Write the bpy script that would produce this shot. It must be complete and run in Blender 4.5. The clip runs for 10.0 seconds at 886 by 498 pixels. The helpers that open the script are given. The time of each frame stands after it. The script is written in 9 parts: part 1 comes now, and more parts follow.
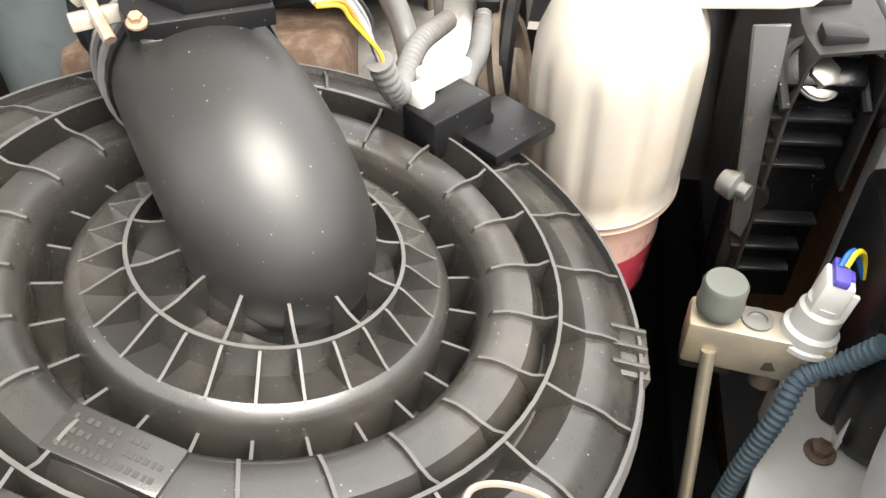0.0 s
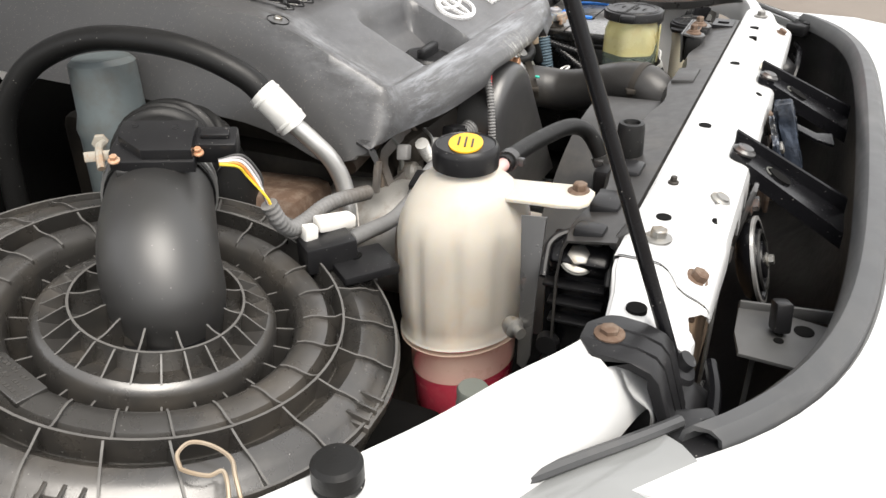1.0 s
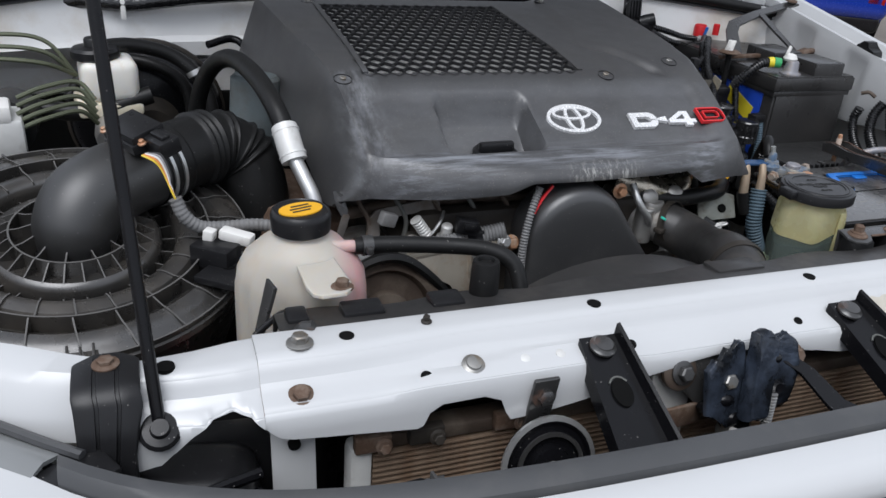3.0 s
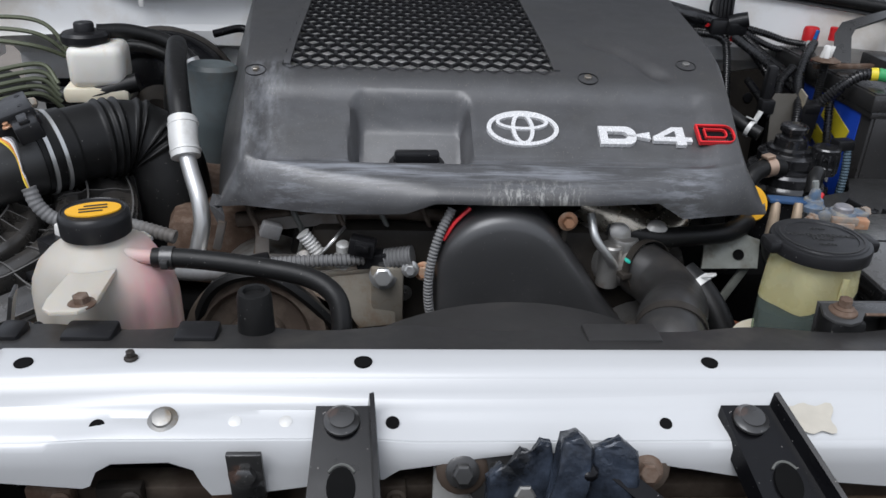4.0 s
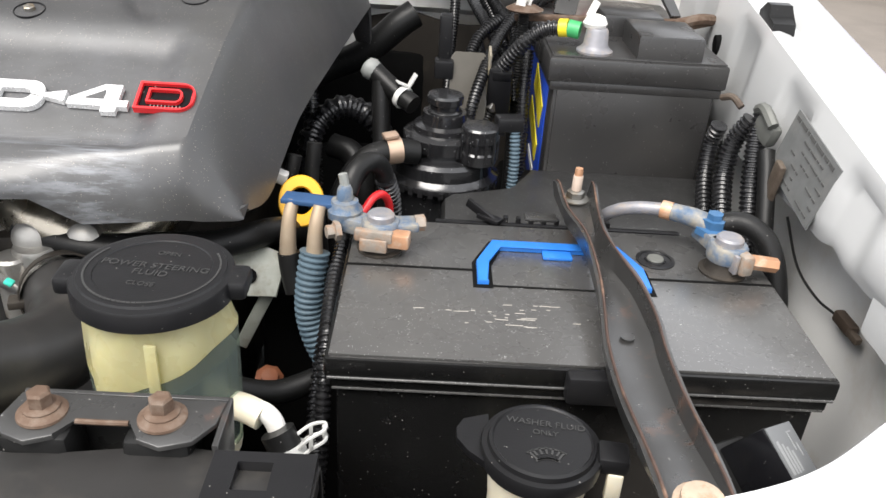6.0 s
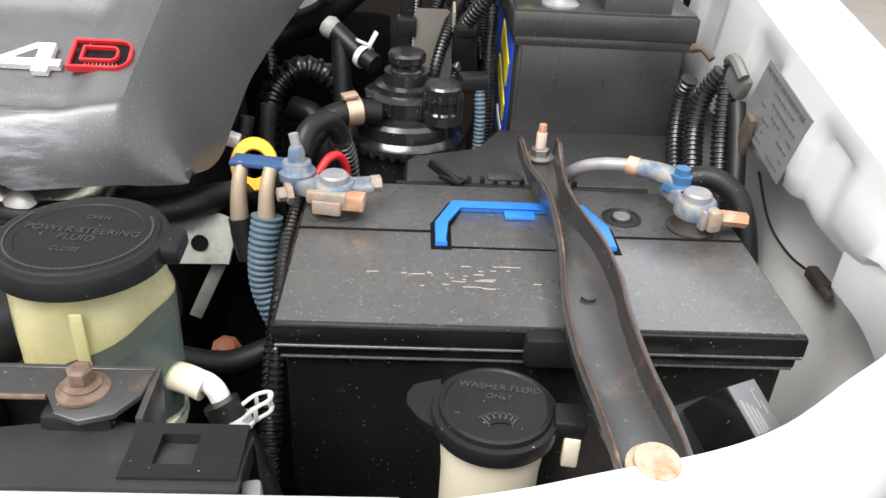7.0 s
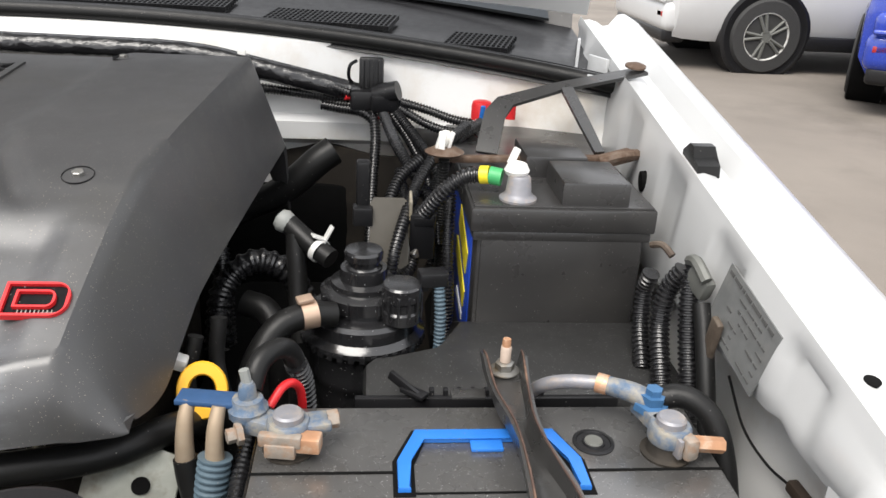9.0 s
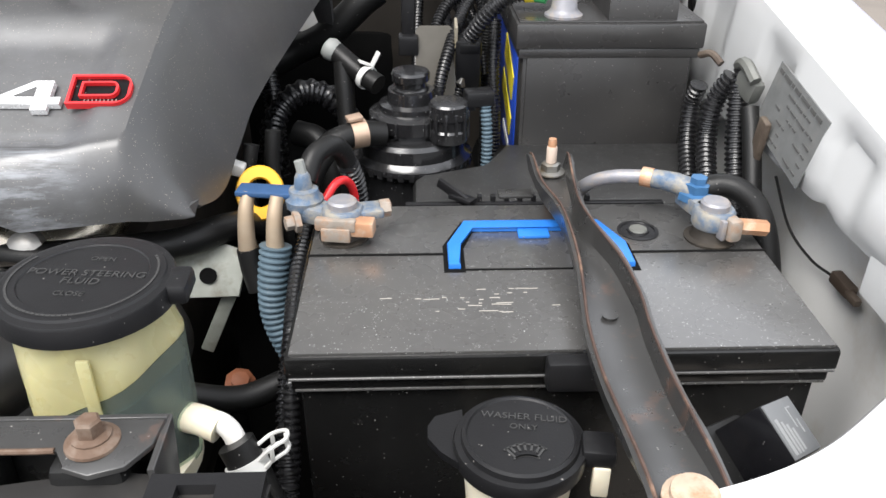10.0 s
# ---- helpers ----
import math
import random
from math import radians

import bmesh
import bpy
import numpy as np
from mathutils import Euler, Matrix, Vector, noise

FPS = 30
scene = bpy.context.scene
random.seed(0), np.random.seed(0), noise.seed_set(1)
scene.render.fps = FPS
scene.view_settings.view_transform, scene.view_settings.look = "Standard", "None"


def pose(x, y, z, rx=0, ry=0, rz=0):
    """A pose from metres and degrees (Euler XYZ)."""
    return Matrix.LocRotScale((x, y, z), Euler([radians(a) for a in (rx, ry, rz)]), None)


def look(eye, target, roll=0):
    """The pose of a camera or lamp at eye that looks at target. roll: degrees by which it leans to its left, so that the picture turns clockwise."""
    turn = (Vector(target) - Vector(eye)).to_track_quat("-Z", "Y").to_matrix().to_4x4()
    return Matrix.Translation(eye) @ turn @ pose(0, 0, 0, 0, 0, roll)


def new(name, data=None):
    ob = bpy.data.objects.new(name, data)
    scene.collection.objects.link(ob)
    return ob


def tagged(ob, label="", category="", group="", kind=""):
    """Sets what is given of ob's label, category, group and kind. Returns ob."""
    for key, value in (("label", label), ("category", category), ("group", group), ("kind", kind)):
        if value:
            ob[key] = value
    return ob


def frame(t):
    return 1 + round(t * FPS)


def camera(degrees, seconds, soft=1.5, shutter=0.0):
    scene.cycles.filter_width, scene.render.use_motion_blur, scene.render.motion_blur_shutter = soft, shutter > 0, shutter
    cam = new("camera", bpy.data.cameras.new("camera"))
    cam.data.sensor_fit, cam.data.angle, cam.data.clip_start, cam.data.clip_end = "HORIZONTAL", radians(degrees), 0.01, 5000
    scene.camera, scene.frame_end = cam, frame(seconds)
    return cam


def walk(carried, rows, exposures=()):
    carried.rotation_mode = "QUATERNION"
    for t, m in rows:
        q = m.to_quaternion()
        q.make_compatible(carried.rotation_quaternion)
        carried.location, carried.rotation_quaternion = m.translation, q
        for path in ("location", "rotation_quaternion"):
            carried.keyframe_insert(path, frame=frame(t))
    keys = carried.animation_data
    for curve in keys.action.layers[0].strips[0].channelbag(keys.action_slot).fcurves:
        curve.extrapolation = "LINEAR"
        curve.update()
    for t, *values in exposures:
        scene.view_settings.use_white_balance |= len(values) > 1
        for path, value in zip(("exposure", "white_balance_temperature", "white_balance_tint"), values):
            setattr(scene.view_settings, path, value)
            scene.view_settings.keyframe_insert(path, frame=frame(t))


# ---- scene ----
cam = camera(58.4, 10.0)
PATH = [
    (0, (-0.672, 0.194, 1.207), (0.763, 0.468, -0.159), -1.4),
    (0.5, (-0.739, 0.072, 1.24), (0.776, 0.576, 0.036), -1.8),
    (1, (-0.784, -0.073, 1.28), (0.8, 0.658, 0.303), -0.3),
    (1.5, (-0.818, -0.208, 1.306), (0.736, 0.74, 0.477), 0.9),
    (2, (-0.693, -0.339, 1.318), (0.648, 0.906, 0.509), 2.3),
    (2.2, (-0.609, -0.394, 1.317), (0.605, 0.98, 0.519), 2.8),
    (3.3, (-0.224, -0.521, 1.34), (0.224, 1.209, 0.443), 3.9),
    (3.5, (-0.132, -0.524, 1.337), (0.179, 1.236, 0.44), 3.1),
    (4, (0.023, -0.441, 1.307), (0.153, 1.346, 0.417), 2.5),
    (4.5, (0.18, -0.346, 1.296), (0.295, 1.451, 0.425), 2.7),
    (5, (0.353, -0.287, 1.269), (0.416, 1.506, 0.386), 4.7),
    (5.5, (0.485, -0.23, 1.255), (0.508, 1.551, 0.346), 5.1),
    (6, (0.538, -0.197, 1.241), (0.596, 1.556, 0.281), 4.0),
    (6.2, (0.545, -0.192, 1.235), (0.623, 1.55, 0.255), 3.8),
    (7.5, (0.562, -0.173, 1.224), (0.657, 1.542, 0.2), 3.4),
    (8, (0.562, -0.164, 1.224), (0.663, 1.556, 0.208), 3.5),
    (8.3, (0.579, -0.153, 1.225), (0.661, 1.628, 0.317), 2.9),
    (8.5, (0.562, -0.128, 1.276), (0.71, 1.668, 0.409), 3.0),
    (9, (0.558, -0.119, 1.286), (0.748, 1.716, 0.513), 3.1),
    (9.5, (0.561, -0.135, 1.254), (0.717, 1.627, 0.319), 2.4),
    (10, (0.558, -0.166, 1.224), (0.626, 1.568, 0.23), 0.4),
]
EXPOSURES = [(0.0, 1.52, 7050, 10), (0.5, 1.3, 7150, 10), (1.0, 0.68, 6900, 10), (1.5, 0.0, 6750, 10), (2.0, -0.2, 6400, 11), (3.5, -0.42, 6050, 11), (4.5, -0.17, 6250, 11), (5.0, 0.25, 6650, 11), (6.0, 0.78, 6650, 10), (8.0, 0.92, 6550, 10), (9.0, 0.58, 6700, 10), (10.0, 0.86, 6500, 10)]
walk(cam, [(t, look(eye, target, roll)) for t, eye, target, roll in PATH], EXPOSURES)

# ---- light ----
world = bpy.data.worlds.new("sky")
scene.world = world
world.use_nodes = True
wn = world.node_tree.nodes
sky = wn.new("ShaderNodeTexSky")
sky.sky_type = "NISHITA"
sky.sun_disc = False
sky.sun_elevation, sky.sun_rotation = radians(60), radians(214)
sky.air_density, sky.dust_density, sky.ozone_density = 1.0, 4.0, 1.0
haze = wn.new("ShaderNodeMix")
haze.data_type = "RGBA"
haze.inputs[0].default_value = 0.85
haze.inputs[7].default_value = (8.6, 8.8, 9.2, 1)
world.node_tree.links.new(sky.outputs[0], haze.inputs[6])
world.node_tree.links.new(haze.outputs[2], wn["Background"].inputs[0])
wn["Background"].inputs[1].default_value = 0.13
sun_data = bpy.data.lights.new("sun", "SUN")
sun_data.energy, sun_data.angle, sun_data.color = 3.2, radians(42), (1.0, 0.98, 0.95)
sun = new("sun", sun_data)
sun.matrix_world = look((-1.26, -1.84, 5.4), (0.2, 0.3, 0.9))

# ---- materials ----


def M(name, col, rough=0.5, metal=0.0, var=0.12, vscale=25.0, bump=0.0, bscale=300.0, specks=0.0, speck_col=(0.22, 0.21, 0.20),
      speck_scale=900.0, stain=None, stain_scale=14.0, stain_amt=0.5, coat=0.0, clear=0.0, sss=0.0, rvar=0.12, sheen=False, spec=0.5):
    """A surface with grain, stains and dust at two scales. clear: the share of light that goes straight through."""
    m = bpy.data.materials.new(name)
    m.use_nodes = True
    nt = m.node_tree
    n, L = nt.nodes, nt.links
    b = n["Principled BSDF"]
    tc = n.new("ShaderNodeTexCoord")
    nz = n.new("ShaderNodeTexNoise")
    nz.inputs["Scale"].default_value, nz.inputs["Detail"].default_value = vscale, 6
    L.new(tc.outputs["Object"], nz.inputs["Vector"])
    mx = n.new("ShaderNodeMix")
    mx.data_type = "RGBA"
    mx.inputs[6].default_value = (*[c * (1 - var) for c in col], 1)
    mx.inputs[7].default_value = (*[min(1, c * (1 + var)) for c in col], 1)
    L.new(nz.outputs["Fac"], mx.inputs[0])
    out = mx.outputs[2]
    if stain:
        sn = n.new("ShaderNodeTexNoise")
        sn.inputs["Scale"].default_value, sn.inputs["Detail"].default_value, sn.inputs["Roughness"].default_value = stain_scale, 8, 0.65
        L.new(tc.outputs["Object"], sn.inputs["Vector"])
        rp = n.new("ShaderNodeMapRange")
        rp.inputs[1].default_value, rp.inputs[2].default_value = 0.62 - 0.3 * stain_amt, 0.78 - 0.2 * stain_amt
        L.new(sn.outputs["Fac"], rp.inputs[0])
        m2 = n.new("ShaderNodeMix")
        m2.data_type = "RGBA"
        m2.inputs[7].default_value = (*stain, 1)
        L.new(rp.outputs[0], m2.inputs[0])
        L.new(out, m2.inputs[6])
        out = m2.outputs[2]
    specks *= 0.3
    if specks:
        vo = n.new("ShaderNodeTexVoronoi")
        vo.inputs["Scale"].default_value = speck_scale
        L.new(tc.outputs["Object"], vo.inputs["Vector"])
        size = n.new("ShaderNodeMapRange")
        size.inputs[1].default_value, size.inputs[2].default_value = 1.0 - specks, 1.0
        size.inputs[3].default_value, size.inputs[4].default_value = 0.0, 0.42
        sep = n.new("ShaderNodeSeparateColor")
        L.new(vo.outputs["Color"], sep.inputs[0])
        L.new(sep.outputs[0], size.inputs[0])
        less = n.new("ShaderNodeMath")
        less.operation = "LESS_THAN"
        L.new(vo.outputs["Distance"], less.inputs[0])
        L.new(size.outputs[0], less.inputs[1])
        m3 = n.new("ShaderNodeMix")
        m3.data_type = "RGBA"
        m3.inputs[7].default_value = (*speck_col, 1)
        L.new(less.outputs[0], m3.inputs[0])
        L.new(out, m3.inputs[6])
        out = m3.outputs[2]
    L.new(out, b.inputs["Base Color"])
    rr = n.new("ShaderNodeMapRange")
    rr.inputs[3].default_value, rr.inputs[4].default_value = max(0.03, rough - rvar), min(1, rough + rvar)
    n2 = n.new("ShaderNodeTexNoise")
    n2.inputs["Scale"].default_value, n2.inputs["Detail"].default_value = vscale * 3, 5
    L.new(tc.outputs["Object"], n2.inputs["Vector"])
    L.new(n2.outputs["Fac"], rr.inputs[0])
    L.new(rr.outputs[0], b.inputs["Roughness"])
    b.inputs["Metallic"].default_value = metal
    b.inputs["Specular IOR Level"].default_value = 1.0 if sheen else spec
    if sheen:
        b.inputs["Coat Weight"].default_value, b.inputs["Coat Roughness"].default_value = 1.0, rough
    if coat:
        b.inputs["Coat Weight"].default_value, b.inputs["Coat Roughness"].default_value = coat, 0.08 if coat > 0.6 else 0.25
    if sss:
        b.inputs["Subsurface Weight"].default_value = sss
        b.inputs["Subsurface Radius"].default_value = (0.02, 0.015, 0.01)
        b.inputs["Subsurface Scale"].default_value = 0.5
    if bump:
        bn = n.new("ShaderNodeTexNoise")
        bn.inputs["Scale"].default_value, bn.inputs["Detail"].default_value = bscale, 4
        L.new(tc.outputs["Object"], bn.inputs["Vector"])
        bp = n.new("ShaderNodeBump")
        bp.inputs["Strength"].default_value, bp.inputs["Distance"].default_value = bump, 0.25 / bscale
        L.new(bn.outputs["Fac"], bp.inputs["Height"])
        L.new(bp.outputs[0], b.inputs["Normal"])
    if clear:
        tr = n.new("ShaderNodeBsdfTransparent")
        tr.inputs[0].default_value = (*[min(1, c * 1.15 + 0.1) for c in col], 1)
        ms = n.new("ShaderNodeMixShader")
        ms.inputs[0].default_value = clear
        L.new(b.outputs[0], ms.inputs[1])
        L.new(tr.outputs[0], ms.inputs[2])
        L.new(ms.outputs[0], n["Material Output"].inputs[0])
    return m


WHITE = M("white_paint", (0.515, 0.522, 0.525), 0.30, var=0.03, vscale=9, coat=0.6, rvar=0.03)
WALLW = M("inner_white_paint", (0.76, 0.76, 0.75), 0.4, var=0.06, vscale=9, stain=(0.60, 0.55, 0.48), stain_scale=6, stain_amt=0.45)
BLACK = M("black_plastic", (0.011, 0.011, 0.012), 0.34, spec=0.32, var=0.3, bump=0.25, bscale=900, specks=0.05)
COVER = M("cover_plastic", (0.042, 0.042, 0.0437), 0.44, var=0.2, vscale=12, bump=0.3, bscale=1300, specks=0.24, speck_col=(0.30, 0.26, 0.22), speck_scale=1400, stain=(0.047, 0.046, 0.044), stain_scale=7, stain_amt=0.4, rvar=0.08, spec=0.75, coat=0.2)
AIRBOX = M("airbox_plastic", (0.029, 0.0275, 0.0257), 0.29, var=0.25, vscale=18, bump=0.15, bscale=900, specks=0.06, stain=(0.062, 0.055, 0.047), stain_scale=11, stain_amt=0.46, spec=1.0)
# Lighter copy of the lid plastic, for rib tops that catch light.
RIBS = M("lit_rib_plastic", (0.095, 0.092, 0.088), 0.45, var=0.35, vscale=60)
GLOSSB = M("gloss_black", (0.0055, 0.0055, 0.0065), 0.24, var=0.2, specks=0.06, spec=0.24)
RUBBER = M("black_rubber", (0.009, 0.009, 0.009), 0.42, spec=0.28, var=0.3, bump=0.3, bscale=500, specks=0.05)
DUSTR = M("dusty_rubber", (0.026, 0.025, 0.0245), 0.40, var=0.3, stain=(0.055, 0.05, 0.044), stain_amt=0.35)
CONDUIT = M("conduit_plastic", (0.010, 0.010, 0.011), 0.28, var=0.25, specks=0.06, spec=0.7)
GREYC = M("grey_conduit", (0.17, 0.17, 0.17), 0.6, var=0.3, vscale=60, stain=(0.10, 0.09, 0.08), stain_amt=0.5)
BLUEC = M("faded_blue_conduit", (0.075, 0.115, 0.145), 0.55, var=0.3, specks=0.05)
DARK = M("grimy_dark_metal", (0.030, 0.026, 0.022), 0.55, spec=0.3, var=0.5, vscale=14, stain=(0.06, 0.05, 0.04), stain_amt=0.4)
# Near-black; also stands for the unlit dark of holes, recesses and lower bay.
VOID = M("void_black", (0.003, 0.003, 0.003), 0.9, var=0.4, spec=0.15)
# Front battery plastic twice: sky-lit and dusty, then shaded.
BATT = M("battery_lit_plastic", (0.060, 0.0588, 0.0575), 0.28, var=0.25, vscale=14, bump=0.2, bscale=900, specks=0.34, speck_col=(0.50, 0.51, 0.50), speck_scale=1250, stain=(0.066, 0.064, 0.061), stain_scale=7, stain_amt=0.5, sheen=True)
BATTSIDE = M("battery_shaded_plastic", (0.007, 0.007, 0.007), 0.24, var=0.3, specks=0.08, spec=0.5)
BATT2 = M("old_battery_case", (0.026, 0.0252, 0.025), 0.30, var=0.25, vscale=10, stain=(0.04, 0.038, 0.036), stain_scale=6, stain_amt=0.5, specks=0.08, spec=0.7)
BLUE = M("blue_plastic", (0.02, 0.16, 0.55), 0.4, var=0.12, specks=0.05)
LABELB = M("blue_label", (0.015, 0.06, 0.42), 0.35, var=0.1)
LABELY = M("yellow_label", (0.75, 0.62, 0.03), 0.4, var=0.1)
YELLOW = M("orange_yellow_plastic", (0.80, 0.42, 0.02), 0.42, var=0.12)
RED = M("red_plastic", (0.65, 0.02, 0.025), 0.4, var=0.12)
GREEN = M("green_tape", (0.05, 0.35, 0.12), 0.45)
ALU = M("cast_aluminium", (0.42, 0.41, 0.39), 0.42, metal=0.75, var=0.25, vscale=40, bump=0.3, bscale=500, stain=(0.20, 0.15, 0.10), stain_scale=22, stain_amt=0.45)
PIPE = M("aluminium_pipe", (0.60, 0.60, 0.59), 0.35, metal=0.8, var=0.15, vscale=40)
FINS = M("pale_fins", (0.74, 0.73, 0.71), 0.35, metal=0.3, var=0.2, vscale=60)
SILVER = M("silver_paint", (0.62, 0.62, 0.60), 0.5, metal=0.2, var=0.15, vscale=50, stain=(0.35, 0.32, 0.28), stain_amt=0.3)
CHROME = M("badge_chrome", (0.86, 0.86, 0.86), 0.26, metal=0.35, var=0.08, vscale=80)
STEEL = M("zinc_steel", (0.30, 0.295, 0.28), 0.42, metal=0.8, var=0.25, vscale=60, stain=(0.22, 0.16, 0.09), stain_scale=60, stain_amt=0.4)
RUST = M("rusty_steel", (0.105, 0.064, 0.042), 0.75, metal=0.1, var=0.45, vscale=90, bump=0.5, bscale=500, stain=(0.16, 0.122, 0.095), stain_scale=90, stain_amt=0.5)
BRACK = M("chipped_black_steel", (0.033, 0.0325, 0.032), 0.30, var=0.3, vscale=20, specks=0.06, stain=(0.12, 0.065, 0.045), stain_scale=35, stain_amt=0.04, spec=0.8)
BLUEM = M("blue_corroded_clamp", (0.085, 0.135, 0.21), 0.65, metal=0.2, var=0.45, vscale=90, bump=0.6, bscale=500, stain=(0.27, 0.25, 0.21), stain_scale=80, stain_amt=0.8)
COPPER = M("copper_lug", (0.48, 0.26, 0.15), 0.5, metal=0.4, var=0.35, vscale=90, stain=(0.55, 0.45, 0.35), stain_scale=80, stain_amt=0.4)
MILKY = M("milky_reservoir", (0.54, 0.505, 0.445), 0.5, var=0.06, vscale=18, stain=(0.55, 0.42, 0.29), stain_scale=8, stain_amt=0.4, clear=0.15, sss=0.6)
PSHELL = M("yellowed_reservoir", (0.66, 0.62, 0.37), 0.28, var=0.10, vscale=20, sss=0.3, clear=0.48, stain=(0.60, 0.50, 0.24), stain_scale=14, stain_amt=0.35)
PSLOW = M("yellowed_reservoir_lower", (0.52, 0.60, 0.52), 0.26, var=0.08, vscale=20, clear=0.82)
TANKB = M("clear_tank_base", (0.86, 0.70, 0.58), 0.30, var=0.10, clear=0.42)
TANKC = M("clear_tank_foot", (0.82, 0.42, 0.46), 0.25, var=0.05, clear=0.88)
LEAD = M("grey_lead", (0.24, 0.24, 0.26), 0.5, metal=0.35, var=0.3, vscale=80, stain=(0.34, 0.29, 0.25), stain_scale=90, stain_amt=0.5)
CRUST = M("crusted_zinc", (0.27, 0.235, 0.20), 0.65, metal=0.2, var=0.45, vscale=120, bump=0.6, bscale=600, stain=(0.30, 0.18, 0.11), stain_scale=110, stain_amt=0.5)
YZINC = M("yellow_zinc", (0.40, 0.36, 0.285), 0.38, metal=0.45, var=0.25, vscale=50, stain=(0.55, 0.46, 0.28), stain_scale=40, stain_amt=0.4)
GALV = M("dull_galvanised", (0.125, 0.128, 0.118), 0.55, metal=0.15, var=0.3, vscale=60)
SATIN = M("satin_black_duct", (0.014, 0.0137, 0.0135), 0.46, var=0.15, vscale=14, bump=0.12, bscale=1500, specks=0.05, rvar=0.05, spec=1.0)
CREAM = M("cream_plastic", (0.72, 0.66, 0.52), 0.45, var=0.1, sss=0.2)
WHITEP = M("white_plastic", (0.74, 0.73, 0.70), 0.45, var=0.1, stain=(0.5, 0.47, 0.42), stain_amt=0.3)
PINK = M("pink_coolant", (0.58, 0.02, 0.12), 0.25, var=0.05)
PSFLUID = M("dark_fluid", (0.012, 0.03, 0.045), 0.2, var=0.1)
TANGREY = M("grey_resonator", (0.24, 0.25, 0.24), 0.55, var=0.2, stain=(0.16, 0.13, 0.10), stain_amt=0.4)
TAN = M("tan_bracket", (0.36, 0.28, 0.20), 0.55, metal=0.4, var=0.3, vscale=40, stain=(0.40, 0.34, 0.27), stain_amt=0.5)
BROWNM = M("brown_grimy_metal", (0.075, 0.055, 0.042), 0.6, metal=0.3, var=0.4, vscale=30, stain=(0.17, 0.14, 0.11), stain_amt=0.5)
CASTB = M("pale_cast_bracket", (0.46, 0.42, 0.35), 0.40, metal=0.55, var=0.2, vscale=40, bump=0.3, bscale=400, stain=(0.36, 0.24, 0.15), stain_scale=18, stain_amt=0.4)
FIN = M("condenser_fin", (0.20, 0.105, 0.055), 0.65, metal=0.2, var=0.35, vscale=120, stain=(0.10, 0.05, 0.03), stain_scale=30, stain_amt=0.4)
PRINT = M("grey_print", (0.36, 0.36, 0.35), 0.6, var=0.1)
PRINTD = M("dark_print", (0.036, 0.036, 0.036), 0.55, var=0.1)
PLATE = M("grey_data_plate", (0.18, 0.185, 0.185), 0.45, metal=0.2, var=0.3, vscale=60, stain=(0.21, 0.21, 0.205), stain_scale=40, stain_amt=0.45)
SEAL = M("bonnet_seal", (0.050, 0.0515, 0.054), 0.42, var=0.25, vscale=14, stain=(0.065, 0.065, 0.065), stain_scale=16, stain_amt=0.45)
LENS = M("headlamp_lens", (0.30, 0.31, 0.31), 0.12, var=0.08, clear=0.35, coat=1.0)
GLASS = M("dark_car_glass", (0.02, 0.025, 0.03), 0.06, var=0.1)
TYRE = M("tyre", (0.03, 0.03, 0.03), 0.8, var=0.2)
REDPAINT = M("red_car_paint", (0.42, 0.008, 0.012), 0.22, var=0.05, coat=1.0)
BLUEPAINT = M("blue_car_paint", (0.01, 0.04, 0.35), 0.25, var=0.05, coat=1.0)
ASPHALT = M("asphalt", (0.165, 0.145, 0.125), 0.9, var=0.25, vscale=1.3, bump=0.6, bscale=120, specks=0.12, speck_col=(0.21, 0.19, 0.165), speck_scale=140, stain=(0.12, 0.105, 0.09), stain_scale=0.8, stain_amt=0.5)
KERB = M("kerb_concrete", (0.42, 0.38, 0.33), 0.85, var=0.2, vscale=5)
LEAF = M("leaf", (0.06, 0.12, 0.03), 0.6, var=0.5, vscale=6)
SOIL = M("soil", (0.10, 0.08, 0.055), 0.9, var=0.4, vscale=8)


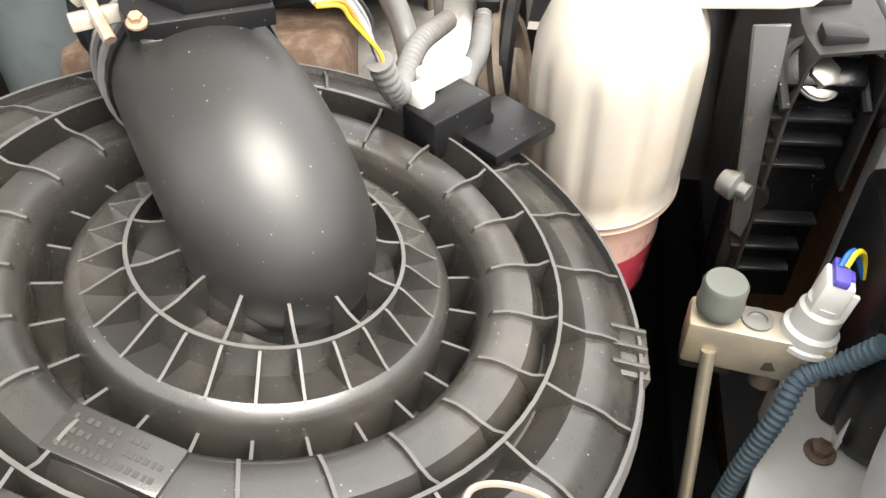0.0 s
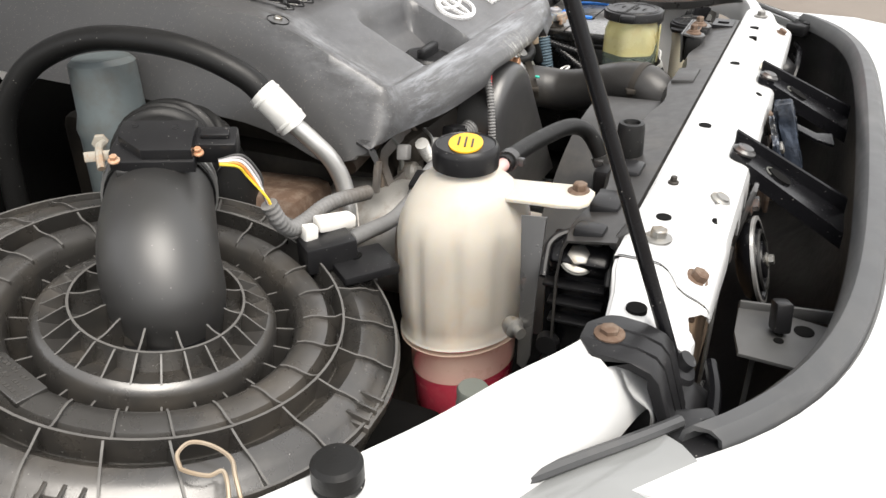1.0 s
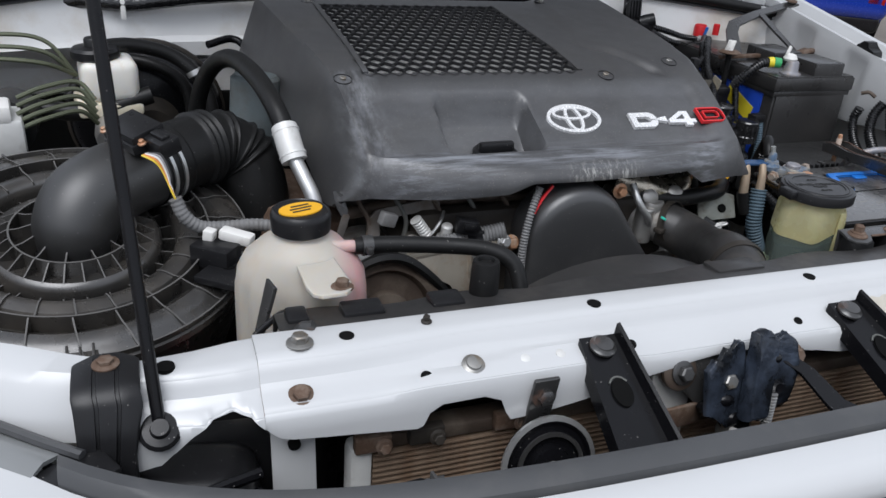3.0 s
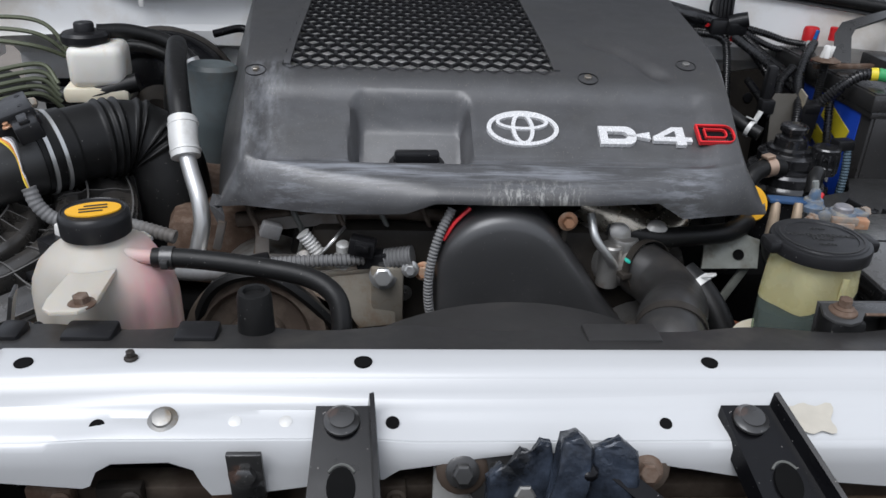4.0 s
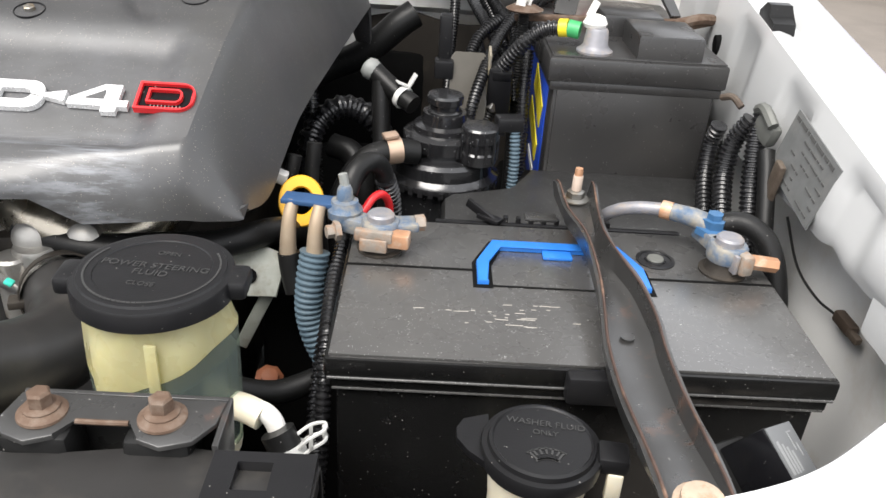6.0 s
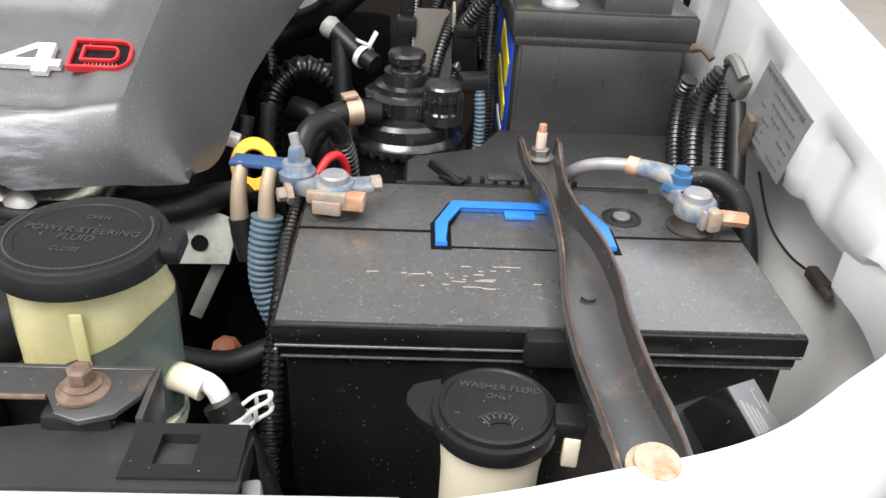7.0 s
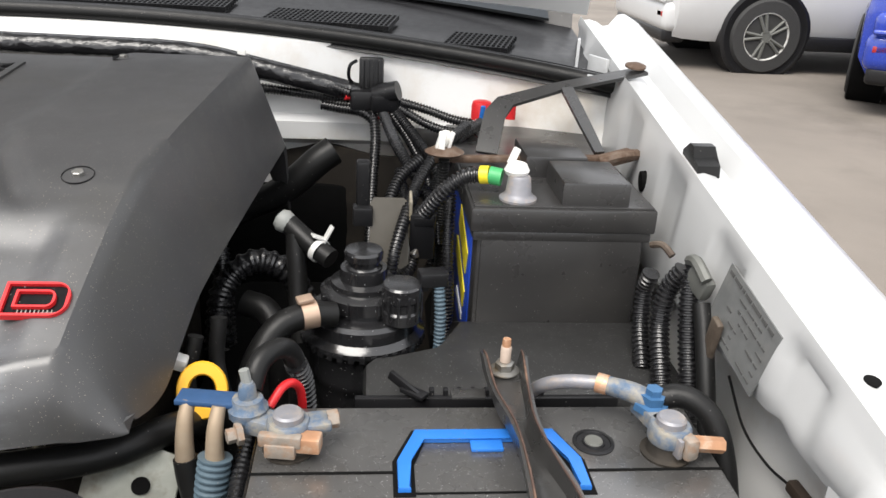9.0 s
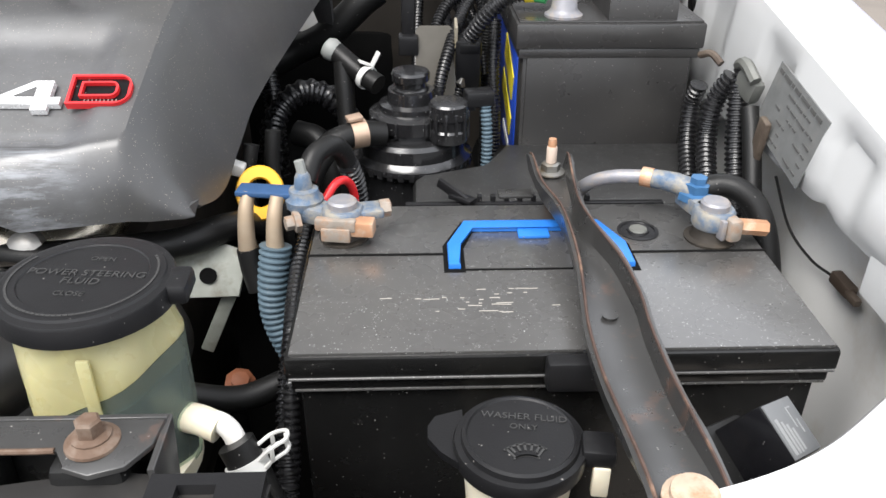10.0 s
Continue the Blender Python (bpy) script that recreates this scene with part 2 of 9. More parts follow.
def tint_field(m, y0, y1, x0, x1, amount, col=(0.30, 0.31, 0.33), grain=(14, 34, 34), cut=(0.46, 0.76)):
    """Rubbed, stained, or painted light and dark streaks along x inside a soft field of the thing's own space."""
    nt = m.node_tree
    n, L = nt.nodes, nt.links
    b = n["Principled BSDF"]
    src = b.inputs["Base Color"].links[0].from_socket
    tc = n.new("ShaderNodeTexCoord")
    mp = n.new("ShaderNodeMapping")
    mp.inputs["Scale"].default_value = grain
    L.new(tc.outputs["Object"], mp.inputs["Vector"])
    nz = n.new("ShaderNodeTexNoise")
    nz.inputs["Scale"].default_value, nz.inputs["Detail"].default_value, nz.inputs["Roughness"].default_value = 2.2, 9, 0.7
    L.new(mp.outputs[0], nz.inputs["Vector"])
    sep = n.new("ShaderNodeSeparateXYZ")
    L.new(tc.outputs["Object"], sep.inputs[0])
    last = None
    for out, lo, hi in ((1, y0, y1), (0, x0, x1)):
        for a, c in ((lo - 0.012, lo + 0.012), (hi + 0.012, hi - 0.012)):
            r = n.new("ShaderNodeMapRange")
            r.inputs[1].default_value, r.inputs[2].default_value = a, c
            L.new(sep.outputs[out], r.inputs[0])
            if last is None:
                last = r.outputs[0]
            else:
                mu = n.new("ShaderNodeMath")
                mu.operation = "MULTIPLY"
                L.new(last, mu.inputs[0])
                L.new(r.outputs[0], mu.inputs[1])
                last = mu.outputs[0]
    th = n.new("ShaderNodeMapRange")
    th.inputs[1].default_value, th.inputs[2].default_value, th.inputs[4].default_value = cut[0], cut[1], amount
    L.new(nz.outputs["Fac"], th.inputs[0])
    mu = n.new("ShaderNodeMath")
    mu.operation = "MULTIPLY"
    L.new(last, mu.inputs[0])
    L.new(th.outputs[0], mu.inputs[1])
    mx = n.new("ShaderNodeMix")
    mx.data_type = "RGBA"
    mx.inputs[7].default_value = (*col, 1)
    L.new(mu.outputs[0], mx.inputs[0])
    L.new(src, mx.inputs[6])
    L.new(mx.outputs[2], b.inputs["Base Color"])


tint_field(COVER, -0.232, -0.200, -0.225, 0.215, 0.8, (0.25, 0.265, 0.29), (5, 60, 60), (0.46, 0.62))
# Dark smear: the shadow along the right ridge, put into colour.
tint_field(COVER, -0.135, -0.02, 0.135, 0.230, 0.35, (0.035, 0.035, 0.037), (9, 9, 9), (0.48, 0.60))
tint_field(COVER, -0.150, -0.03, -0.225, -0.195, 0.5, (0.035, 0.035, 0.037), (16, 6, 9), (0.42, 0.58))
# Broad pale field: dust, plus painted sheen of the sun-facing front slope.
tint_field(COVER, -0.235, -0.100, -0.24, 0.24, 0.30, (0.16, 0.165, 0.178), (12, 18, 18), (0.25, 0.70))
tint_field(COVER, -0.215, -0.06, -0.262, -0.222, 0.8, (0.22, 0.228, 0.243), (40, 10, 30), (0.42, 0.72))
tint_field(COVER, -0.262, -0.238, -0.012, 0.075, 0.9, (0.34, 0.34, 0.32), (110, 60, 14), (0.50, 0.62))
tint_field(COVER, -0.260, -0.238, -0.02, 0.09, 0.6, (0.15, 0.14, 0.125))
tint_field(MILKY, -0.060, 0.025, 0.034, 0.065, 0.5, (0.80, 0.22, 0.30), (10, 10, 6), (0.25, 0.60))
LAMPRED = M("tail_lamp_red", (0.35, 0.01, 0.01), 0.15, coat=1.0)

# ---- building helpers ----
ORIGIN = {}


def bm_():
    return bmesh.new()


def V(*a):
    return Vector(a)


def basis(axis):
    """Two vectors across an axis."""
    a = Vector(axis).normalized()
    u = a.cross(V(0, 0, 1)) if abs(a.z) < 0.95 else a.cross(V(0, 1, 0))
    u.normalize()
    return a, u, a.cross(u)


def box(bm, c, s, rot=(0, 0, 0), bevel=0.0, seg=2):
    r = bmesh.ops.create_cube(bm, size=1)
    mat = pose(*c, *rot) @ Matrix.Diagonal((*s, 1))
    bmesh.ops.transform(bm, matrix=mat, verts=r["verts"])
    if bevel:
        es = list({e for v in r["verts"] for e in v.link_edges})
        bmesh.ops.bevel(bm, geom=es, offset=bevel, segments=seg, affect="EDGES", profile=0.5)
    return bm


def lathe(bm, base, axis, prof, n=24, squash=1.0, cap=True, u=None):
    """Turns a profile of (radius, height) round an axis; squash narrows it across u."""
    a, u0, v0 = basis(axis)
    if u is not None:
        u0 = Vector(u).normalized()
        v0 = a.cross(u0)
    rings = []
    for r, h in prof:
        o = Vector(base) + a * h
        rings.append([bm.verts.new(o + u0 * (r * math.cos(2 * math.pi * k / n)) + v0 * (r * squash * math.sin(2 * math.pi * k / n))) for k in range(n)])
    for p, q in zip(rings, rings[1:]):
        for k in range(n):
            bm.faces.new((p[k], p[(k + 1) % n], q[(k + 1) % n], q[k]))
    if cap:
        bm.faces.new(rings[0][::-1])
        bm.faces.new(rings[-1])
    return bm


def spline(pts, per=8):
    """A smooth line through points."""
    P = [Vector(p) for p in pts]
    if len(P) < 3:
        return [P[0].lerp(P[-1], k / per) for k in range(per + 1)]
    P = [P[0] * 2 - P[1]] + P + [P[-1] * 2 - P[-2]]
    out = []
    for i in range(1, len(P) - 2):
        a, b, c, d = P[i - 1 : i + 3]
        for k in range(per):
            t = k / per
            out.append(0.5 * (2 * b + (c - a) * t + (2 * a - 5 * b + 4 * c - d) * t * t + (3 * b - a - 3 * c + d) * t ** 3))
    out.append(P[-2])
    return out


def tube(bm, pts, r, n=10, per=8, ridge=0.0, pitch=0.006, cap=True, rfun=None):
    """A hose through points; ridge and pitch corrugate it, rfun(s) scales the radius along it."""
    line = spline(pts, per)
    if ridge:
        fine, acc = [line[0]], 0.0
        step = pitch / 4
        for a, b in zip(line, line[1:]):
            d = (b - a).length
            if d < 1e-7:
                continue
            s = step - acc
            while s <= d:
                fine.append(a.lerp(b, s / d))
                s += step
            acc = (acc + d) % step
        line = fine
    total = max(1, len(line) - 1)
    prev, rings = None, []
    for i, p in enumerate(line):
        d = (line[min(i + 1, len(line) - 1)] - line[max(i - 1, 0)])
        d = d.normalized() if d.length > 1e-9 else V(0, 0, 1)
        if prev is None:
            _, u, _ = basis(d)
        else:
            u = (prev - d * prev.dot(d)).normalized()
        prev = u
        w = d.cross(u)
        rr = r * (rfun(i / total) if rfun else 1.0)
        if ridge and i % 4 in (2, 3):
            rr -= ridge
        rings.append([bm.verts.new(p + u * (rr * math.cos(2 * math.pi * k / n)) + w * (rr * math.sin(2 * math.pi * k / n))) for k in range(n)])
    for p, q in zip(rings, rings[1:]):
        for k in range(n):
            bm.faces.new((p[k], p[(k + 1) % n], q[(k + 1) % n], q[k]))
    if cap:
        bm.faces.new(rings[0][::-1])
        bm.faces.new(rings[-1])
    return bm


def prism(bm, poly, o, ux, uy, h, bevel=0.0, holes=()):
    """Extrudes a flat outline, given in the plane of ux and uy at o, by h along their normal."""
    ux, uy, o = Vector(ux).normalized(), Vector(uy).normalized(), Vector(o)
    nz = ux.cross(uy).normalized()
    lo = [bm.verts.new(o + ux * x + uy * y) for x, y in poly]
    hi = [bm.verts.new(o + ux * x + uy * y + nz * h) for x, y in poly]
    k = len(poly)
    fs = [bm.faces.new(lo[::-1]), bm.faces.new(hi)]
    for i in range(k):
        fs.append(bm.faces.new((lo[i], lo[(i + 1) % k], hi[(i + 1) % k], hi[i])))
    if bevel:
        bmesh.ops.bevel(bm, geom=list(fs[1].edges), offset=bevel, segments=2, affect="EDGES", profile=0.5)
    return bm


def frame_prism(bm, outer, inner, o, ux, uy, h):
    """A flat ring between two outlines of as many corners each."""
    ux, uy, o = Vector(ux).normalized(), Vector(uy).normalized(), Vector(o)
    nz = ux.cross(uy).normalized()
    def lay(poly, z):
        return [bm.verts.new(o + ux * x + uy * y + nz * z) for x, y in poly]
    a, b, c, d = lay(outer, 0), lay(outer, h), lay(inner, h), lay(inner, 0)
    k = len(outer)
    for p, q in ((a, b), (b, c), (c, d), (d, a)):
        for i in range(k):
            bm.faces.new((p[i], p[(i + 1) % k], q[(i + 1) % k], q[i]))
    return bm


def sheet(bm, fn, nu, nv, thick=0.0, skip=None):
    """A curved sheet: fn(u, v) gives a point for u, v from 0 to 1."""
    g = [[bm.verts.new(fn(i / nu, j / nv)) for j in range(nv + 1)] for i in range(nu + 1)]
    fs = []
    for i in range(nu):
        for j in range(nv):
            if skip and skip((i + 0.5) / nu, (j + 0.5) / nv):
                continue
            fs.append(bm.faces.new((g[i][j], g[i + 1][j], g[i + 1][j + 1], g[i][j + 1])))
    for v in [v for row in g for v in row if not v.link_faces]:
        bm.verts.remove(v)
    if thick:
        bm.normal_update()
        bmesh.ops.solidify(bm, geom=fs, thickness=thick)
    return bm


def loft(bm, rows, closed=False, cap=False):
    """Faces between rows of as many points each."""
    g = [[bm.verts.new(Vector(p)) for p in row] for row in rows]
    for p, q in zip(g, g[1:]):
        m = len(p)
        for k in range(m if closed else m - 1):
            bm.faces.new((p[k], p[(k + 1) % m], q[(k + 1) % m], q[k]))
    if cap and closed:
        bm.faces.new(g[0][::-1])
        bm.faces.new(g[-1])
    bm.normal_update()
    return bm


def mesh_of(bm, name, mat, o, sharp=38):
    bmesh.ops.recalc_face_normals(bm, faces=bm.faces)
    for v in bm.verts:
        v.co -= o
    for f in bm.faces:
        f.smooth = True
    lim = radians(sharp)
    for e in bm.edges:
        if len(e.link_faces) == 2 and e.calc_face_angle(0) > lim:
            e.smooth = False
    me = bpy.data.meshes.new(name)
    bm.to_mesh(me)
    bm.free()
    me.materials.append(mat)
    return me


def thing(name, label, category, at=(0, 0, 0), group="", kind=""):
    """An empty that holds the parts of one thing."""
    ob = new(name)
    ob.location = at
    ob.empty_display_size = 0.02
    ORIGIN[ob.name] = Vector(at)
    return tagged(ob, label, category, group, kind)


def part(name, bm, mat, parent, label="", sharp=38):
    o = ORIGIN[parent.name]
    ob = new(name, mesh_of(bm, name, mat, o, sharp))
    ob.parent = parent
    ORIGIN[ob.name] = o
    if label:
        tagged(ob, label)
    return ob


def solo(name, bm, mat, label, category, group="", kind="", sharp=38):
    """A thing that is one mesh."""
    lo = V(*[min(v.co[i] for v in bm.verts) for i in range(3)])
    hi = V(*[max(v.co[i] for v in bm.verts) for i in range(3)])
    o = V((lo.x + hi.x) / 2, (lo.y + hi.y) / 2, lo.z)
    ob = new(name, mesh_of(bm, name, mat, o, sharp))
    ob.location = o
    ORIGIN[ob.name] = o
    return tagged(ob, label, category, group, kind)


def hexbolt(bm, at, axis=(0, 0, 1), r=0.006, flange=0.009, h=0.006):
    lathe(bm, at, axis, [(flange, 0), (flange, 0.0012), (flange * 0.8, 0.0022)], 16)
    lathe(bm, Vector(at) + Vector(axis).normalized() * 0.0022, axis, [(r, 0), (r, h * 0.85), (r * 0.8, h)], 6)
    return bm


def lerp_table(t, rows):
    """Reads a table of (x, value) by straight lines."""
    if t <= rows[0][0]:
        return rows[0][1]
    for (a, va), (b, vb) in zip(rows, rows[1:]):
        if t <= b:
            return va + (vb - va) * (t - a) / (b - a)
    return rows[-1][1]


def smooth01(t):
    t = max(0.0, min(1.0, t))
    return t * t * (3 - 2 * t)


def ring_poly(rx, ry, n=40):
    return [(rx * math.cos(2 * math.pi * k / n), ry * math.sin(2 * math.pi * k / n)) for k in range(n)]


MID = 0.13  # the vehicle's middle line

# ---- ground and distance ----
bm = bm_()
box(bm, (0, 0, -0.1), (600, 600, 0.2))
solo("ground", bm, ASPHALT, "wide worn brownish asphalt yard", "ground", kind="structure")

# ---- body shell round the engine bay ----


def groove(y):
    return 1.022 + (y - 0.221) * 0.178


def fender(side, name, label):
    """A front wing with the inner wall of the bay; side is 1 or -1 from the middle line."""
    th = thing(name, label, "wing", (MID + side * 0.76, 0.45, 0.4), kind="structure")
    OFF = 0.0 if side > 0 else 0.075
    X = lambda d: MID + side * (d + OFF)
    ys = [0.10 + 0.009 * k for k in range(101)]
    flange, inner, outer = [], [], []
    for y in ys:
        g = groove(y)
        step = 0.5 + 0.5 * math.tanh(9 * math.sin((y - 0.065) * 2 * math.pi / 0.135) + 3)
        low = 0.975 - 0.010 * smooth01((y - 0.45) / 0.12) + 0.006 * math.exp(-(((y - 0.315) / 0.012) ** 2)) + 0.010 * math.exp(-(((y - 0.205) / 0.016) ** 2)) - 0.010 * smooth01((0.19 - y) / 0.05)
        e = side * 0.0045 * step
        h = g - low
        flange.append([(X(0.7175), y, g - 0.004), (X(0.7172), y, g), (X(0.7165), y, g - 0.003), (X(0.7195) - e, y, g - 0.010), (X(0.7165) - e, y, g - 0.35 * h), (X(0.7130) - e, y, g - 0.75 * h), (X(0.7110), y, low + 0.006), (X(0.7125), y, low), (X(0.7160), y, low - 0.001)])
        wave = 0.006 * math.sin(y * 46) * smooth01((0.95 - 0.86) / 0.05)
        inner.append([(X(0.68), y, 0.45), (X(0.715), y, 0.62), (X(0.738) + wave, y, 0.80), (X(0.745) + wave, y, 0.90), (X(0.744), y, 0.950), (X(0.738), y, 0.985), (X(0.726), y, 1.005)])
    for y in ys:
        g = groove(y)
        nose = 0.05 * smooth01((0.25 - y) / 0.2)
        outer.append([(X(0.7175), y, g - 0.006), (X(0.719), y, g + 0.002), (X(0.731), y, g + 0.0035), (X(0.742), y, g + 0.0005), (X(0.750 - nose * 0.2), y, g - 0.0045), (X(0.758 - nose * 0.25), y, g - 0.0035), (X(0.770 - nose * 0.35), y, g + 0.0115), (X(0.780 - nose * 0.4), y, g + 0.0125),
                      (X(0.80 - nose), y, g + 0.002), (X(0.825 - nose), y, g - 0.03), (X(0.845 - nose), y, g - 0.10), (X(0.86 - nose), y, 0.80), (X(0.85 - nose), y, 0.48)])
    bm = loft(bm_(), inner)
    bmesh.ops.solidify(bm, geom=list(bm.faces), thickness=0.0015)
    part("inner_wall", bm, WALLW, th, "dusty cream-stained inner wall")
    bm = loft(bm_(), flange)
    bmesh.ops.solidify(bm, geom=list(bm.faces), thickness=0.0012)
    part("inner_flange", bm, WHITE, th, "white flange pressed into raised panels")
    bm = loft(bm_(), outer)
    bmesh.ops.solidify(bm, geom=list(bm.faces), thickness=0.0015)
    part("outer_panel", bm, WHITE, th, "white painted outer wing panel")
    return th


right = fender(1, "wall_right_wing", "white painted front wing with ribbed inner wall")
left = fender(-1, "wall_left_wing", "white painted front wing with ribbed inner wall")

# oval hole in the inner wall, bonnet bump stop on the wing's shelf
bm = lathe(bm_(), (0.8395, 0.640, 1.045), (1, 0, 0.1), [(0.007, -0.003), (0.007, 0.004)], 14, 1.6)
part("drain_hole", bm, VOID, right, "dark oval hole")
bm = bm_()
prism(bm, [(-0.020, 0), (0.022, 0), (0.024, 0.008), (0.012, 0.020), (0.003, 0.021), (-0.003, 0.012), (-0.016, 0.010)], (0.8545, 0.566, groove(0.566) - 0.001), (0, 1, 0.178), (0, -0.178, 1), 0.022, 0.002)
solo("bump_stop", bm, RUBBER, "black moulded rubber bonnet stop on white wing", "bump stop")
bm = lathe(bm_(), (0.870, 0.277, groove(0.277) + 0.002), (0, -0.18, 1), [(0.004, -0.003), (0.0055, 0.0012), (0.003, 0.0016)], 14)
part("wing_bolt_hole", bm, VOID, right, "dark slot")
# firewall with its swage lines


def cowl_y(x):
    return 0.950 - 0.140 * (abs(x - MID) / 0.70) ** 2


def cowl_z(x):
    return 1.150 - 0.040 * (abs(x - MID) / 0.70) ** 2


th = thing("wall_firewall", "white painted steel firewall with pressed swages", "firewall", (MID, 0.93, 0.5), kind="structure")
rows = []
for k in range(41):
    x = MID - 0.72 + 0.036 * k
    y1, z1 = cowl_y(x), cowl_z(x)
    zs = max(1.058, z1 - 0.070)
    front = [(0.905, 0.45), (0.905, 0.99), (0.900, 1.005), (0.882, 1.015), (0.879, 1.038), (0.892, 1.046), (0.8945, zs), (0.900, zs + 0.012), (max(0.903, y1 - 0.016), z1 - 0.016), (max(0.904, y1 - 0.012), z1 - 0.006)]
    if y1 < 0.90:
        f = (0.90 - y1)
        front = [(y - f * smooth01((z - 0.99) / 0.06), z) for y, z in front]
    rows.append([(x, y, z) for y, z in front] + [(x, y + 0.004, z + 0.001) for y, z in front[::-1]])
bm = loft(bm_(), rows, closed=True, cap=True)
part("firewall_panel", bm, WALLW, th)
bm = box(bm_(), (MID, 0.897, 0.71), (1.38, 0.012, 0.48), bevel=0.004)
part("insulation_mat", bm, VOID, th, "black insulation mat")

# cowl under the windscreen, black plastic with grilles
cowl = thing("cowl_panel", "black plastic windscreen cowl with mesh grilles", "cowl", (MID, 1.0, 1.14), kind="structure")
rows = []
for k in range(41):
    x = MID - 0.72 + 0.036 * k
    y, z = cowl_y(x), cowl_z(x)
    rows.append([(x, y - 0.004, z - 0.012), (x, y + 0.002, z), (x, y + 0.02, z - 0.004), (x, y + 0.03, z + 0.002), (x, y + 0.12, z + 0.010), (x, y + 0.25, z + 0.035), (x, y + 0.26, z + 0.05), (x, y + 0.255, z - 0.04)])
bm = loft(bm_(), rows)
bmesh.ops.solidify(bm, geom=list(bm.faces), thickness=0.003)
part("cowl_body", bm, BLACK, cowl)
CX = [MID - 0.72 + 0.072 * k for k in range(21)]
part("bonnet_rear_seal", tube(bm_(), [(x, cowl_y(x) - 0.004, cowl_z(x) + 0.004) for x in CX], 0.010, 10, 4), RUBBER, cowl, "black rubber bulb seal")
part("cowl_bead", tube(bm_(), [(x, cowl_y(x) + 0.024, cowl_z(x) + 0.006) for x in CX], 0.006, 8, 4), GLOSSB, cowl, "glossy black bead")
for x0, w in ((0.13, 0.24), (0.42, 0.17), (0.66, 0.085), (-0.42, 0.30)):
    bm = bm_()
    yy, zz = cowl_y(x0 + w / 2) + 0.085, cowl_z(x0 + w / 2) + 0.013
    sl = math.degrees(math.atan2(cowl_y(x0 + w) - cowl_y(x0), w))
    for i in range(int(w / 0.0068) + 1):
        box(bm, V(x0 + w / 2, yy, zz) + V(math.cos(radians(sl)), math.sin(radians(sl)), 0) * (i * 0.0068 - w / 2), (0.0022, 0.075, 0.006), (5, 0, sl))
    for j in range(7):
        box(bm, V(x0 + w / 2, yy, zz) + V(-math.sin(radians(sl)), math.cos(radians(sl)), 0.08) * (j * 0.012 - 0.036), (w, 0.0022, 0.006), (5, 0, sl))
    part("cowl_grille", bm, BLACK, cowl, "black mesh air grille")
bm = bm_()
sheet(bm, lambda u, v: V(MID - 0.68 + 1.36 * u, 1.19 + 0.5 * v - 0.16 * (2 * u - 1) ** 2, 1.19 + 0.36 * v - 0.03 * (2 * u - 1) ** 2), 12, 6, 0.005)
tagged(solo("windscreen", bm, GLASS, "raked dark windscreen glass", "windscreen"), kind="structure")

# the open bonnet closes the bay above, held by its stay
bon = thing("bonnet", "open white bonnet propped up on its stay", "bonnet", (MID, 0.9, 1.17), kind="structure")
def bonnet_point(u, v, dz=0.0):
    w = 0.70 - 0.05 * v
    return V(MID + w * (2 * u - 1), 0.900 - 0.565 * v - 0.03 * (2 * u - 1) ** 2 * v, 1.180 + 0.975 * v + 0.03 * (1 - (2 * u - 1) ** 2) + dz)


part("outer_skin", sheet(bm_(), lambda u, v: bonnet_point(u, v), 16, 16, 0.003), WHITE, bon, "white painted skin")
for u0, v0, w, h in ((0.06, 0.06, 0.88, 0.05), (0.06, 0.90, 0.88, 0.05), (0.06, 0.06, 0.06, 0.88), (0.88, 0.06, 0.06, 0.88), (0.47, 0.06, 0.06, 0.88)):
    part("inner_brace", sheet(bm_(), lambda u, v: bonnet_point(u0 + w * u, v0 + h * v, -0.022), 8, 8, 0.012), WHITE, bon, "white painted inner brace")

# hinge pocket at the rear corner of the right wing
bm = bm_()
box(bm, (0.838, 0.850, 1.122), (0.005, 0.040, 0.030), (0, 0, 20), 0.002)
box(bm, (0.822, 0.83, 1.118), (0.035, 0.07, 0.006), (0, 8, 20), 0.002)
box(bm, (0.816, 0.870, 1.135), (0.004, 0.024, 0.040), (0, 0, -15), 0.0015)
part("bonnet_hinge", bm, WHITE, bon, "white painted hinge")

# ---- radiator support ----
rail = thing("radiator_support", "white painted pressed steel radiator support panel", "radiator support", (MID, 0, 0.9), kind="structure")
LOW = [(-0.285, 0.965), (-0.278, 0.957), (-0.268, 0.952), (-0.166, 0.942), (-0.160, 0.956), (-0.150, 0.962), (-0.115, 0.963), (-0.100, 0.957), (-0.092, 0.936), (-0.06, 0.938), (-0.02, 0.944), (0.02, 0.948), (0.03, 0.956), (0.05, 0.959),
       (0.083, 0.965), (0.115, 0.969), (0.149, 0.968), (0.191, 0.961), (0.22, 0.955), (0.25, 0.949), (0.30, 0.945), (0.37, 0.938), (0.38, 0.957), (0.44, 0.96), (0.45, 0.942), (0.54, 0.95), (0.56, 0.957)]


def pressed(x, y):
    """Height of the raised pad, which starts as a point and widens along the rail."""
    edge = -0.034 + 0.0105 * smooth01((x + 0.205) / 0.15)
    return 0.0030 * smooth01((edge - y) / 0.0035) * smooth01((x + 0.205) / 0.05) * smooth01((0.045 - x) / 0.04) * smooth01((y + 0.0475) / 0.004)


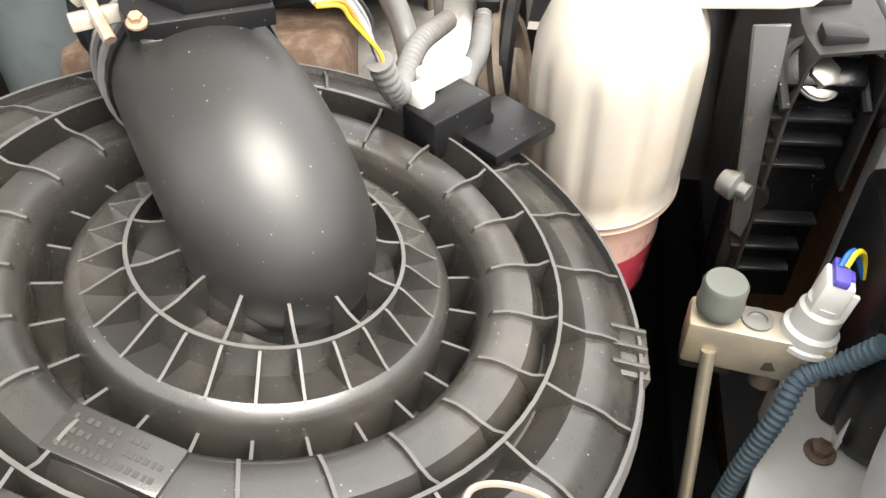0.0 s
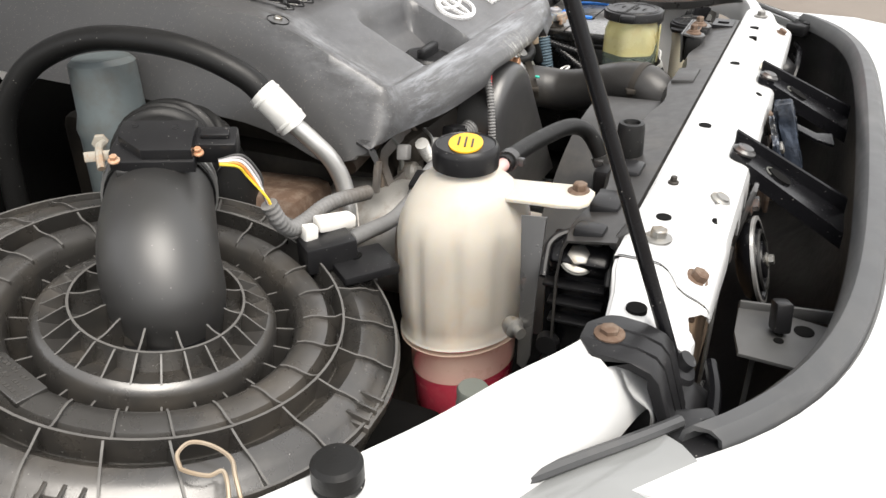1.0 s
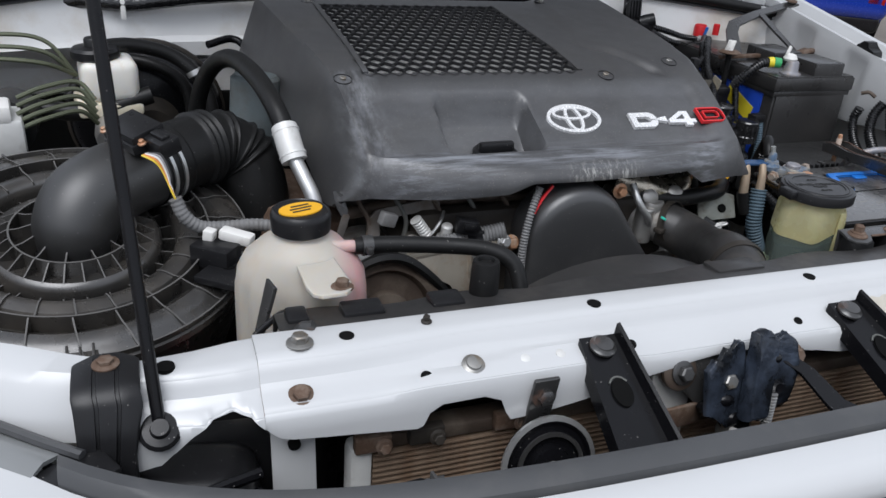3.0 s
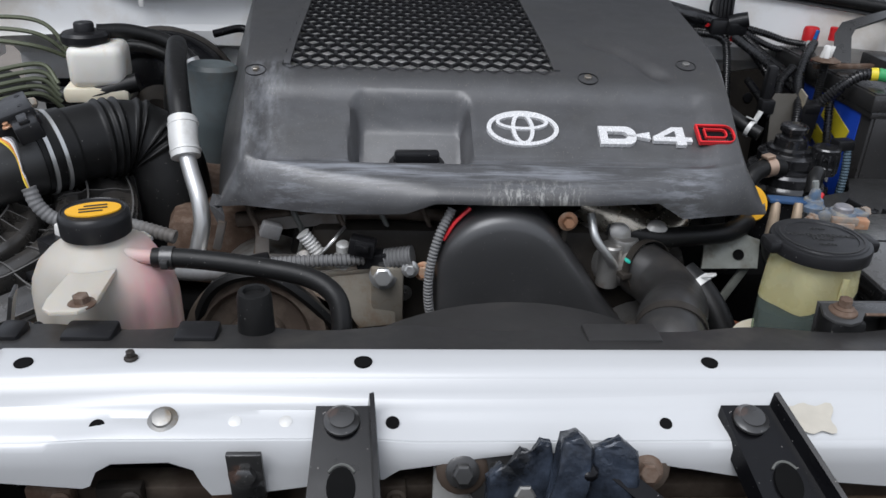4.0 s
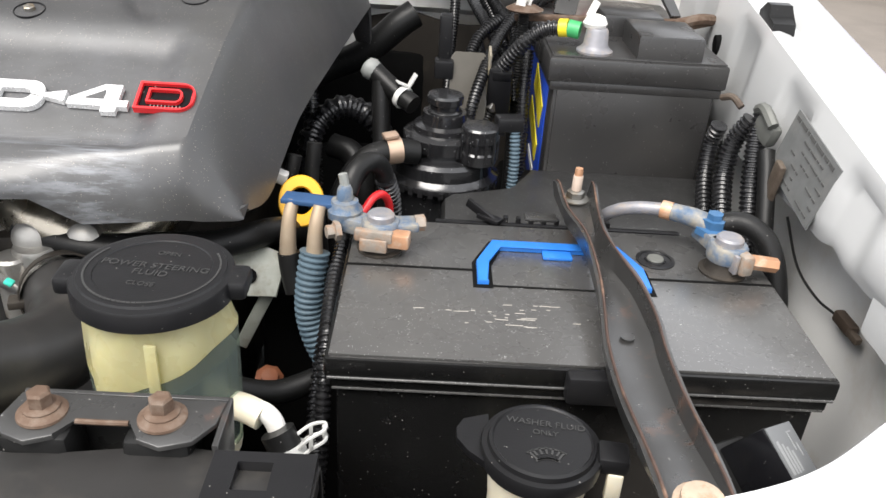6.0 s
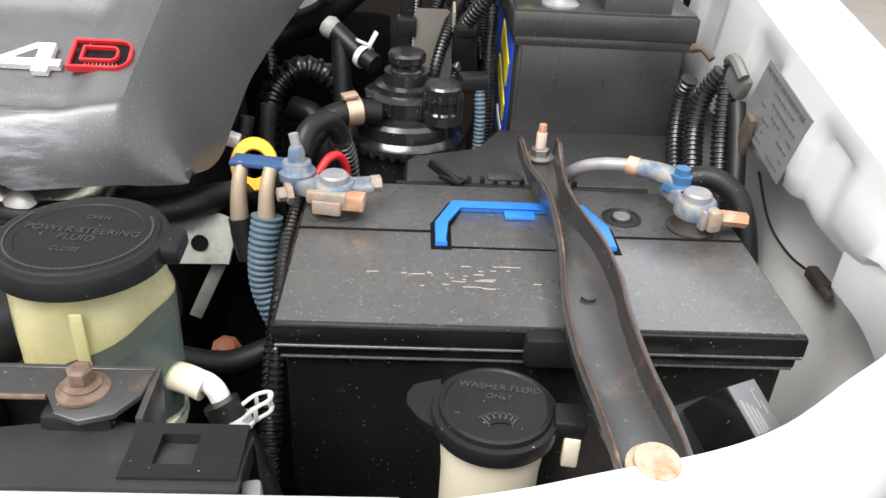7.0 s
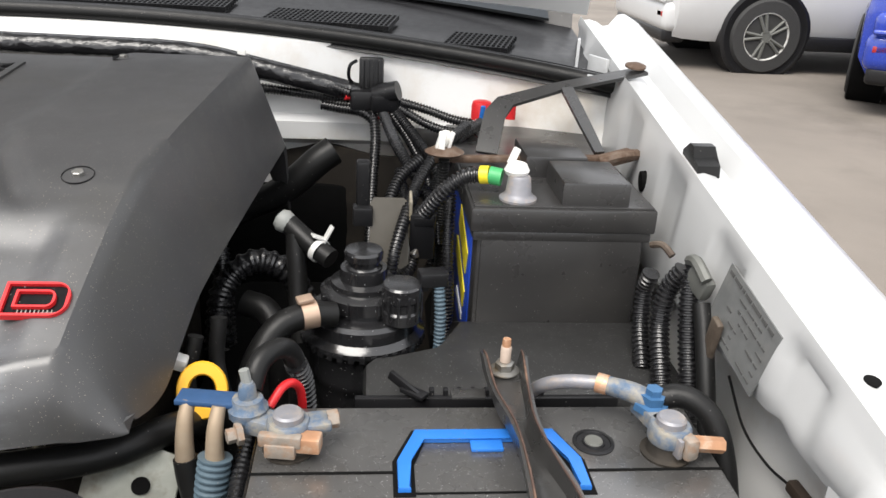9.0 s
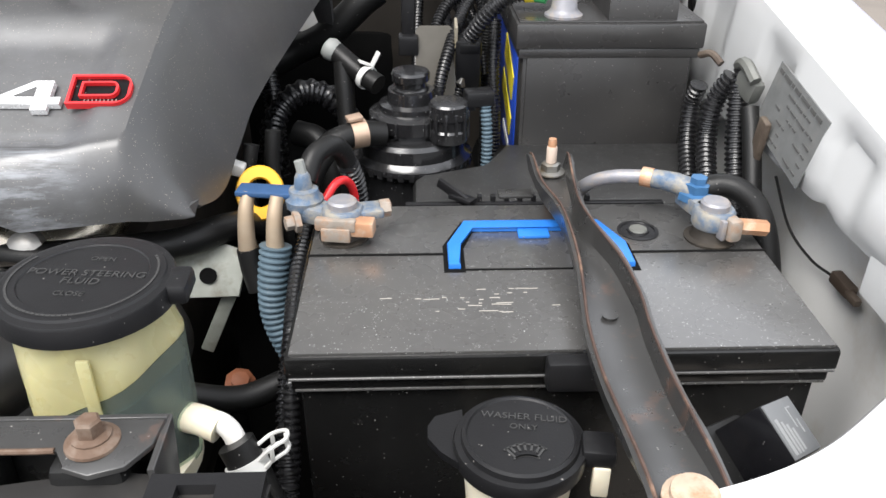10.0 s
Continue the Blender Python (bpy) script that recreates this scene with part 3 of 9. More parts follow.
def rail_row(x, dy=0.0, dz=0.0, low=None, wide=1.0):
    """The closed section of the rail at x."""
    low = lerp_table(x, LOW) if low is None else low
    wave = 0.0022 * (0.5 + 0.5 * math.sin((x + 0.10) * 9)) * smooth01((x + 0.24) / 0.06) * smooth01((0.52 - x) / 0.06)
    prof = [(0.021, 0.982), (0.0208, 0.9975), (0.0195, 0.9998), (0.0170, 1.0005), (0.006, 1.0005), (-0.006, 1.0003), (-0.011, 0.9992), (-0.0155, 0.9962), (-0.0190, 0.9906 - wave * 0.5), (-0.0225, 0.9850 - wave), (-0.0240, 0.9839 - wave), (-0.0260, 0.9824 - wave), (-0.029, 0.980 - wave), (-0.033, 0.9783 - wave), (-0.040, 0.9755 - wave * 0.5), (-0.0445, 0.973), (-0.0470, 0.968), (-0.0478, 0.955), (-0.0485, 0.935)]
    slim = 0.0065 * smooth01((x + 0.235) / 0.13) * smooth01((0.54 - x) / 0.06)
    prof = [(y + (slim * smooth01((0.016 - y) / 0.016) * smooth01((y + 0.0265) / 0.008)), z + pressed(x, y)) for y, z in prof]
    pts = []
    for k, (y, z) in enumerate(prof):
        if k >= 6 and z < low:
            f = min(1.0, max(0.0, (prof[k - 1][1] - low) / max(1e-6, prof[k - 1][1] - z)))
            y = max(y, prof[k - 1][0] + (y - prof[k - 1][0]) * f) if prof[k - 1][1] >= low else pts[-1][0] - 0.0001
            z = low - 0.0002 * (k - 8)
        pts.append((y, z))
    back = []
    for k, (y, z) in enumerate(pts):
        a, b = pts[max(0, k - 1)], pts[min(len(pts) - 1, k + 1)]
        ty, tz = b[0] - a[0], b[1] - a[1]
        n = math.hypot(ty, tz) or 1.0
        back.append((y - tz / n * 0.0016 * -1, z + ty / n * 0.0016))
    return [(x, y * wide + dy, z + dz) for y, z in pts] + [(x, y * wide + dy, z + dz) for y, z in back[::-1]]


bm = loft(bm_(), [rail_row(-0.285 + 0.845 * k / 169) for k in range(170)], closed=True, cap=False)
part("rail_panel", bm, WHITE, rail, "white painted top panel")
ARCH = [(-0.43, 0.945), (-0.40, 0.945), (-0.372, 0.941), (-0.357, 0.944), (-0.345, 0.957), (-0.334, 0.9685), (-0.320, 0.9765), (-0.306, 0.9785), (-0.294, 0.9755), (-0.285, 0.967)]
STEP = [(-0.43, 0.006), (-0.41, -0.002), (-0.375, -0.007), (-0.33, -0.006), (-0.285, -0.001)]
WIDE = [(-0.41, 0.66), (-0.36, 0.70), (-0.33, 0.84), (-0.30, 1.0), (-0.285, 1.0)]
bm = loft(bm_(), [rail_row(x, lerp_table(x, STEP), -0.0022, lerp_table(x, ARCH), lerp_table(x, WIDE)) for x in [-0.408 + 0.1228 * k / 70 for k in range(71)]], closed=True, cap=False)
part("end_panel", bm, WHITE, rail, "white painted end panel with arched cut-out")
# yellowed glue left on the rail
GLUE = M("yellowed_glue", (0.47, 0.44, 0.375), 0.6, var=0.15, vscale=90)


def rail_z(x, y):
    wave = 0.0022 * (0.5 + 0.5 * math.sin((x + 0.10) * 9))
    return lerp_table(-y, [(0.006, 1.0003), (0.011, 0.9992), (0.0155, 0.9962), (0.0225, 0.9850 - wave), (0.029, 0.980 - wave), (0.040, 0.9755 - wave * 0.5), (0.0445, 0.973)])


def glue(u, v):
    y = GY - 0.018 * (v - 0.5) + 0.002 * math.sin(11 * u + 1) * (v - 0.5)
    x = GX + (0.030 - 0.007 * v) * (u - 0.5) + 0.003 * math.sin(9 * v) * (u - 0.5)
    return V(x, y, rail_z(x, y) + 0.0022)


GX, GY = 0.305, -0.033
part("glue_residue", sheet(bm_(), glue, 8, 8, 0.0002), GLUE, rail, "yellowed glue residue")
# pressed triangular swage and raised pad
for x, y, z, r in ((-0.349, -0.008, 0.9992, 0.0068), (-0.215, 0.001, 1.0, 0.006), (0.005, 0.003, 1.0, 0.0062), (0.243, 0.003, 1.0, 0.0058), (0.383, -0.004, 1.0, 0.0055), (0.44, 0.0, 1.0, 0.0062)):
    bm = lathe(bm_(), (x, y, z - 0.004), (0, 0, 1), [(r, 0), (r, 0.0052)], 18)
    part("rail_hole", bm, VOID, rail, "round dark hole")
for x, y, z, r in ((-0.160, -0.033, 0.9765, 0.0048), (0.025, -0.031, 0.9765, 0.0045), (0.205, -0.031, 0.9765, 0.0042)):
    bm = lathe(bm_(), (x, y, z - 0.004 + pressed(x, y)), (0, -0.5, 1), [(r, 0), (r, 0.0055)], 16)
    part("rail_hole", bm, VOID, rail, "small dark hole")
for at, ax, m in (((-0.252, -0.002, 1.0008), (0, 0, 1), STEEL), ((-0.257, -0.034, 0.976), (0, -0.5, 1), RUST), ((0.515, -0.002, 1.0008), (0, 0, 1), STEEL), ((0.52, -0.034, 0.976), (0, -0.5, 1), RUST)):
    part("bolt", hexbolt(bm_(), at, ax, 0.0065, 0.0105, 0.006), m, rail, "weathered flange bolt")
part("bolt", lathe(bm_(), (-0.120, -0.032, 0.9795), (0, -0.45, 1), [(0.0095, 0), (0.0095, 0.0015), (0.0065, 0.003), (0.006, 0.005), (0.003, 0.0055)], 20), STEEL, rail, "flat dull bolt head")
for x in (-0.075, -0.043):
    part("plug", lathe(bm_(), (x, -0.033, 0.9790), (0, -0.45, 1), [(0.0042, 0), (0.0042, 0.0012), (0.002, 0.0018)], 12), SILVER, rail)
part("bolt", hexbolt(bm_(), (-0.148, 0.006, 1.0008), (0, 0, 1), 0.003, 0.0045, 0.004), DARK, rail, "small dark screw")
for x, z in ((0.33, 0.978), (0.36, 0.977)):
    part("plug", lathe(bm_(), (x, -0.032, z - 0.002), (0, -0.45, 1), [(0.004, 0), (0.004, 0.0012)], 12), RUST if x > 0.35 else SILVER, rail)

# the corner panels that carry the rail on to the wings
IN_L = [(-0.372, 0.006), (-0.41, 0.023), (-0.45, 0.044), (-0.50, 0.066), (-0.548, 0.092), (-0.592, 0.118), (-0.628, 0.148), (-0.650, 0.20), (-0.660, 0.26)]
IN_R = [(0.556, 0.018), (0.60, 0.026), (0.638, 0.036), (0.684, 0.048), (0.72, 0.064), (0.76, 0.093), (0.79, 0.115), (0.822, 0.15), (0.838, 0.20), (0.841, 0.25)]


def corner_panel(pts, side, name):
    P = spline([(x, y, 1.0) for x, y in pts], 6)
    rows = []
    for i, p in enumerate(P):
        d = (P[min(i + 1, len(P) - 1)] - P[max(i - 1, 0)]).normalized()
        nrm = V(-d.y, d.x, 0) * (1 if side < 0 else -1)
        if nrm.y > 0 and abs(d.x) > abs(d.y) * 0.3:
            nrm = -nrm
        if abs(d.x) <= abs(d.y) * 0.3:
            nrm = V(side, 0, 0) if nrm.x * side < 0 else nrm
        lift = (0.012 if side < 0 else 0.003) * smooth01(i / len(P))
        w = 0.024 + 0.016 * smooth01((i - 34) / 12) + (0.010 * smooth01(i / 10) if side < 0 else 0.0)
        deep = 0.11 if side < 0 else 0.05
        arch = 0.034 * math.exp(-(((p.x - 0.575) / 0.032) ** 2)) if side > 0 else 0.0
        rows.append([p + V(0, 0, -deep if i > 8 else -0.02 - 0.01 * i) - nrm * 0.0005, p + V(0, 0, -0.003 + lift), p + nrm * 0.002 + V(0, 0, lift), p + nrm * w * 0.75 + V(0, 0, lift * 0.8 - 0.001), p + nrm * w + V(0, 0, -0.008 + lift * 0.6), p + nrm * (w + 0.011) + V(0, 0, -0.030 + lift * 0.4),
                     p + nrm * (w + 0.014) + V(0, 0, -0.045 + arch)])
    bm = loft(bm_(), rows)
    bmesh.ops.solidify(bm, geom=list(bm.faces), thickness=0.0015 * side)
    return part(name, bm, WHITE, rail, "white painted corner panel")


corner_panel(IN_L, -1, "corner_panel")
corner_panel(IN_R, 1, "corner_panel")
# lower brackets of the support, white straps beside the condenser
for x in (-0.262, 0.522):
    bm = bm_()
    box(bm, (x, -0.03, 0.90), (0.034, 0.0025, 0.11), (-8, 0, 0), 0.001)
    part("side_strap", bm, WHITE, rail, "white painted strap")
    bm = lathe(bm_(), (x, -0.0305, 0.93), (0, -1, 0.14), [(0.005, -0.001), (0.005, 0.0025)], 14)
    part("strap_hole", bm, VOID, rail)
# centre latch brace
bm = box(bm_(), (0.075, -0.035, 0.80), (0.045, 0.004, 0.30), (0, 0, 0), 0.0015)
part("centre_brace", bm, SILVER, rail, "grey painted upright brace")

# ---- front bumper skin with its bonnet seal, headlamps ----


def nose(x):
    """The bumper's rear edge in plan."""
    d = abs(x - MID)
    return -0.1435 + 0.06 * d ** 2 + 2.8 * d ** 6


bumper = thing("front_bumper", "white painted front bumper top with black seal", "bumper", (MID, -0.3, 0.4), kind="structure")
xs = [MID - 0.60 + 1.2 * k / 60 for k in range(61)]
rows = []
for x in [MID - 0.548 + 1.096 * k / 60 for k in range(61)]:
    y = nose(x)
    rows.append([(x, y, 0.955), (x, y - 0.003, 0.971), (x, y - 0.008, 0.9765), (x, y - 0.018, 0.976), (x, y - 0.0245, 0.971), (x, y - 0.026, 0.964)])
bm = loft(bm_(), rows)
bmesh.ops.solidify(bm, geom=list(bm.faces), thickness=0.003)
part("bonnet_seal", bm, SEAL, bumper, "scuffed dark grey rubber seal strip")


def brow(x):
    """How far the painted skin reaches forward before the grille begins."""
    return 0.064 + 0.130 * smooth01((abs(x - MID) - 0.31) / 0.06)


rows = []
for x in xs:
    y, e = nose(x), brow(x)
    rows.append([(x, y - 0.022, 0.958), (x, y - 0.028, 0.9665), (x, y - e * 0.75, 0.966), (x, y - e + 0.008, 0.961), (x, y - e, 0.951), (x, y - e - 0.001, 0.930)])
bm = loft(bm_(), rows)
bmesh.ops.solidify(bm, geom=list(bm.faces), thickness=0.003)
part("bumper_skin", bm, WHITE, bumper, "glossy white painted skin")
rows = []
for x in xs:
    y = nose(x)
    rows.append([(x, y - 0.008, 0.962), (x, y - 0.012, 0.90), (x, y - 0.02, 0.80), (x, max(-0.14, y - 0.01), 0.70), (x, max(-0.06, y + 0.01), 0.62), (x, 0.02, 0.58)])
bm = loft(bm_(), rows)
bmesh.ops.solidify(bm, geom=list(bm.faces), thickness=0.003)
part("grille_back", bm, BLACK, bumper, "black plastic back of the grille")
rows = []
for x in xs:
    y = nose(x)
    e = brow(x)
    rows.append([(x, y - e + 0.003, 0.930), (x, y - e - 0.006, 0.9445), (x, y - e - 0.022, 0.944), (x, y - e - 0.040, 0.925), (x, y - e - 0.048, 0.895), (x, y - e - 0.075, 0.86), (x, y - e - 0.095, 0.80), (x, y - e - 0.09, 0.6), (x, y - e - 0.06, 0.42)])
bm = loft(bm_(), rows)
bmesh.ops.solidify(bm, geom=list(bm.faces), thickness=0.003)
part("grille", bm, GLOSSB, bumper, "glossy dark grille front")
bm = bm_()
for k in range(5):
    box(bm, (MID, nose(MID) - 0.179 + 0.0, 0.83 - 0.05 * k), (0.62, 0.012, 0.022), (15, 0, 0), 0.004)
part("grille_slats", bm, BLACK, bumper, "dark grille slats")

part("panel_joint", tube(bm_(), [(-0.161, -0.183, 0.9668), (-0.165, -0.200, 0.9664), (-0.169, -0.216, 0.9645)], 0.0009, 6, 3), GREYC, bumper, "fine joint between the painted panels")
# bracket behind the nose that carries the horn wiring
GREYST = M("dull_grey_steel", (0.085, 0.085, 0.085), 0.5, metal=0.3, var=0.25, vscale=30)
gb = thing("grille_bracket", "dull grey steel bracket with holes behind the grille", "bracket", (-0.19, -0.10, 0.80))
part("plate", prism(bm_(), [(-0.150, -0.064), (-0.164, -0.140), (-0.195, -0.134), (-0.232, -0.122), (-0.230, -0.072), (-0.20, -0.066)], (0, 0, 0.900), (1, 0, 0), (0, 1, 0), 0.003, 0.001), GREYST, gb, "dull grey plate")
part("rim", box(bm_(), (-0.155, -0.102, 0.904), (0.003, 0.075, 0.012), (0, 0, 10), 0.001), GREYST, gb, "folded edge")
for hx, hy, hr in ((-0.178, -0.118, 0.008), (-0.200, -0.100, 0.004)):
    part("plate_hole", lathe(bm_(), (hx, hy, 0.9025), (0, 0, 1), [(hr, 0), (hr, 0.0012)], 16), VOID, gb, "dark round hole")
part("post", prism(bm_(), [(-0.010, 0), (0.010, 0), (0.008, 0.20), (-0.008, 0.20)], (-0.208, -0.082, 0.70), (1, 0, 0), (0, 0, 1), 0.004, 0.001), GREYST, gb, "upright grey post")
solo("wire_plug", box(bm_(), (-0.186, -0.098, 0.918), (0.018, 0.014, 0.026), (0, 15, 20), 0.003), BLACK, "black wiring plug on the grille bracket", "plug")

for side in (-1, 1):
    X = lambda d: MID + side * d
    lamp = thing("headlamp", "clear headlamp with dark housing beside white panel", "headlamp", (X(0.62), -0.02, 0.85), "headlamps")
    rows = []
    for k in range(13):
        f = k / 12
        d = 0.548 + 0.20 * f
        y0 = -0.045 + 0.80 * (d - 0.545)
        rows.append([(X(d), y0 + 0.004, 0.940), (X(d), y0, 0.962), (X(d + 0.010), y0 - 0.012, 0.966), (X(d + 0.025), y0 - 0.035, 0.960), (X(d + 0.050), y0 - 0.075, 0.935), (X(d + 0.065), y0 - 0.105, 0.88), (X(d + 0.065), y0 - 0.11, 0.76)])
    bm = loft(bm_(), rows)
    bmesh.ops.solidify(bm, geom=list(bm.faces), thickness=0.003)
    part("lens", bm, LENS, lamp, "clear polycarbonate lens")
    rows = [[(a[0], a[1] + 0.006, a[2] - 0.012) for a in r[1:]] for r in rows]
    bm = loft(bm_(), rows)
    bmesh.ops.solidify(bm, geom=list(bm.faces), thickness=0.003)
    part("reflector", bm, SILVER, lamp, "grey inner bowl")
    bm = tube(bm_(), [(X(0.535), -0.050, 0.966), (X(0.56), -0.032, 0.968), (X(0.60), 0.001, 0.969), (X(0.66), 0.048, 0.971), (X(0.73), 0.104, 0.974)], 0.0040, 8)
    part("gasket", bm, SEAL, lamp, "black foam gasket")
    bm = bm_()
    box(bm, (X(0.540), -0.062, 0.955), (0.05, 0.035, 0.018), (0, 0, -side * 30), 0.004)
    lathe(bm, (X(0.532), -0.070, 0.960), (0, 0, 1), [(0.009, 0), (0.009, 0.006), (0.006, 0.008)], 14)
    part("mount", bm, BLACK, lamp, "black plastic mount with screw boss")

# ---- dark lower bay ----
# Floor and cross piece added so that the open bay below reads dark.
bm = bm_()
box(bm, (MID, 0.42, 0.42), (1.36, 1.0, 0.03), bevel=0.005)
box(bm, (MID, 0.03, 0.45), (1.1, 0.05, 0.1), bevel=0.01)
solo("dark_bay_floor", bm, VOID, "black floor added to darken the bay below", "undertray")

# ---- air cleaner ----
AC = V(-0.4289, 0.319, 0.0)
air = thing("air_cleaner", "round ribbed black plastic air cleaner housing", "air cleaner", (AC.x, AC.y, 0.75))
LEANM = Matrix.Translation((AC.x, AC.y, 0.9686)) @ Vector((0, 0, 1)).rotation_difference(Vector((0.0388, -0.2213, 1.0))).to_matrix().to_4x4() @ Matrix.Translation((-AC.x, -AC.y, -0.9686))
AIRPROF = [(0.160, 0.84), (0.174, 0.90), (0.179, 0.938), (0.1825, 0.939), (0.1825, 0.947), (0.177, 0.948), (0.173, 0.949), (0.168, 0.953), (0.160, 0.957), (0.150, 0.958), (0.142, 0.952), (0.1375, 0.946), (0.133, 0.946), (0.130, 0.952),
           (0.124, 0.9595), (0.115, 0.961), (0.107, 0.9595), (0.1025, 0.956), (0.1002, 0.950), (0.0995, 0.922), (0.095, 0.918), (0.0885, 0.918), (0.0872, 0.940), (0.0860, 0.9505), (0.0830, 0.9555), (0.079, 0.9575), (0.074, 0.9555), (0.066, 0.953), (0.062, 0.952), (0.048, 0.948), (0.040, 0.947), (0.0365, 0.948), (0.036, 0.970)]


def lean(bm):
    """Set a piece of the housing at the lid's slight tilt."""
    bmesh.ops.transform(bm, matrix=LEANM, verts=bm.verts)
    return bm


part("lid", lean(lathe(bm_(), AC, (0, 0, 1), AIRPROF, 84, cap=False)), AIRBOX, air, "dusty black domed plastic lid")


def rib_fan(n, r0, r1, zf, th, off=0.0, curve=0.0, a_start=0.0):
    """Thin upright ribs set round the housing."""
    bm = bm_()
    for k in range(n):
        a0 = a_start + 2 * math.pi * (k + off) / n
        m = 6
        prev = None
        for i in range(m + 1):
            f = i / m
            r = r0 + (r1 - r0) * f
            a = a0 + curve * f
            d, t = V(math.cos(a), math.sin(a), 0), V(-math.sin(a), math.cos(a), 0)
            lo, hi = zf(r)
            c = AC + d * r
            q = [c - t * th + V(0, 0, lo), c + t * th + V(0, 0, lo), c + t * th * 0.6 + V(0, 0, hi), c - t * th * 0.6 + V(0, 0, hi)]
            q = [bm.verts.new(p) for p in q]
            if prev:
                for j in range(4):
                    bm.faces.new((prev[j], prev[(j + 1) % 4], q[(j + 1) % 4], q[j]))
            else:
                bm.faces.new(q[::-1])
            prev = q
        bm.faces.new(prev)
    return bm


def surf(r):
    tab = sorted((a, z) for a, z in AIRPROF[5:])
    return lerp_table(r, tab)


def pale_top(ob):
    """Paler upward faces: the light that rib tops catch, put into colour."""
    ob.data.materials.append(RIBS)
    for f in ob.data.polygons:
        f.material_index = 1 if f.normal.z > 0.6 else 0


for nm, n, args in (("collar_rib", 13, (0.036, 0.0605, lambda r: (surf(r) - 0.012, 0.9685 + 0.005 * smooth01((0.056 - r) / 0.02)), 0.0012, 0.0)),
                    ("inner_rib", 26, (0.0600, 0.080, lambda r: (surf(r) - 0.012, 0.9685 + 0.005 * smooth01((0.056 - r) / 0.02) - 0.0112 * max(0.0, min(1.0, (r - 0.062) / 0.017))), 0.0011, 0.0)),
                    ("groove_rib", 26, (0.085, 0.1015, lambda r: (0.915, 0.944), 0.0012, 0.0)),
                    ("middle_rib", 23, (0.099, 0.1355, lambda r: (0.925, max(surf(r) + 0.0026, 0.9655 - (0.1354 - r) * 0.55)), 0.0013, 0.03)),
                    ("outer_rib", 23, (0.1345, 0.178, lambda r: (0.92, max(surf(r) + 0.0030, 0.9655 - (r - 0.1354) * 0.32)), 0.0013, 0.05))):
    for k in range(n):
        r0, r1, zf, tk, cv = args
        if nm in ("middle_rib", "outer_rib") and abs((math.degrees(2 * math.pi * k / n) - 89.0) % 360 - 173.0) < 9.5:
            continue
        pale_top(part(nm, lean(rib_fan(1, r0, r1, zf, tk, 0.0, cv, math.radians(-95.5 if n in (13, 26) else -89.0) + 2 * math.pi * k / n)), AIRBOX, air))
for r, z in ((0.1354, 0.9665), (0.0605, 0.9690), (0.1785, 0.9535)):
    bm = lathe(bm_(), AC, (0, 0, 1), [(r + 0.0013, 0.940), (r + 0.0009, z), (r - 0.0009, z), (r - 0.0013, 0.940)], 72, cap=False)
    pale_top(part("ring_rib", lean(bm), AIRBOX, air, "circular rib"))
# clip seats on the rim
for a in (-87, -30, 45, 120, -156):
    r = radians(a)
    d = V(math.cos(r), math.sin(r), 0)
    c = AC + d * 0.172 + V(0, 0, 0.947)
    bm = bm_()
    box(bm, c, (0.022, 0.030, 0.010), (0, 0, a), 0.001)
    for e in (-0.011, 0.0, 0.011):
        box(bm, c + V(-math.sin(r), math.cos(r), 0) * e + V(0, 0, 0.005), (0.018, 0.0025, 0.009), (0, 0, a), 0.0006)
    part("clip_seat", lean(bm), AIRBOX, air, "raised clip seat")
# wire clip at the front
bm = bm_()
tube(bm, [(-0.541, 0.207, 0.946), (-0.534, 0.215, 0.948), (-0.524, 0.214, 0.949), (-0.519, 0.203, 0.947), (-0.521, 0.187, 0.945), (-0.530, 0.177, 0.943), (-0.538, 0.168, 0.936), (-0.542, 0.163, 0.92)], 0.0014, 6, 6)
tube(bm, [(-0.541, 0.207, 0.946), (-0.541, 0.200, 0.946), (-0.537, 0.190, 0.944), (-0.530, 0.186, 0.943), (-0.536, 0.178, 0.941), (-0.545, 0.171, 0.933), (-0.549, 0.168, 0.915)], 0.0014, 6, 6)
part("wire_clip", bm, TAN, air, "tan spring wire clip")
# side tab that carries the wiring peg
bm = bm_()
box(bm, (-0.284, 0.233, 0.940), (0.05, 0.046, 0.008), (0, 0, -38), 0.002)
box(bm, (-0.292, 0.262, 0.950), (0.045, 0.028, 0.024), (0, 0, -38), 0.002)
part("side_tab", bm, BLACK, air, "black mounting tab with a slot")
part("tab_slot", lathe(bm_(), (-0.281, 0.240, 0.9420), (0, 0, 1), [(0.006, 0), (0.006, 0.003)], 14, 0.6), VOID, air)
# raised print plates
random.seed(6)
for a, r, w in ((171, 0.1130, 0.046), (172, 0.1500, 0.054)):
    q = radians(a)
    d, e = V(math.cos(q), math.sin(q), 0), V(-math.sin(q), math.cos(q), 0)
    c = AC + d * r + V(0, 0, 0.9600)
    plate = part("print_plate", lean(box(bm_(), c, (0.021, w, 0.005), (0, 0, a), 0.0012)), AIRBOX, air, "raised plate with worn print")
    bm = bm_()
    for k in range(3):
        y = -w * 0.40
        while y < w * 0.40:
            g = 0.0012 + 0.0010 * random.random()
            if random.random() < 0.85:
                box(bm, c + d * (0.0058 - 0.0056 * k) + e * y + V(0, 0, 0.0026), (0.0024, g, 0.0003), (0, 0, a))
            y += g + 0.0011
    part("print", lean(bm), M("worn_grey_print", (0.042, 0.040, 0.037), 0.5), plate, "rows of worn unreadable print")

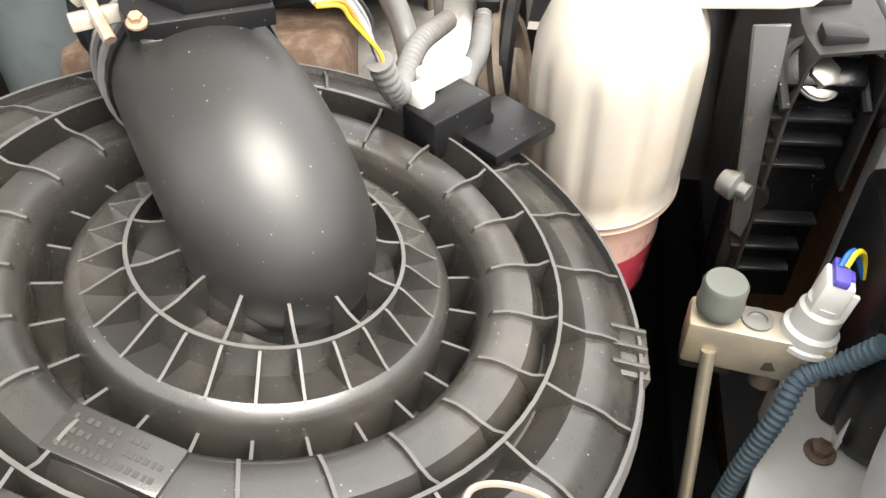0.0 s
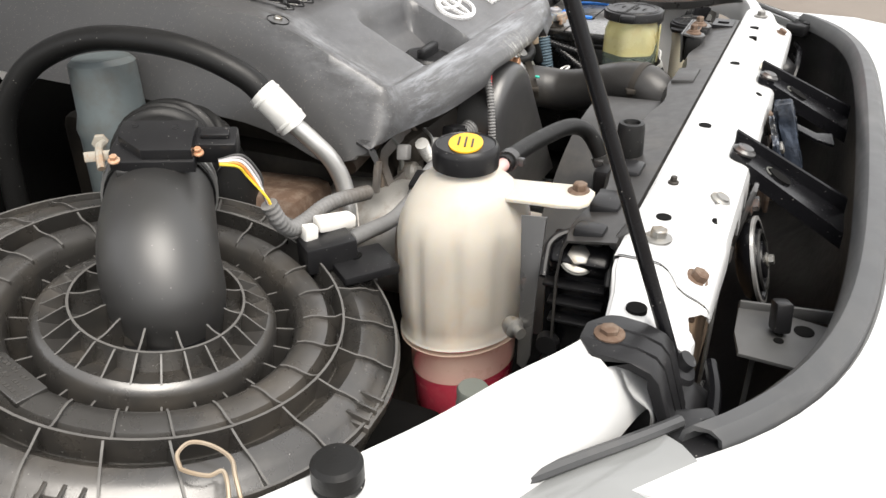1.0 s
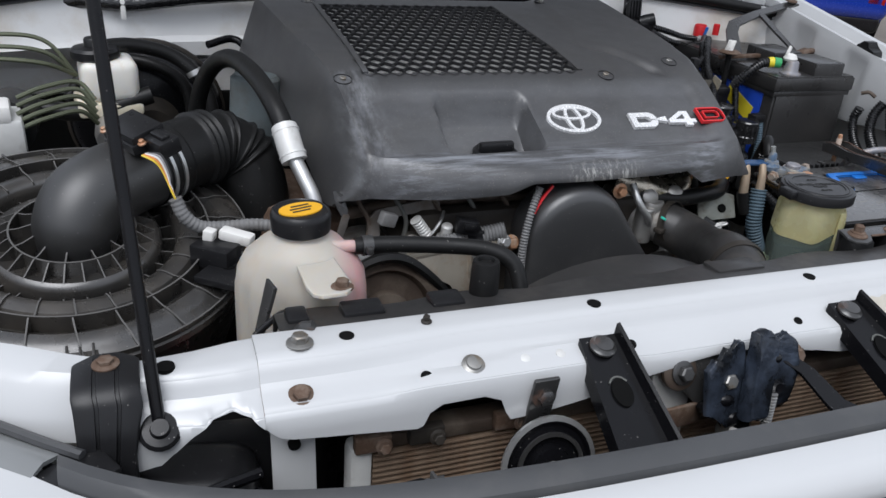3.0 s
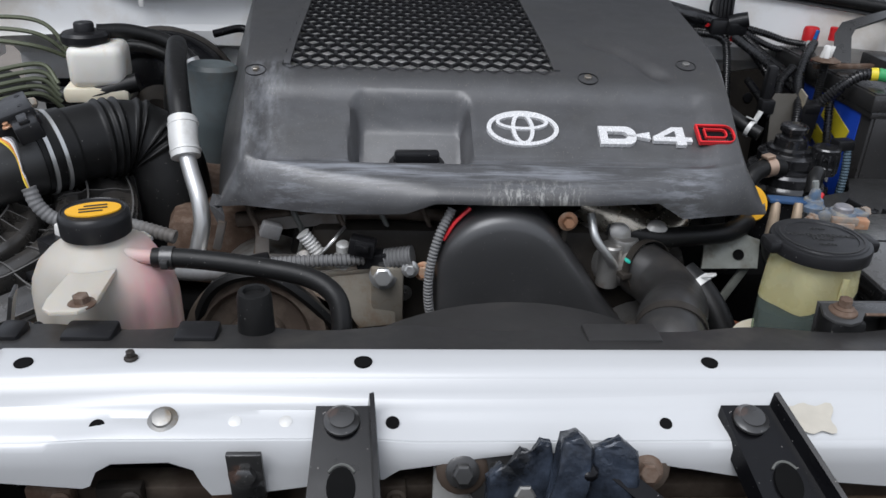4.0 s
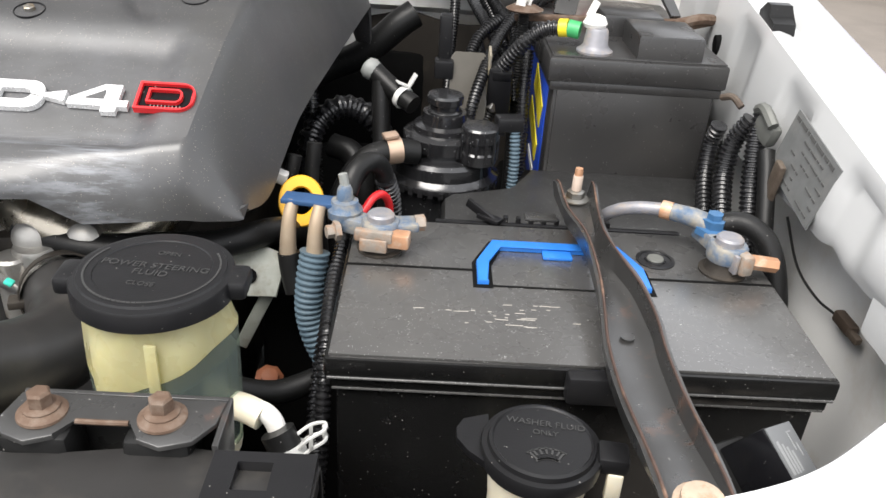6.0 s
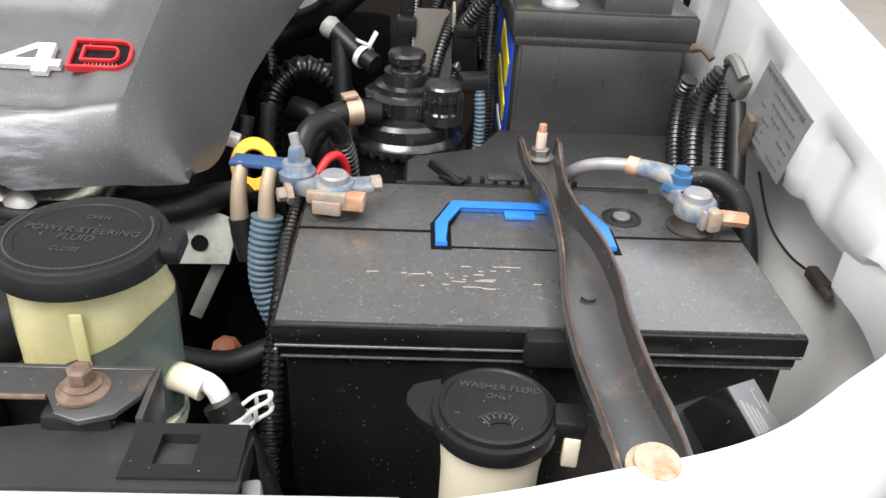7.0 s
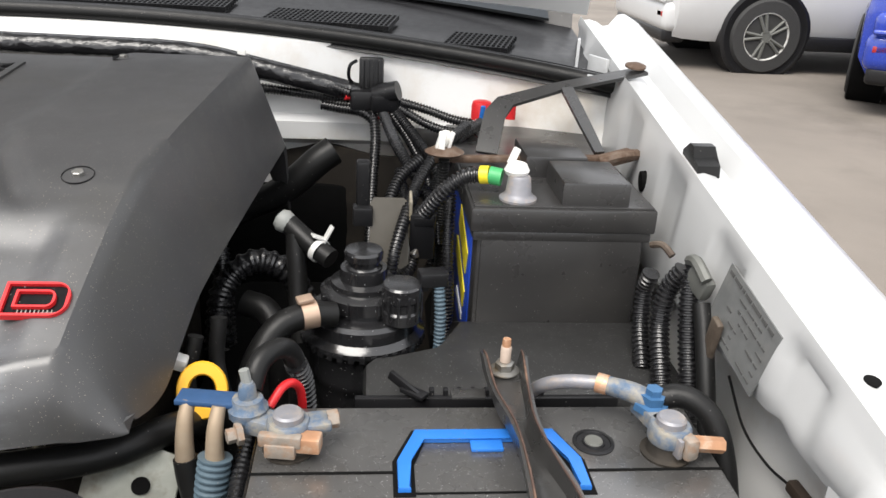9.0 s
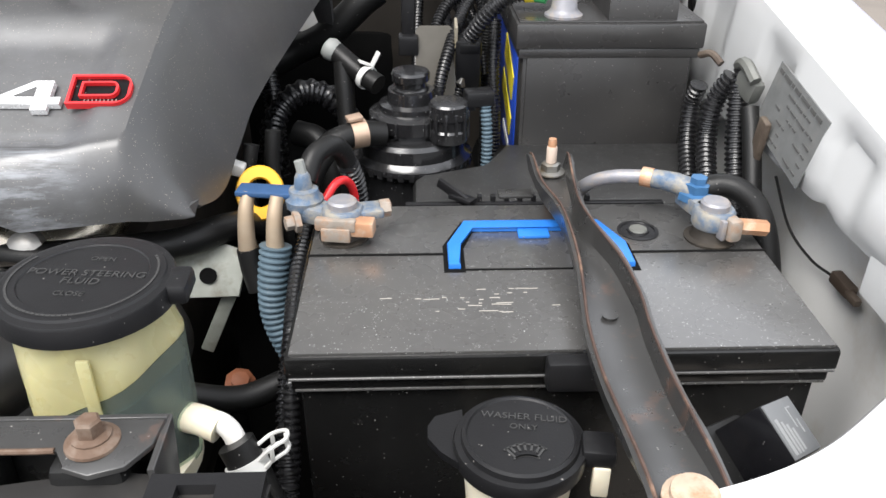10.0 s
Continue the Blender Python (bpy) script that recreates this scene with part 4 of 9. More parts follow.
# elbow with the air flow sensor
elbow = thing("intake_elbow", "smooth black plastic intake elbow with sensor", "intake elbow", (AC.x, AC.y, 0.93))
EL = [(-0.427, 0.311, 0.935), (-0.427, 0.311, 0.955), (-0.424, 0.316, 0.975), (-0.414, 0.326, 0.992), (-0.395, 0.342, 1.001), (-0.372, 0.361, 1.004), (-0.350, 0.379, 1.005)]
bm = tube(bm_(), EL, 0.0335, 36, 8, rfun=lambda s: 1.0 + 0.22 * smooth01(s / 0.3) + 0.06 * math.sin(math.pi * s))
part("duct", bm, SATIN, elbow, "smooth satin black duct", 60)
bm = tube(bm_(), [(-0.430, 0.312, 0.93), (-0.430, 0.312, 0.950)], 0.0375, 32, 2)
part("collar", bm, BLACK, elbow, "flanged base collar")
EX, EY = V(0.78, 0.62, 0.0).normalized(), V(-0.62, 0.78, 0).normalized()
SB = V(-0.362, 0.361, 1.054)
rz = math.degrees(math.atan2(EX.y, EX.x))
LEANS = Matrix.Translation(SB) @ Matrix.Rotation(radians(-16), 4, EY) @ Matrix.Translation(-SB)


def tip(bm):
    """Set a piece of the sensor square to the curve of the duct."""
    bmesh.ops.transform(bm, matrix=LEANS, verts=bm.verts)
    return bm


RS = Matrix.Rotation(radians(rz - 8), 3, "Z")
SE, SX = RS @ V(0, -1, 0), RS @ V(1, 0, 0)
bm = tip(prism(bm_(), [(-0.034, -0.008), (-0.032, -0.018), (-0.022, -0.021), (0.030, -0.021), (0.030, 0.021), (-0.030, 0.021)], SB - V(0, 0, 0.008), SE, SX, 0.010, 0.0015))
sensor = part("air_flow_sensor", bm, BLACK, elbow, "black rectangular air flow sensor")
part("sensor_lid", tip(prism(bm_(), [(-0.027, 0.0), (-0.008, -0.018), (0.029, -0.018), (0.029, 0.020), (-0.027, 0.020)], SB + V(0, 0, 0.001), SE, SX, 0.010, 0.002)), BLACK, sensor, "raised black lid with a cut corner")
for px_, py_ in ((-0.016, 0.012), (0.014, 0.010)):
    part("lid_dimple", tip(lathe(bm_(), SB + SE * px_ + SX * py_ + V(0, 0, 0.0105), (0, 0, 1), [(0.0028, 0), (0.0026, 0.0009), (0.0012, 0.0004)], 12)), BLACK, sensor)
part("sensor_foot", tip(box(bm_(), SB - V(0, 0, 0.022), (0.032, 0.046, 0.030), (0, 0, rz - 8), 0.004)), BLACK, sensor, "black moulded foot")
part("sensor_tower", tip(box(bm_(), SB + EY * 0.024 - EX * 0.012 - V(0, 0, 0.026), (0.014, 0.014, 0.040), (0, 0, rz - 8), 0.003)), SATIN, sensor, "upright boss on the duct")
bm = bm_()
CN = SB - EY * 0.044 + V(0, 0, -0.003)
box(bm, CN, (0.024, 0.032, 0.018), (0, 0, rz - 8), 0.002)
box(bm, CN + V(0, 0, 0.010), (0.010, 0.022, 0.006), (0, 0, rz - 8), 0.0015)
part("plug", tip(bm), BLACK, sensor, "black wiring plug")
for k, s in enumerate((1, -1)):
    part("screw", tip(hexbolt(bm_(), SB + EY * 0.030 * s - EX * 0.014 + V(0, 0, 0.001), (0, 0, 1), 0.003, 0.0045, 0.003)), COPPER, sensor)

# bellows to the turbo
bell = thing("intake_hose", "black ribbed rubber intake hose with clamp", "intake hose", (-0.3, 0.43, 0.95))
BL = [(-0.356, 0.374, 1.005), (-0.330, 0.396, 1.008), (-0.302, 0.418, 1.010), (-0.275, 0.436, 1.008), (-0.252, 0.442, 0.998), (-0.236, 0.438, 0.978), (-0.228, 0.43, 0.94), (-0.225, 0.425, 0.88)]


def bellows(s):
    w = 0.0
    for c in (0.30, 0.335, 0.37, 0.45, 0.485, 0.58, 0.62, 0.66):
        w = max(w, math.exp(-((s - c) / 0.010) ** 2))
    return 1.0 + 0.10 * w + (0.05 if s < 0.16 else 0)


bm = tube(bm_(), BL, 0.041, 30, 22, rfun=bellows)
part("hose_body", bm, RUBBER, bell, "black ribbed rubber bellows", 70)
for f in (0.22, 0.62):
    p = V(*BL[0]).lerp(V(*BL[1]), f)
    ax = (V(*BL[1]) - V(*BL[0])).normalized()
    bm = lathe(bm_(), p, ax, [(0.0425, -0.002), (0.0452, -0.002), (0.0452, 0.002), (0.0425, 0.002), (0.0425, -0.002)], 36, cap=False)
    part("hose_clamp", bm, PIPE, bell, "thin bright steel clamp ring")
CRUSTW = M("corroded_zinc_screw", (0.30, 0.28, 0.24), 0.6, metal=0.2, var=0.4, vscale=120, stain=(0.30, 0.18, 0.10), stain_scale=90, stain_amt=0.4)
p = V(*BL[0]).lerp(V(*BL[1]), 0.4) + V(-0.034, 0.02, 0.04)
bm = bm_()
box(bm, p, (0.012, 0.022, 0.008), (0, 20, rz), 0.001)
tube(bm, [p + V(-0.012, -0.012, -0.004), p + V(0, 0, 0.006), p + V(0.014, 0.010, 0.004)], 0.003, 8, 4)
lathe(bm, p + V(0.012, 0.012, 0.004), EX, [(0.006, 0), (0.006, 0.006), (0.003, 0.008)], 6)
part("clamp_screw", bm, CRUSTW, bell, "whitish corroded clamp screw")

# ---- coolant reservoir ----
RC = V(-0.220, 0.166, 0)
res = thing("coolant_reservoir", "milky plastic coolant reservoir with pink coolant", "coolant reservoir", (RC.x, RC.y, 0.80))
UX = V(0.92, -0.38, 0)
prof = [(0.030, 0.760), (0.042, 0.765), (0.0475, 0.780), (0.0505, 0.84), (0.0520, 0.860), (0.0600, 0.8615), (0.0600, 0.8665), (0.0575, 0.869), (0.0600, 0.884), (0.0605, 0.90), (0.0605, 0.950), (0.0600, 0.964), (0.0575, 0.976), (0.0510, 0.990), (0.040, 1.003), (0.028, 1.011), (0.0235, 1.014), (0.0235, 1.024)]
n = 96
a, u0, v0 = V(0, 0, 1), UX.normalized(), V(0, 0, 1).cross(UX.normalized())
rows = []
for r, z in prof:
    row = []
    for k in range(n):
        t = 2 * math.pi * k / n
        sq = 0.86 if z < 1.0 else 1.0
        flute = 1 - (0.052 * max(0, math.sin(10 * t)) ** 2 if 0.882 < z < 0.97 else 0)
        row.append(RC + V(0, 0, z) + u0 * (r * flute * 1.06 * math.cos(t) if z < 1.0 else r * math.cos(t)) + v0 * (r * flute * sq * math.sin(t)))
    rows.append(row)
part("tank", loft(bm_(), rows[6:], closed=True), MILKY, res, "milky translucent tank with faint flutes", 60)
belt = [RC + V(0, 0, 0.823) + (p - RC - V(0, 0, p.z)) for p in rows[3]]
part("tank_base", loft(bm_(), [belt] + rows[3:6], closed=True, cap=False), TANKB, res, "clear brownish belt of the tank", 60)
part("tank_foot", loft(bm_(), rows[:3] + [belt], closed=True, cap=False), TANKC, res, "clear foot filled with coolant", 60)
rows2 = [[RC + V(0, 0, p.z) + (p - RC - V(0, 0, p.z)) * 0.965 for p in row] for row in rows[:4]]
top = [RC + V(0, 0, 0.822) + (p - RC - V(0, 0, p.z)) * 0.965 for p in rows[3]]
bm = loft(bm_(), rows2[:3] + [top], closed=True, cap=True)
part("coolant", bm, PINK, res, "pink coolant in the lower tank")
cap = part("cap", lathe(bm_(), RC + V(0, 0, 1.016), (0, 0, 1), [(0.0245, 0), (0.0278, 0.002), (0.0283, 0.016), (0.0270, 0.020), (0.0250, 0.0215), (0.0240, 0.0205)], 40), BLACK, res, "black ribbed screw cap")
part("cap_label", lathe(bm_(), RC + V(0, 0, 1.0366), (0, 0, 1), [(0.0215, 0), (0.0215, 0.0012)], 36, 0.66, u=(0.9, 0.3, 0)), YELLOW, cap, "worn yellow warning label")
bm = bm_()
for k in range(3):
    box(bm, RC + V(0, 0.006 - 0.006 * k, 1.0383), (0.022 - 0.004 * abs(k - 1), 0.0016, 0.0006), (0, 0, 18))
part("cap_print", bm, PRINTD, cap, "dark print bars")
bm = bm_()
prism(bm, [(-0.030, 0.03), (0.006, 0.045), (0.018, 0.030), (0.006, -0.02), (0.012, -0.090), (0.009, -0.104), (0.003, -0.110), (-0.017, -0.110), (-0.024, -0.104), (-0.027, -0.088), (-0.027, -0.03)], RC + V(0.016, 0.003, 0.995), (1, 0, 0.05), (0, 1, -0.06), 0.0035, 0.0012)
part("mounting_arm", bm, MILKY, res, "milky flat mounting arm")
part("bolt", hexbolt(bm_(), (-0.202, 0.072, 1.003), (0, 0, 1), 0.006, 0.010, 0.006), RUST, res, "rusty flange bolt")
bm = lathe(bm_(), (-0.285, 0.096, 0.915), (-0.6, -0.8, 0), [(0.007, -0.006), (0.0085, 0), (0.0085, 0.004), (0.005, 0.006), (0.005, 0.012)], 12)
part("side_bolt", bm, STEEL, res, "small zinc bolt")
bm = tube(bm_(), [(-0.20, 0.152, 1.004), (-0.185, 0.150, 1.003), (-0.170, 0.150, 1.002)], 0.006, 12, 3)
part("outlet", bm, MILKY, res, "pink stained outlet nozzle")

# ---- engine cover ----
CY1 = 0.800


def side_l(y):
    return -0.122 - 0.055 * (y - 0.30) / 0.48


def side_r(y):
    return 0.378 + 0.050 * (y - 0.30) / 0.48


def edge_l(y):
    return side_l(y) - 0.034


def edge_r(y):
    return side_r(y) + 0.036


def zc(y):
    return lerp_table(y, [(0.25, 1.020), (0.275, 1.030), (0.300, 1.040), (0.32, 1.051), (0.36, 1.071), (0.39, 1.086), (0.41, 1.0935), (0.43, 1.0985), (0.50, 1.108), (0.60, 1.116), (0.72, 1.125), (0.80, 1.130)])


def front_y(x):
    """The plan line of the front lip."""
    return lerp_table(x, [(-0.165, 0.302), (-0.14, 0.287), (-0.05, 0.262), (0.04, 0.250), (0.13, 0.249), (0.23, 0.254), (0.31, 0.266), (0.39, 0.283), (0.41, 0.292), (0.428, 0.312)])


def lip_z(x):
    return lerp_table(x, [(-0.165, 0.985), (-0.02, 0.990), (0.035, 0.995), (0.065, 1.008), (0.285, 1.006), (0.315, 0.985), (0.428, 0.984)])


POX0, POX1, POY0, POY1 = -0.022, 0.105, 0.294, 0.388
MX0, MX1, MY0, MY1 = -0.092, 0.203, 0.424, 0.735


def cover_z(x, y):
    z = zc(y)
    SL_, SR_ = side_l(y), side_r(y)
    # a dished field between raised shoulders
    z -= 0.007 * smooth01((x - SL_ - 0.004) / 0.022) * smooth01((SR_ - 0.02 - x) / 0.022) * smooth01((0.405 - y) / 0.03) * smooth01((y - 0.288) / 0.014)
    dl, dr = SL_ - x, x - SR_
    if dl > 0:
        z -= 0.100 * max(0.0, min(1.0, dl / 0.034)) * smooth01((y - 0.22) / 0.14)
    if dr > 0:
        z -= 0.100 * max(0.0, min(1.0, dr / 0.036)) * smooth01((y - 0.22) / 0.16)
    z -= 0.10 * smooth01((y - 0.775) / 0.025)
    # ridge that runs back from the right shoulder
    ridge = 0.29 + (y - 0.32) * 0.08
    z += 0.006 * smooth01((x - ridge + 0.05) / 0.03) * smooth01((y - 0.405) / 0.05)
    z -= 0.009 * math.exp(-(((x - 0.262 - (0.52 - y) * 0.55) / 0.010) ** 2)) * smooth01((y - 0.40) / 0.03) * smooth01((0.55 - y) / 0.05)
    return z


def pocket(x, y):
    """How far inside the rounded filler pocket a point lies, 0 to 1."""
    cx, cy, r = (POX0 + POX1) / 2 - 0.035 * (0.34 - y) * 0.3, (POY0 + POY1) / 2, 0.016
    qx, qy = abs(x - cx) - ((POX1 - POX0) / 2 - r), abs(y - cy) - ((POY1 - POY0) / 2 - r)
    d = math.hypot(max(qx, 0), max(qy, 0)) + min(max(qx, qy), 0) - r
    return smooth01(-d / 0.011)


def cover_x(u, y):
    return edge_l(y) + (edge_r(y) - edge_l(y)) * u


def cover_point(u, v):
    x = cover_x(u, 0.30)
    y0 = front_y(x)
    if v < 0.10:
        f = v / 0.10
        zt = cover_z(x, y0 + 0.016)
        if f < 0.12:
            return V(x, y0 + 0.014, lip_z(x) + 0.004)
        g = (f - 0.12) / 0.88
        return V(x, y0 + 0.016 * g ** 2.2 + 0.002 * (1 - g), lip_z(x) + (zt - lip_z(x)) * g ** 0.85)
    y = y0 + 0.016 + (CY1 - y0 - 0.016) * (v - 0.10) / 0.90
    x = cover_x(u, y)
    z = cover_z(x, y)
    p = pocket(x, y)
    if p > 0:
        z = z + (1.003 + 0.85 * max(0.0, y - 0.334) - z) * p
    return V(x, y, z)


def in_mesh(u, v):
    p = cover_point(u, v)
    return v > 0.10 and MX0 < p.x < MX1 and MY0 < p.y < MY1


cover = thing("engine_cover", "dark grey plastic engine cover with mesh intake", "engine cover", (0.13, 0.5, 0.95))
bm = sheet(bm_(), cover_point, 190, 170, 0.004, in_mesh)
part("shell", bm, COVER, cover, "scuffed dark grey plastic shell", 50)
# honeycomb intake mesh with edge frame
bm = bm_()
cw, ch = 0.0184, 0.0210
j = 0
y = MY0 + 0.004
while y < MY1 - 0.002:
    i = 0
    x = MX0 + 0.004 + (cw / 2 if j % 2 else 0)
    while x < MX1 - 0.003:
        o, q, lo = [], [], []
        for k, (hx, hy) in enumerate(((0.5, 0.22), (0.0, 0.60), (-0.5, 0.22), (-0.5, -0.22), (0.0, -0.60), (0.5, -0.22))):
            z = zc(y + hy * ch)
            o.append(bm.verts.new((x + hx * cw, y + hy * ch, z + 0.0012)))
            q.append(bm.verts.new((x + hx * cw * 0.84, y + hy * ch * 0.80, z + 0.0004)))
            lo.append(bm.verts.new((x + hx * cw * 0.84, y + hy * ch * 0.80, z - 0.003)))
        for k in range(6):
            bm.faces.new((o[k], o[(k + 1) % 6], q[(k + 1) % 6], q[k]))
            bm.faces.new((q[k], q[(k + 1) % 6], lo[(k + 1) % 6], lo[k]))
        x += cw
    y += ch * 0.82
    j += 1
part("intake_mesh", bm, BLACK, cover, "black honeycomb intake mesh", 20)
bm = bm_()
for k in range(40):
    y = MY0 + (MY1 - MY0) * k / 39
    box(bm, ((MX0 + MX1) / 2, y, zc(y) - 0.0085), (MX1 - MX0 + 0.01, 0.0038, 0.006))
tagged(part("intercooler_core", bm, FINS, cover, "pale metal fins under the mesh"), kind="stuff")
bm = box(bm_(), ((MX0 + MX1) / 2, (MY0 + MY1) / 2, 1.065), (MX1 - MX0 + 0.03, MY1 - MY0 + 0.03, 0.02), (1.5, 0, 0))
part("intercooler_core", bm, VOID, cover)
for x0, x1 in ((MX0 - 0.004, MX0 + 0.003), (MX1 - 0.003, MX1 + 0.004)):
    bm = sheet(bm_(), lambda u, v: V(x0 + (x1 - x0) * u, MY0 + (MY1 - MY0) * v, zc(MY0 + (MY1 - MY0) * v) + 0.0022), 2, 24, 0.006)
    part("mesh_frame", bm, COVER, cover)
for x, y in ((-0.124, 0.413), (0.236, 0.412), (0.353, 0.440), (-0.10, 0.752), (0.30, 0.752)):
    z = cover_z(x, y)
    sl = (cover_z(x, y + 0.01) - cover_z(x, y - 0.01)) / 0.02
    ax = V(0, -sl, 1)
    # Black cup: the dark of a deep recess is put into its colour.
    cup = part("screw_cup", lathe(bm_(), (x, y, z - 0.006), ax, [(0.0105, 0), (0.0114, 0.0064), (0.0108, 0.0065), (0.0096, 0.002), (0.001, 0.002)], 24), BLACK, cover, "screw cup darkened as a deep recess")
    part("screw", hexbolt(bm_(), V(x, y, z - 0.0035), ax, 0.0044, 0.0062, 0.0045), STEEL, cup, "bright zinc screw")
# oil filler cap in the pocket
filler = part("oil_filler_cap", lathe(bm_(), (0.048, 0.330, 1.004), (0, -0.1, 1), [(0.029, 0), (0.029, 0.018), (0.0265, 0.021), (0.024, 0.0215), (0.022, 0.0205), (0.002, 0.0205)], 32), BLACK, cover, "black oil filler cap")
bm = box(bm_(), (0.048, 0.329, 1.029), (0.046, 0.011, 0.014), (0, 0, 3), 0.0035)
part("grip", bm, BLACK, filler, "ribbed grip bar")
# scratch band along the front shoulder


def on_cover(x, y, dz=0.0):
    return V(x, y, cover_z(x, y) + dz)


SL = math.atan2(zc(0.36) - zc(0.31), 0.05)
TY = V(0, math.cos(SL), math.sin(SL))
# emblem of plain rings
em = part("emblem", frame_prism(bm_(), ring_poly(0.0375, 0.0250), ring_poly(0.0330, 0.0204), on_cover(0.157, 0.343, -0.001), (1, 0, 0), TY, 0.0042), CHROME, cover, "chrome oval badge rings")
part("emblem_ring", frame_prism(bm_(), ring_poly(0.0120, 0.0228), ring_poly(0.0078, 0.0186), on_cover(0.157, 0.343, -0.001), (1, 0, 0), TY, 0.004), CHROME, em)
o = on_cover(0.157, 0.343, -0.001) + TY * 0.0095
part("emblem_ring", frame_prism(bm_(), ring_poly(0.0275, 0.0114), ring_poly(0.0236, 0.0076), o, (1, 0, 0), TY, 0.0038), CHROME, em)


def dee(w, h, t, n=10):
    """The outer and inner outline of a bowed block, flat at its left."""
    def outline(x0, x1, y0, y1, r):
        pts = [(x0, y0), (x0, (y0 + y1) / 2), (x0, y1)]
        for k in range(n + 1):
            a = math.pi / 2 - math.pi / 2 * k / n
            pts.append((x1 - r + r * math.cos(a), y1 - r + r * math.sin(a)))
        for k in range(n + 1):
            a = -math.pi / 2 * k / n
            pts.append((x1 - r + r * math.cos(a), y0 + r + r * math.sin(a)))
        return pts
    return outline(0, w, 0, h, h * 0.42), outline(t, w - t, t * 0.9, h - t * 0.9, h * 0.24)


BASE = on_cover(0.2355, 0.3225, 0.0005)
out, inn = dee(0.0385, 0.0255, 0.0085)
part("badge_block", frame_prism(bm_(), out, inn, BASE, (1, 0, 0), TY, 0.0045), CHROME, cover, "chrome bowed badge block")
part("badge_block", prism(bm_(), [(-0.009, 0.0), (0.012, -0.005), (0.012, 0.005)], BASE + V(0.0410, 0, 0) + TY * 0.0130, (1, 0, 0), TY, 0.0045), CHROME, cover, "small chrome wedge")
four = [(0.0, 0.0055), (0.0, 0.0115), (0.022, 0.0255), (0.034, 0.0255), (0.034, 0.0110), (0.041, 0.0110), (0.041, 0.0050), (0.034, 0.0050), (0.034, 0.0), (0.024, 0.0), (0.024, 0.0050)]
part("badge_block", prism(bm_(), four, BASE + V(0.0557, 0, 0.0003), (1, 0, 0), TY, 0.0045), CHROME, cover, "chrome stepped badge block")
part("badge_notch", prism(bm_(), [(0.0115, 0.0112), (0.024, 0.0190), (0.024, 0.0112)], BASE + V(0.0557, 0, 0.001), (1, 0, 0), TY, 0.0049), COVER, cover)
out, inn = dee(0.0395, 0.0255, 0.0020)
o = BASE + V(0.1025, 0, 0.0040)
part("badge_block", frame_prism(bm_(), out, inn, o, (1, 0, 0), TY, 0.005), RED, cover, "red outlined bowed badge block")
out2, inn2 = dee(0.0240, 0.0130, 0.0016)
part("badge_block", frame_prism(bm_(), out2, inn2, o + V(0.0072, 0, 0) + TY * 0.0063, (1, 0, 0), TY, 0.0052), RED, cover, "red inner outline")
part("badge_plate", prism(bm_(), inn, o, (1, 0, 0), TY, 0.0022), GLOSSB, cover, "black badge face")
for k in range(9):
    part("badge_rib", box(bm_(), o + V(0.0105 + 0.0025 * k, 0, 0) + TY * 0.0042 + TY.cross(V(1, 0, 0)) * -0.0024, (0.0006, 0.0030, 0.0008), (math.degrees(SL), 0, 0)), STEEL, cover)

# ---- batteries ----


def battery(name, label, x0, x1, y0, y1, top, h, m):
    th = thing(name, label, "battery", ((x0 + x1) / 2, (y0 + y1) / 2, top - h))
    cx, cy = (x0 + x1) / 2, (y0 + y1) / 2
    # The front battery's sides get a darker material that paints in their shade.
    bm = box(bm_(), (cx, cy, top - h / 2 - 0.012), (x1 - x0 - 0.014, y1 - y0 - 0.012, h - 0.024), bevel=0.004)
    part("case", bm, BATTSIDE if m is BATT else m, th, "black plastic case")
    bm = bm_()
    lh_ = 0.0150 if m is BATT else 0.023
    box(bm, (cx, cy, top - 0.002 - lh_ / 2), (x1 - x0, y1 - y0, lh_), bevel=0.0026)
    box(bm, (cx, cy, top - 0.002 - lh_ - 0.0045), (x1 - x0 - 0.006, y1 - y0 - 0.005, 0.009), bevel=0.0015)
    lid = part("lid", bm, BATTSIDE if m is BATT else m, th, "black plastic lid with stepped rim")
    # Top face: dust, and on the front battery painted sky light as well.
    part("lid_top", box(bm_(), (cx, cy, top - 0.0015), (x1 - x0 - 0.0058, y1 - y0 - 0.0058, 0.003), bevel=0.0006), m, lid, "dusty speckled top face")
    return th, lid


b1, lid1 = battery("battery", "black car battery with blue handle, dusty top", 0.484, 0.797, 0.183, 0.368, 0.957, 0.215, BATT)
part("lid_joint", box(bm_(), (0.533, 0.2925, 0.9568), (0.094, 0.0022, 0.0016)), VOID, lid1, "dark seam line")
part("lid_joint", box(bm_(), (0.748, 0.2925, 0.9568), (0.094, 0.0022, 0.0016)), VOID, lid1, "dark seam line")
part("lid_joint", box(bm_(), (0.640, 0.272, 0.9568), (0.115, 0.0016, 0.0016)), VOID, lid1, "dark seam line")
frame_o = [(-0.064, -0.004), (-0.064, 0.030), (-0.050, 0.064), (0.050, 0.064), (0.064, 0.030), (0.064, -0.004)]
frame_i = [(-0.050, -0.004), (-0.050, 0.026), (-0.042, 0.050), (0.042, 0.050), (0.050, 0.026), (0.050, -0.004)]
hollow = part("handle_recess", prism(bm_(), frame_o + frame_i[::-1], (0.640, 0.273, 0.9562), (1, 0, 0), (0, 1, 0), 0.0012), VOID, lid1, "dark recess round the handle")
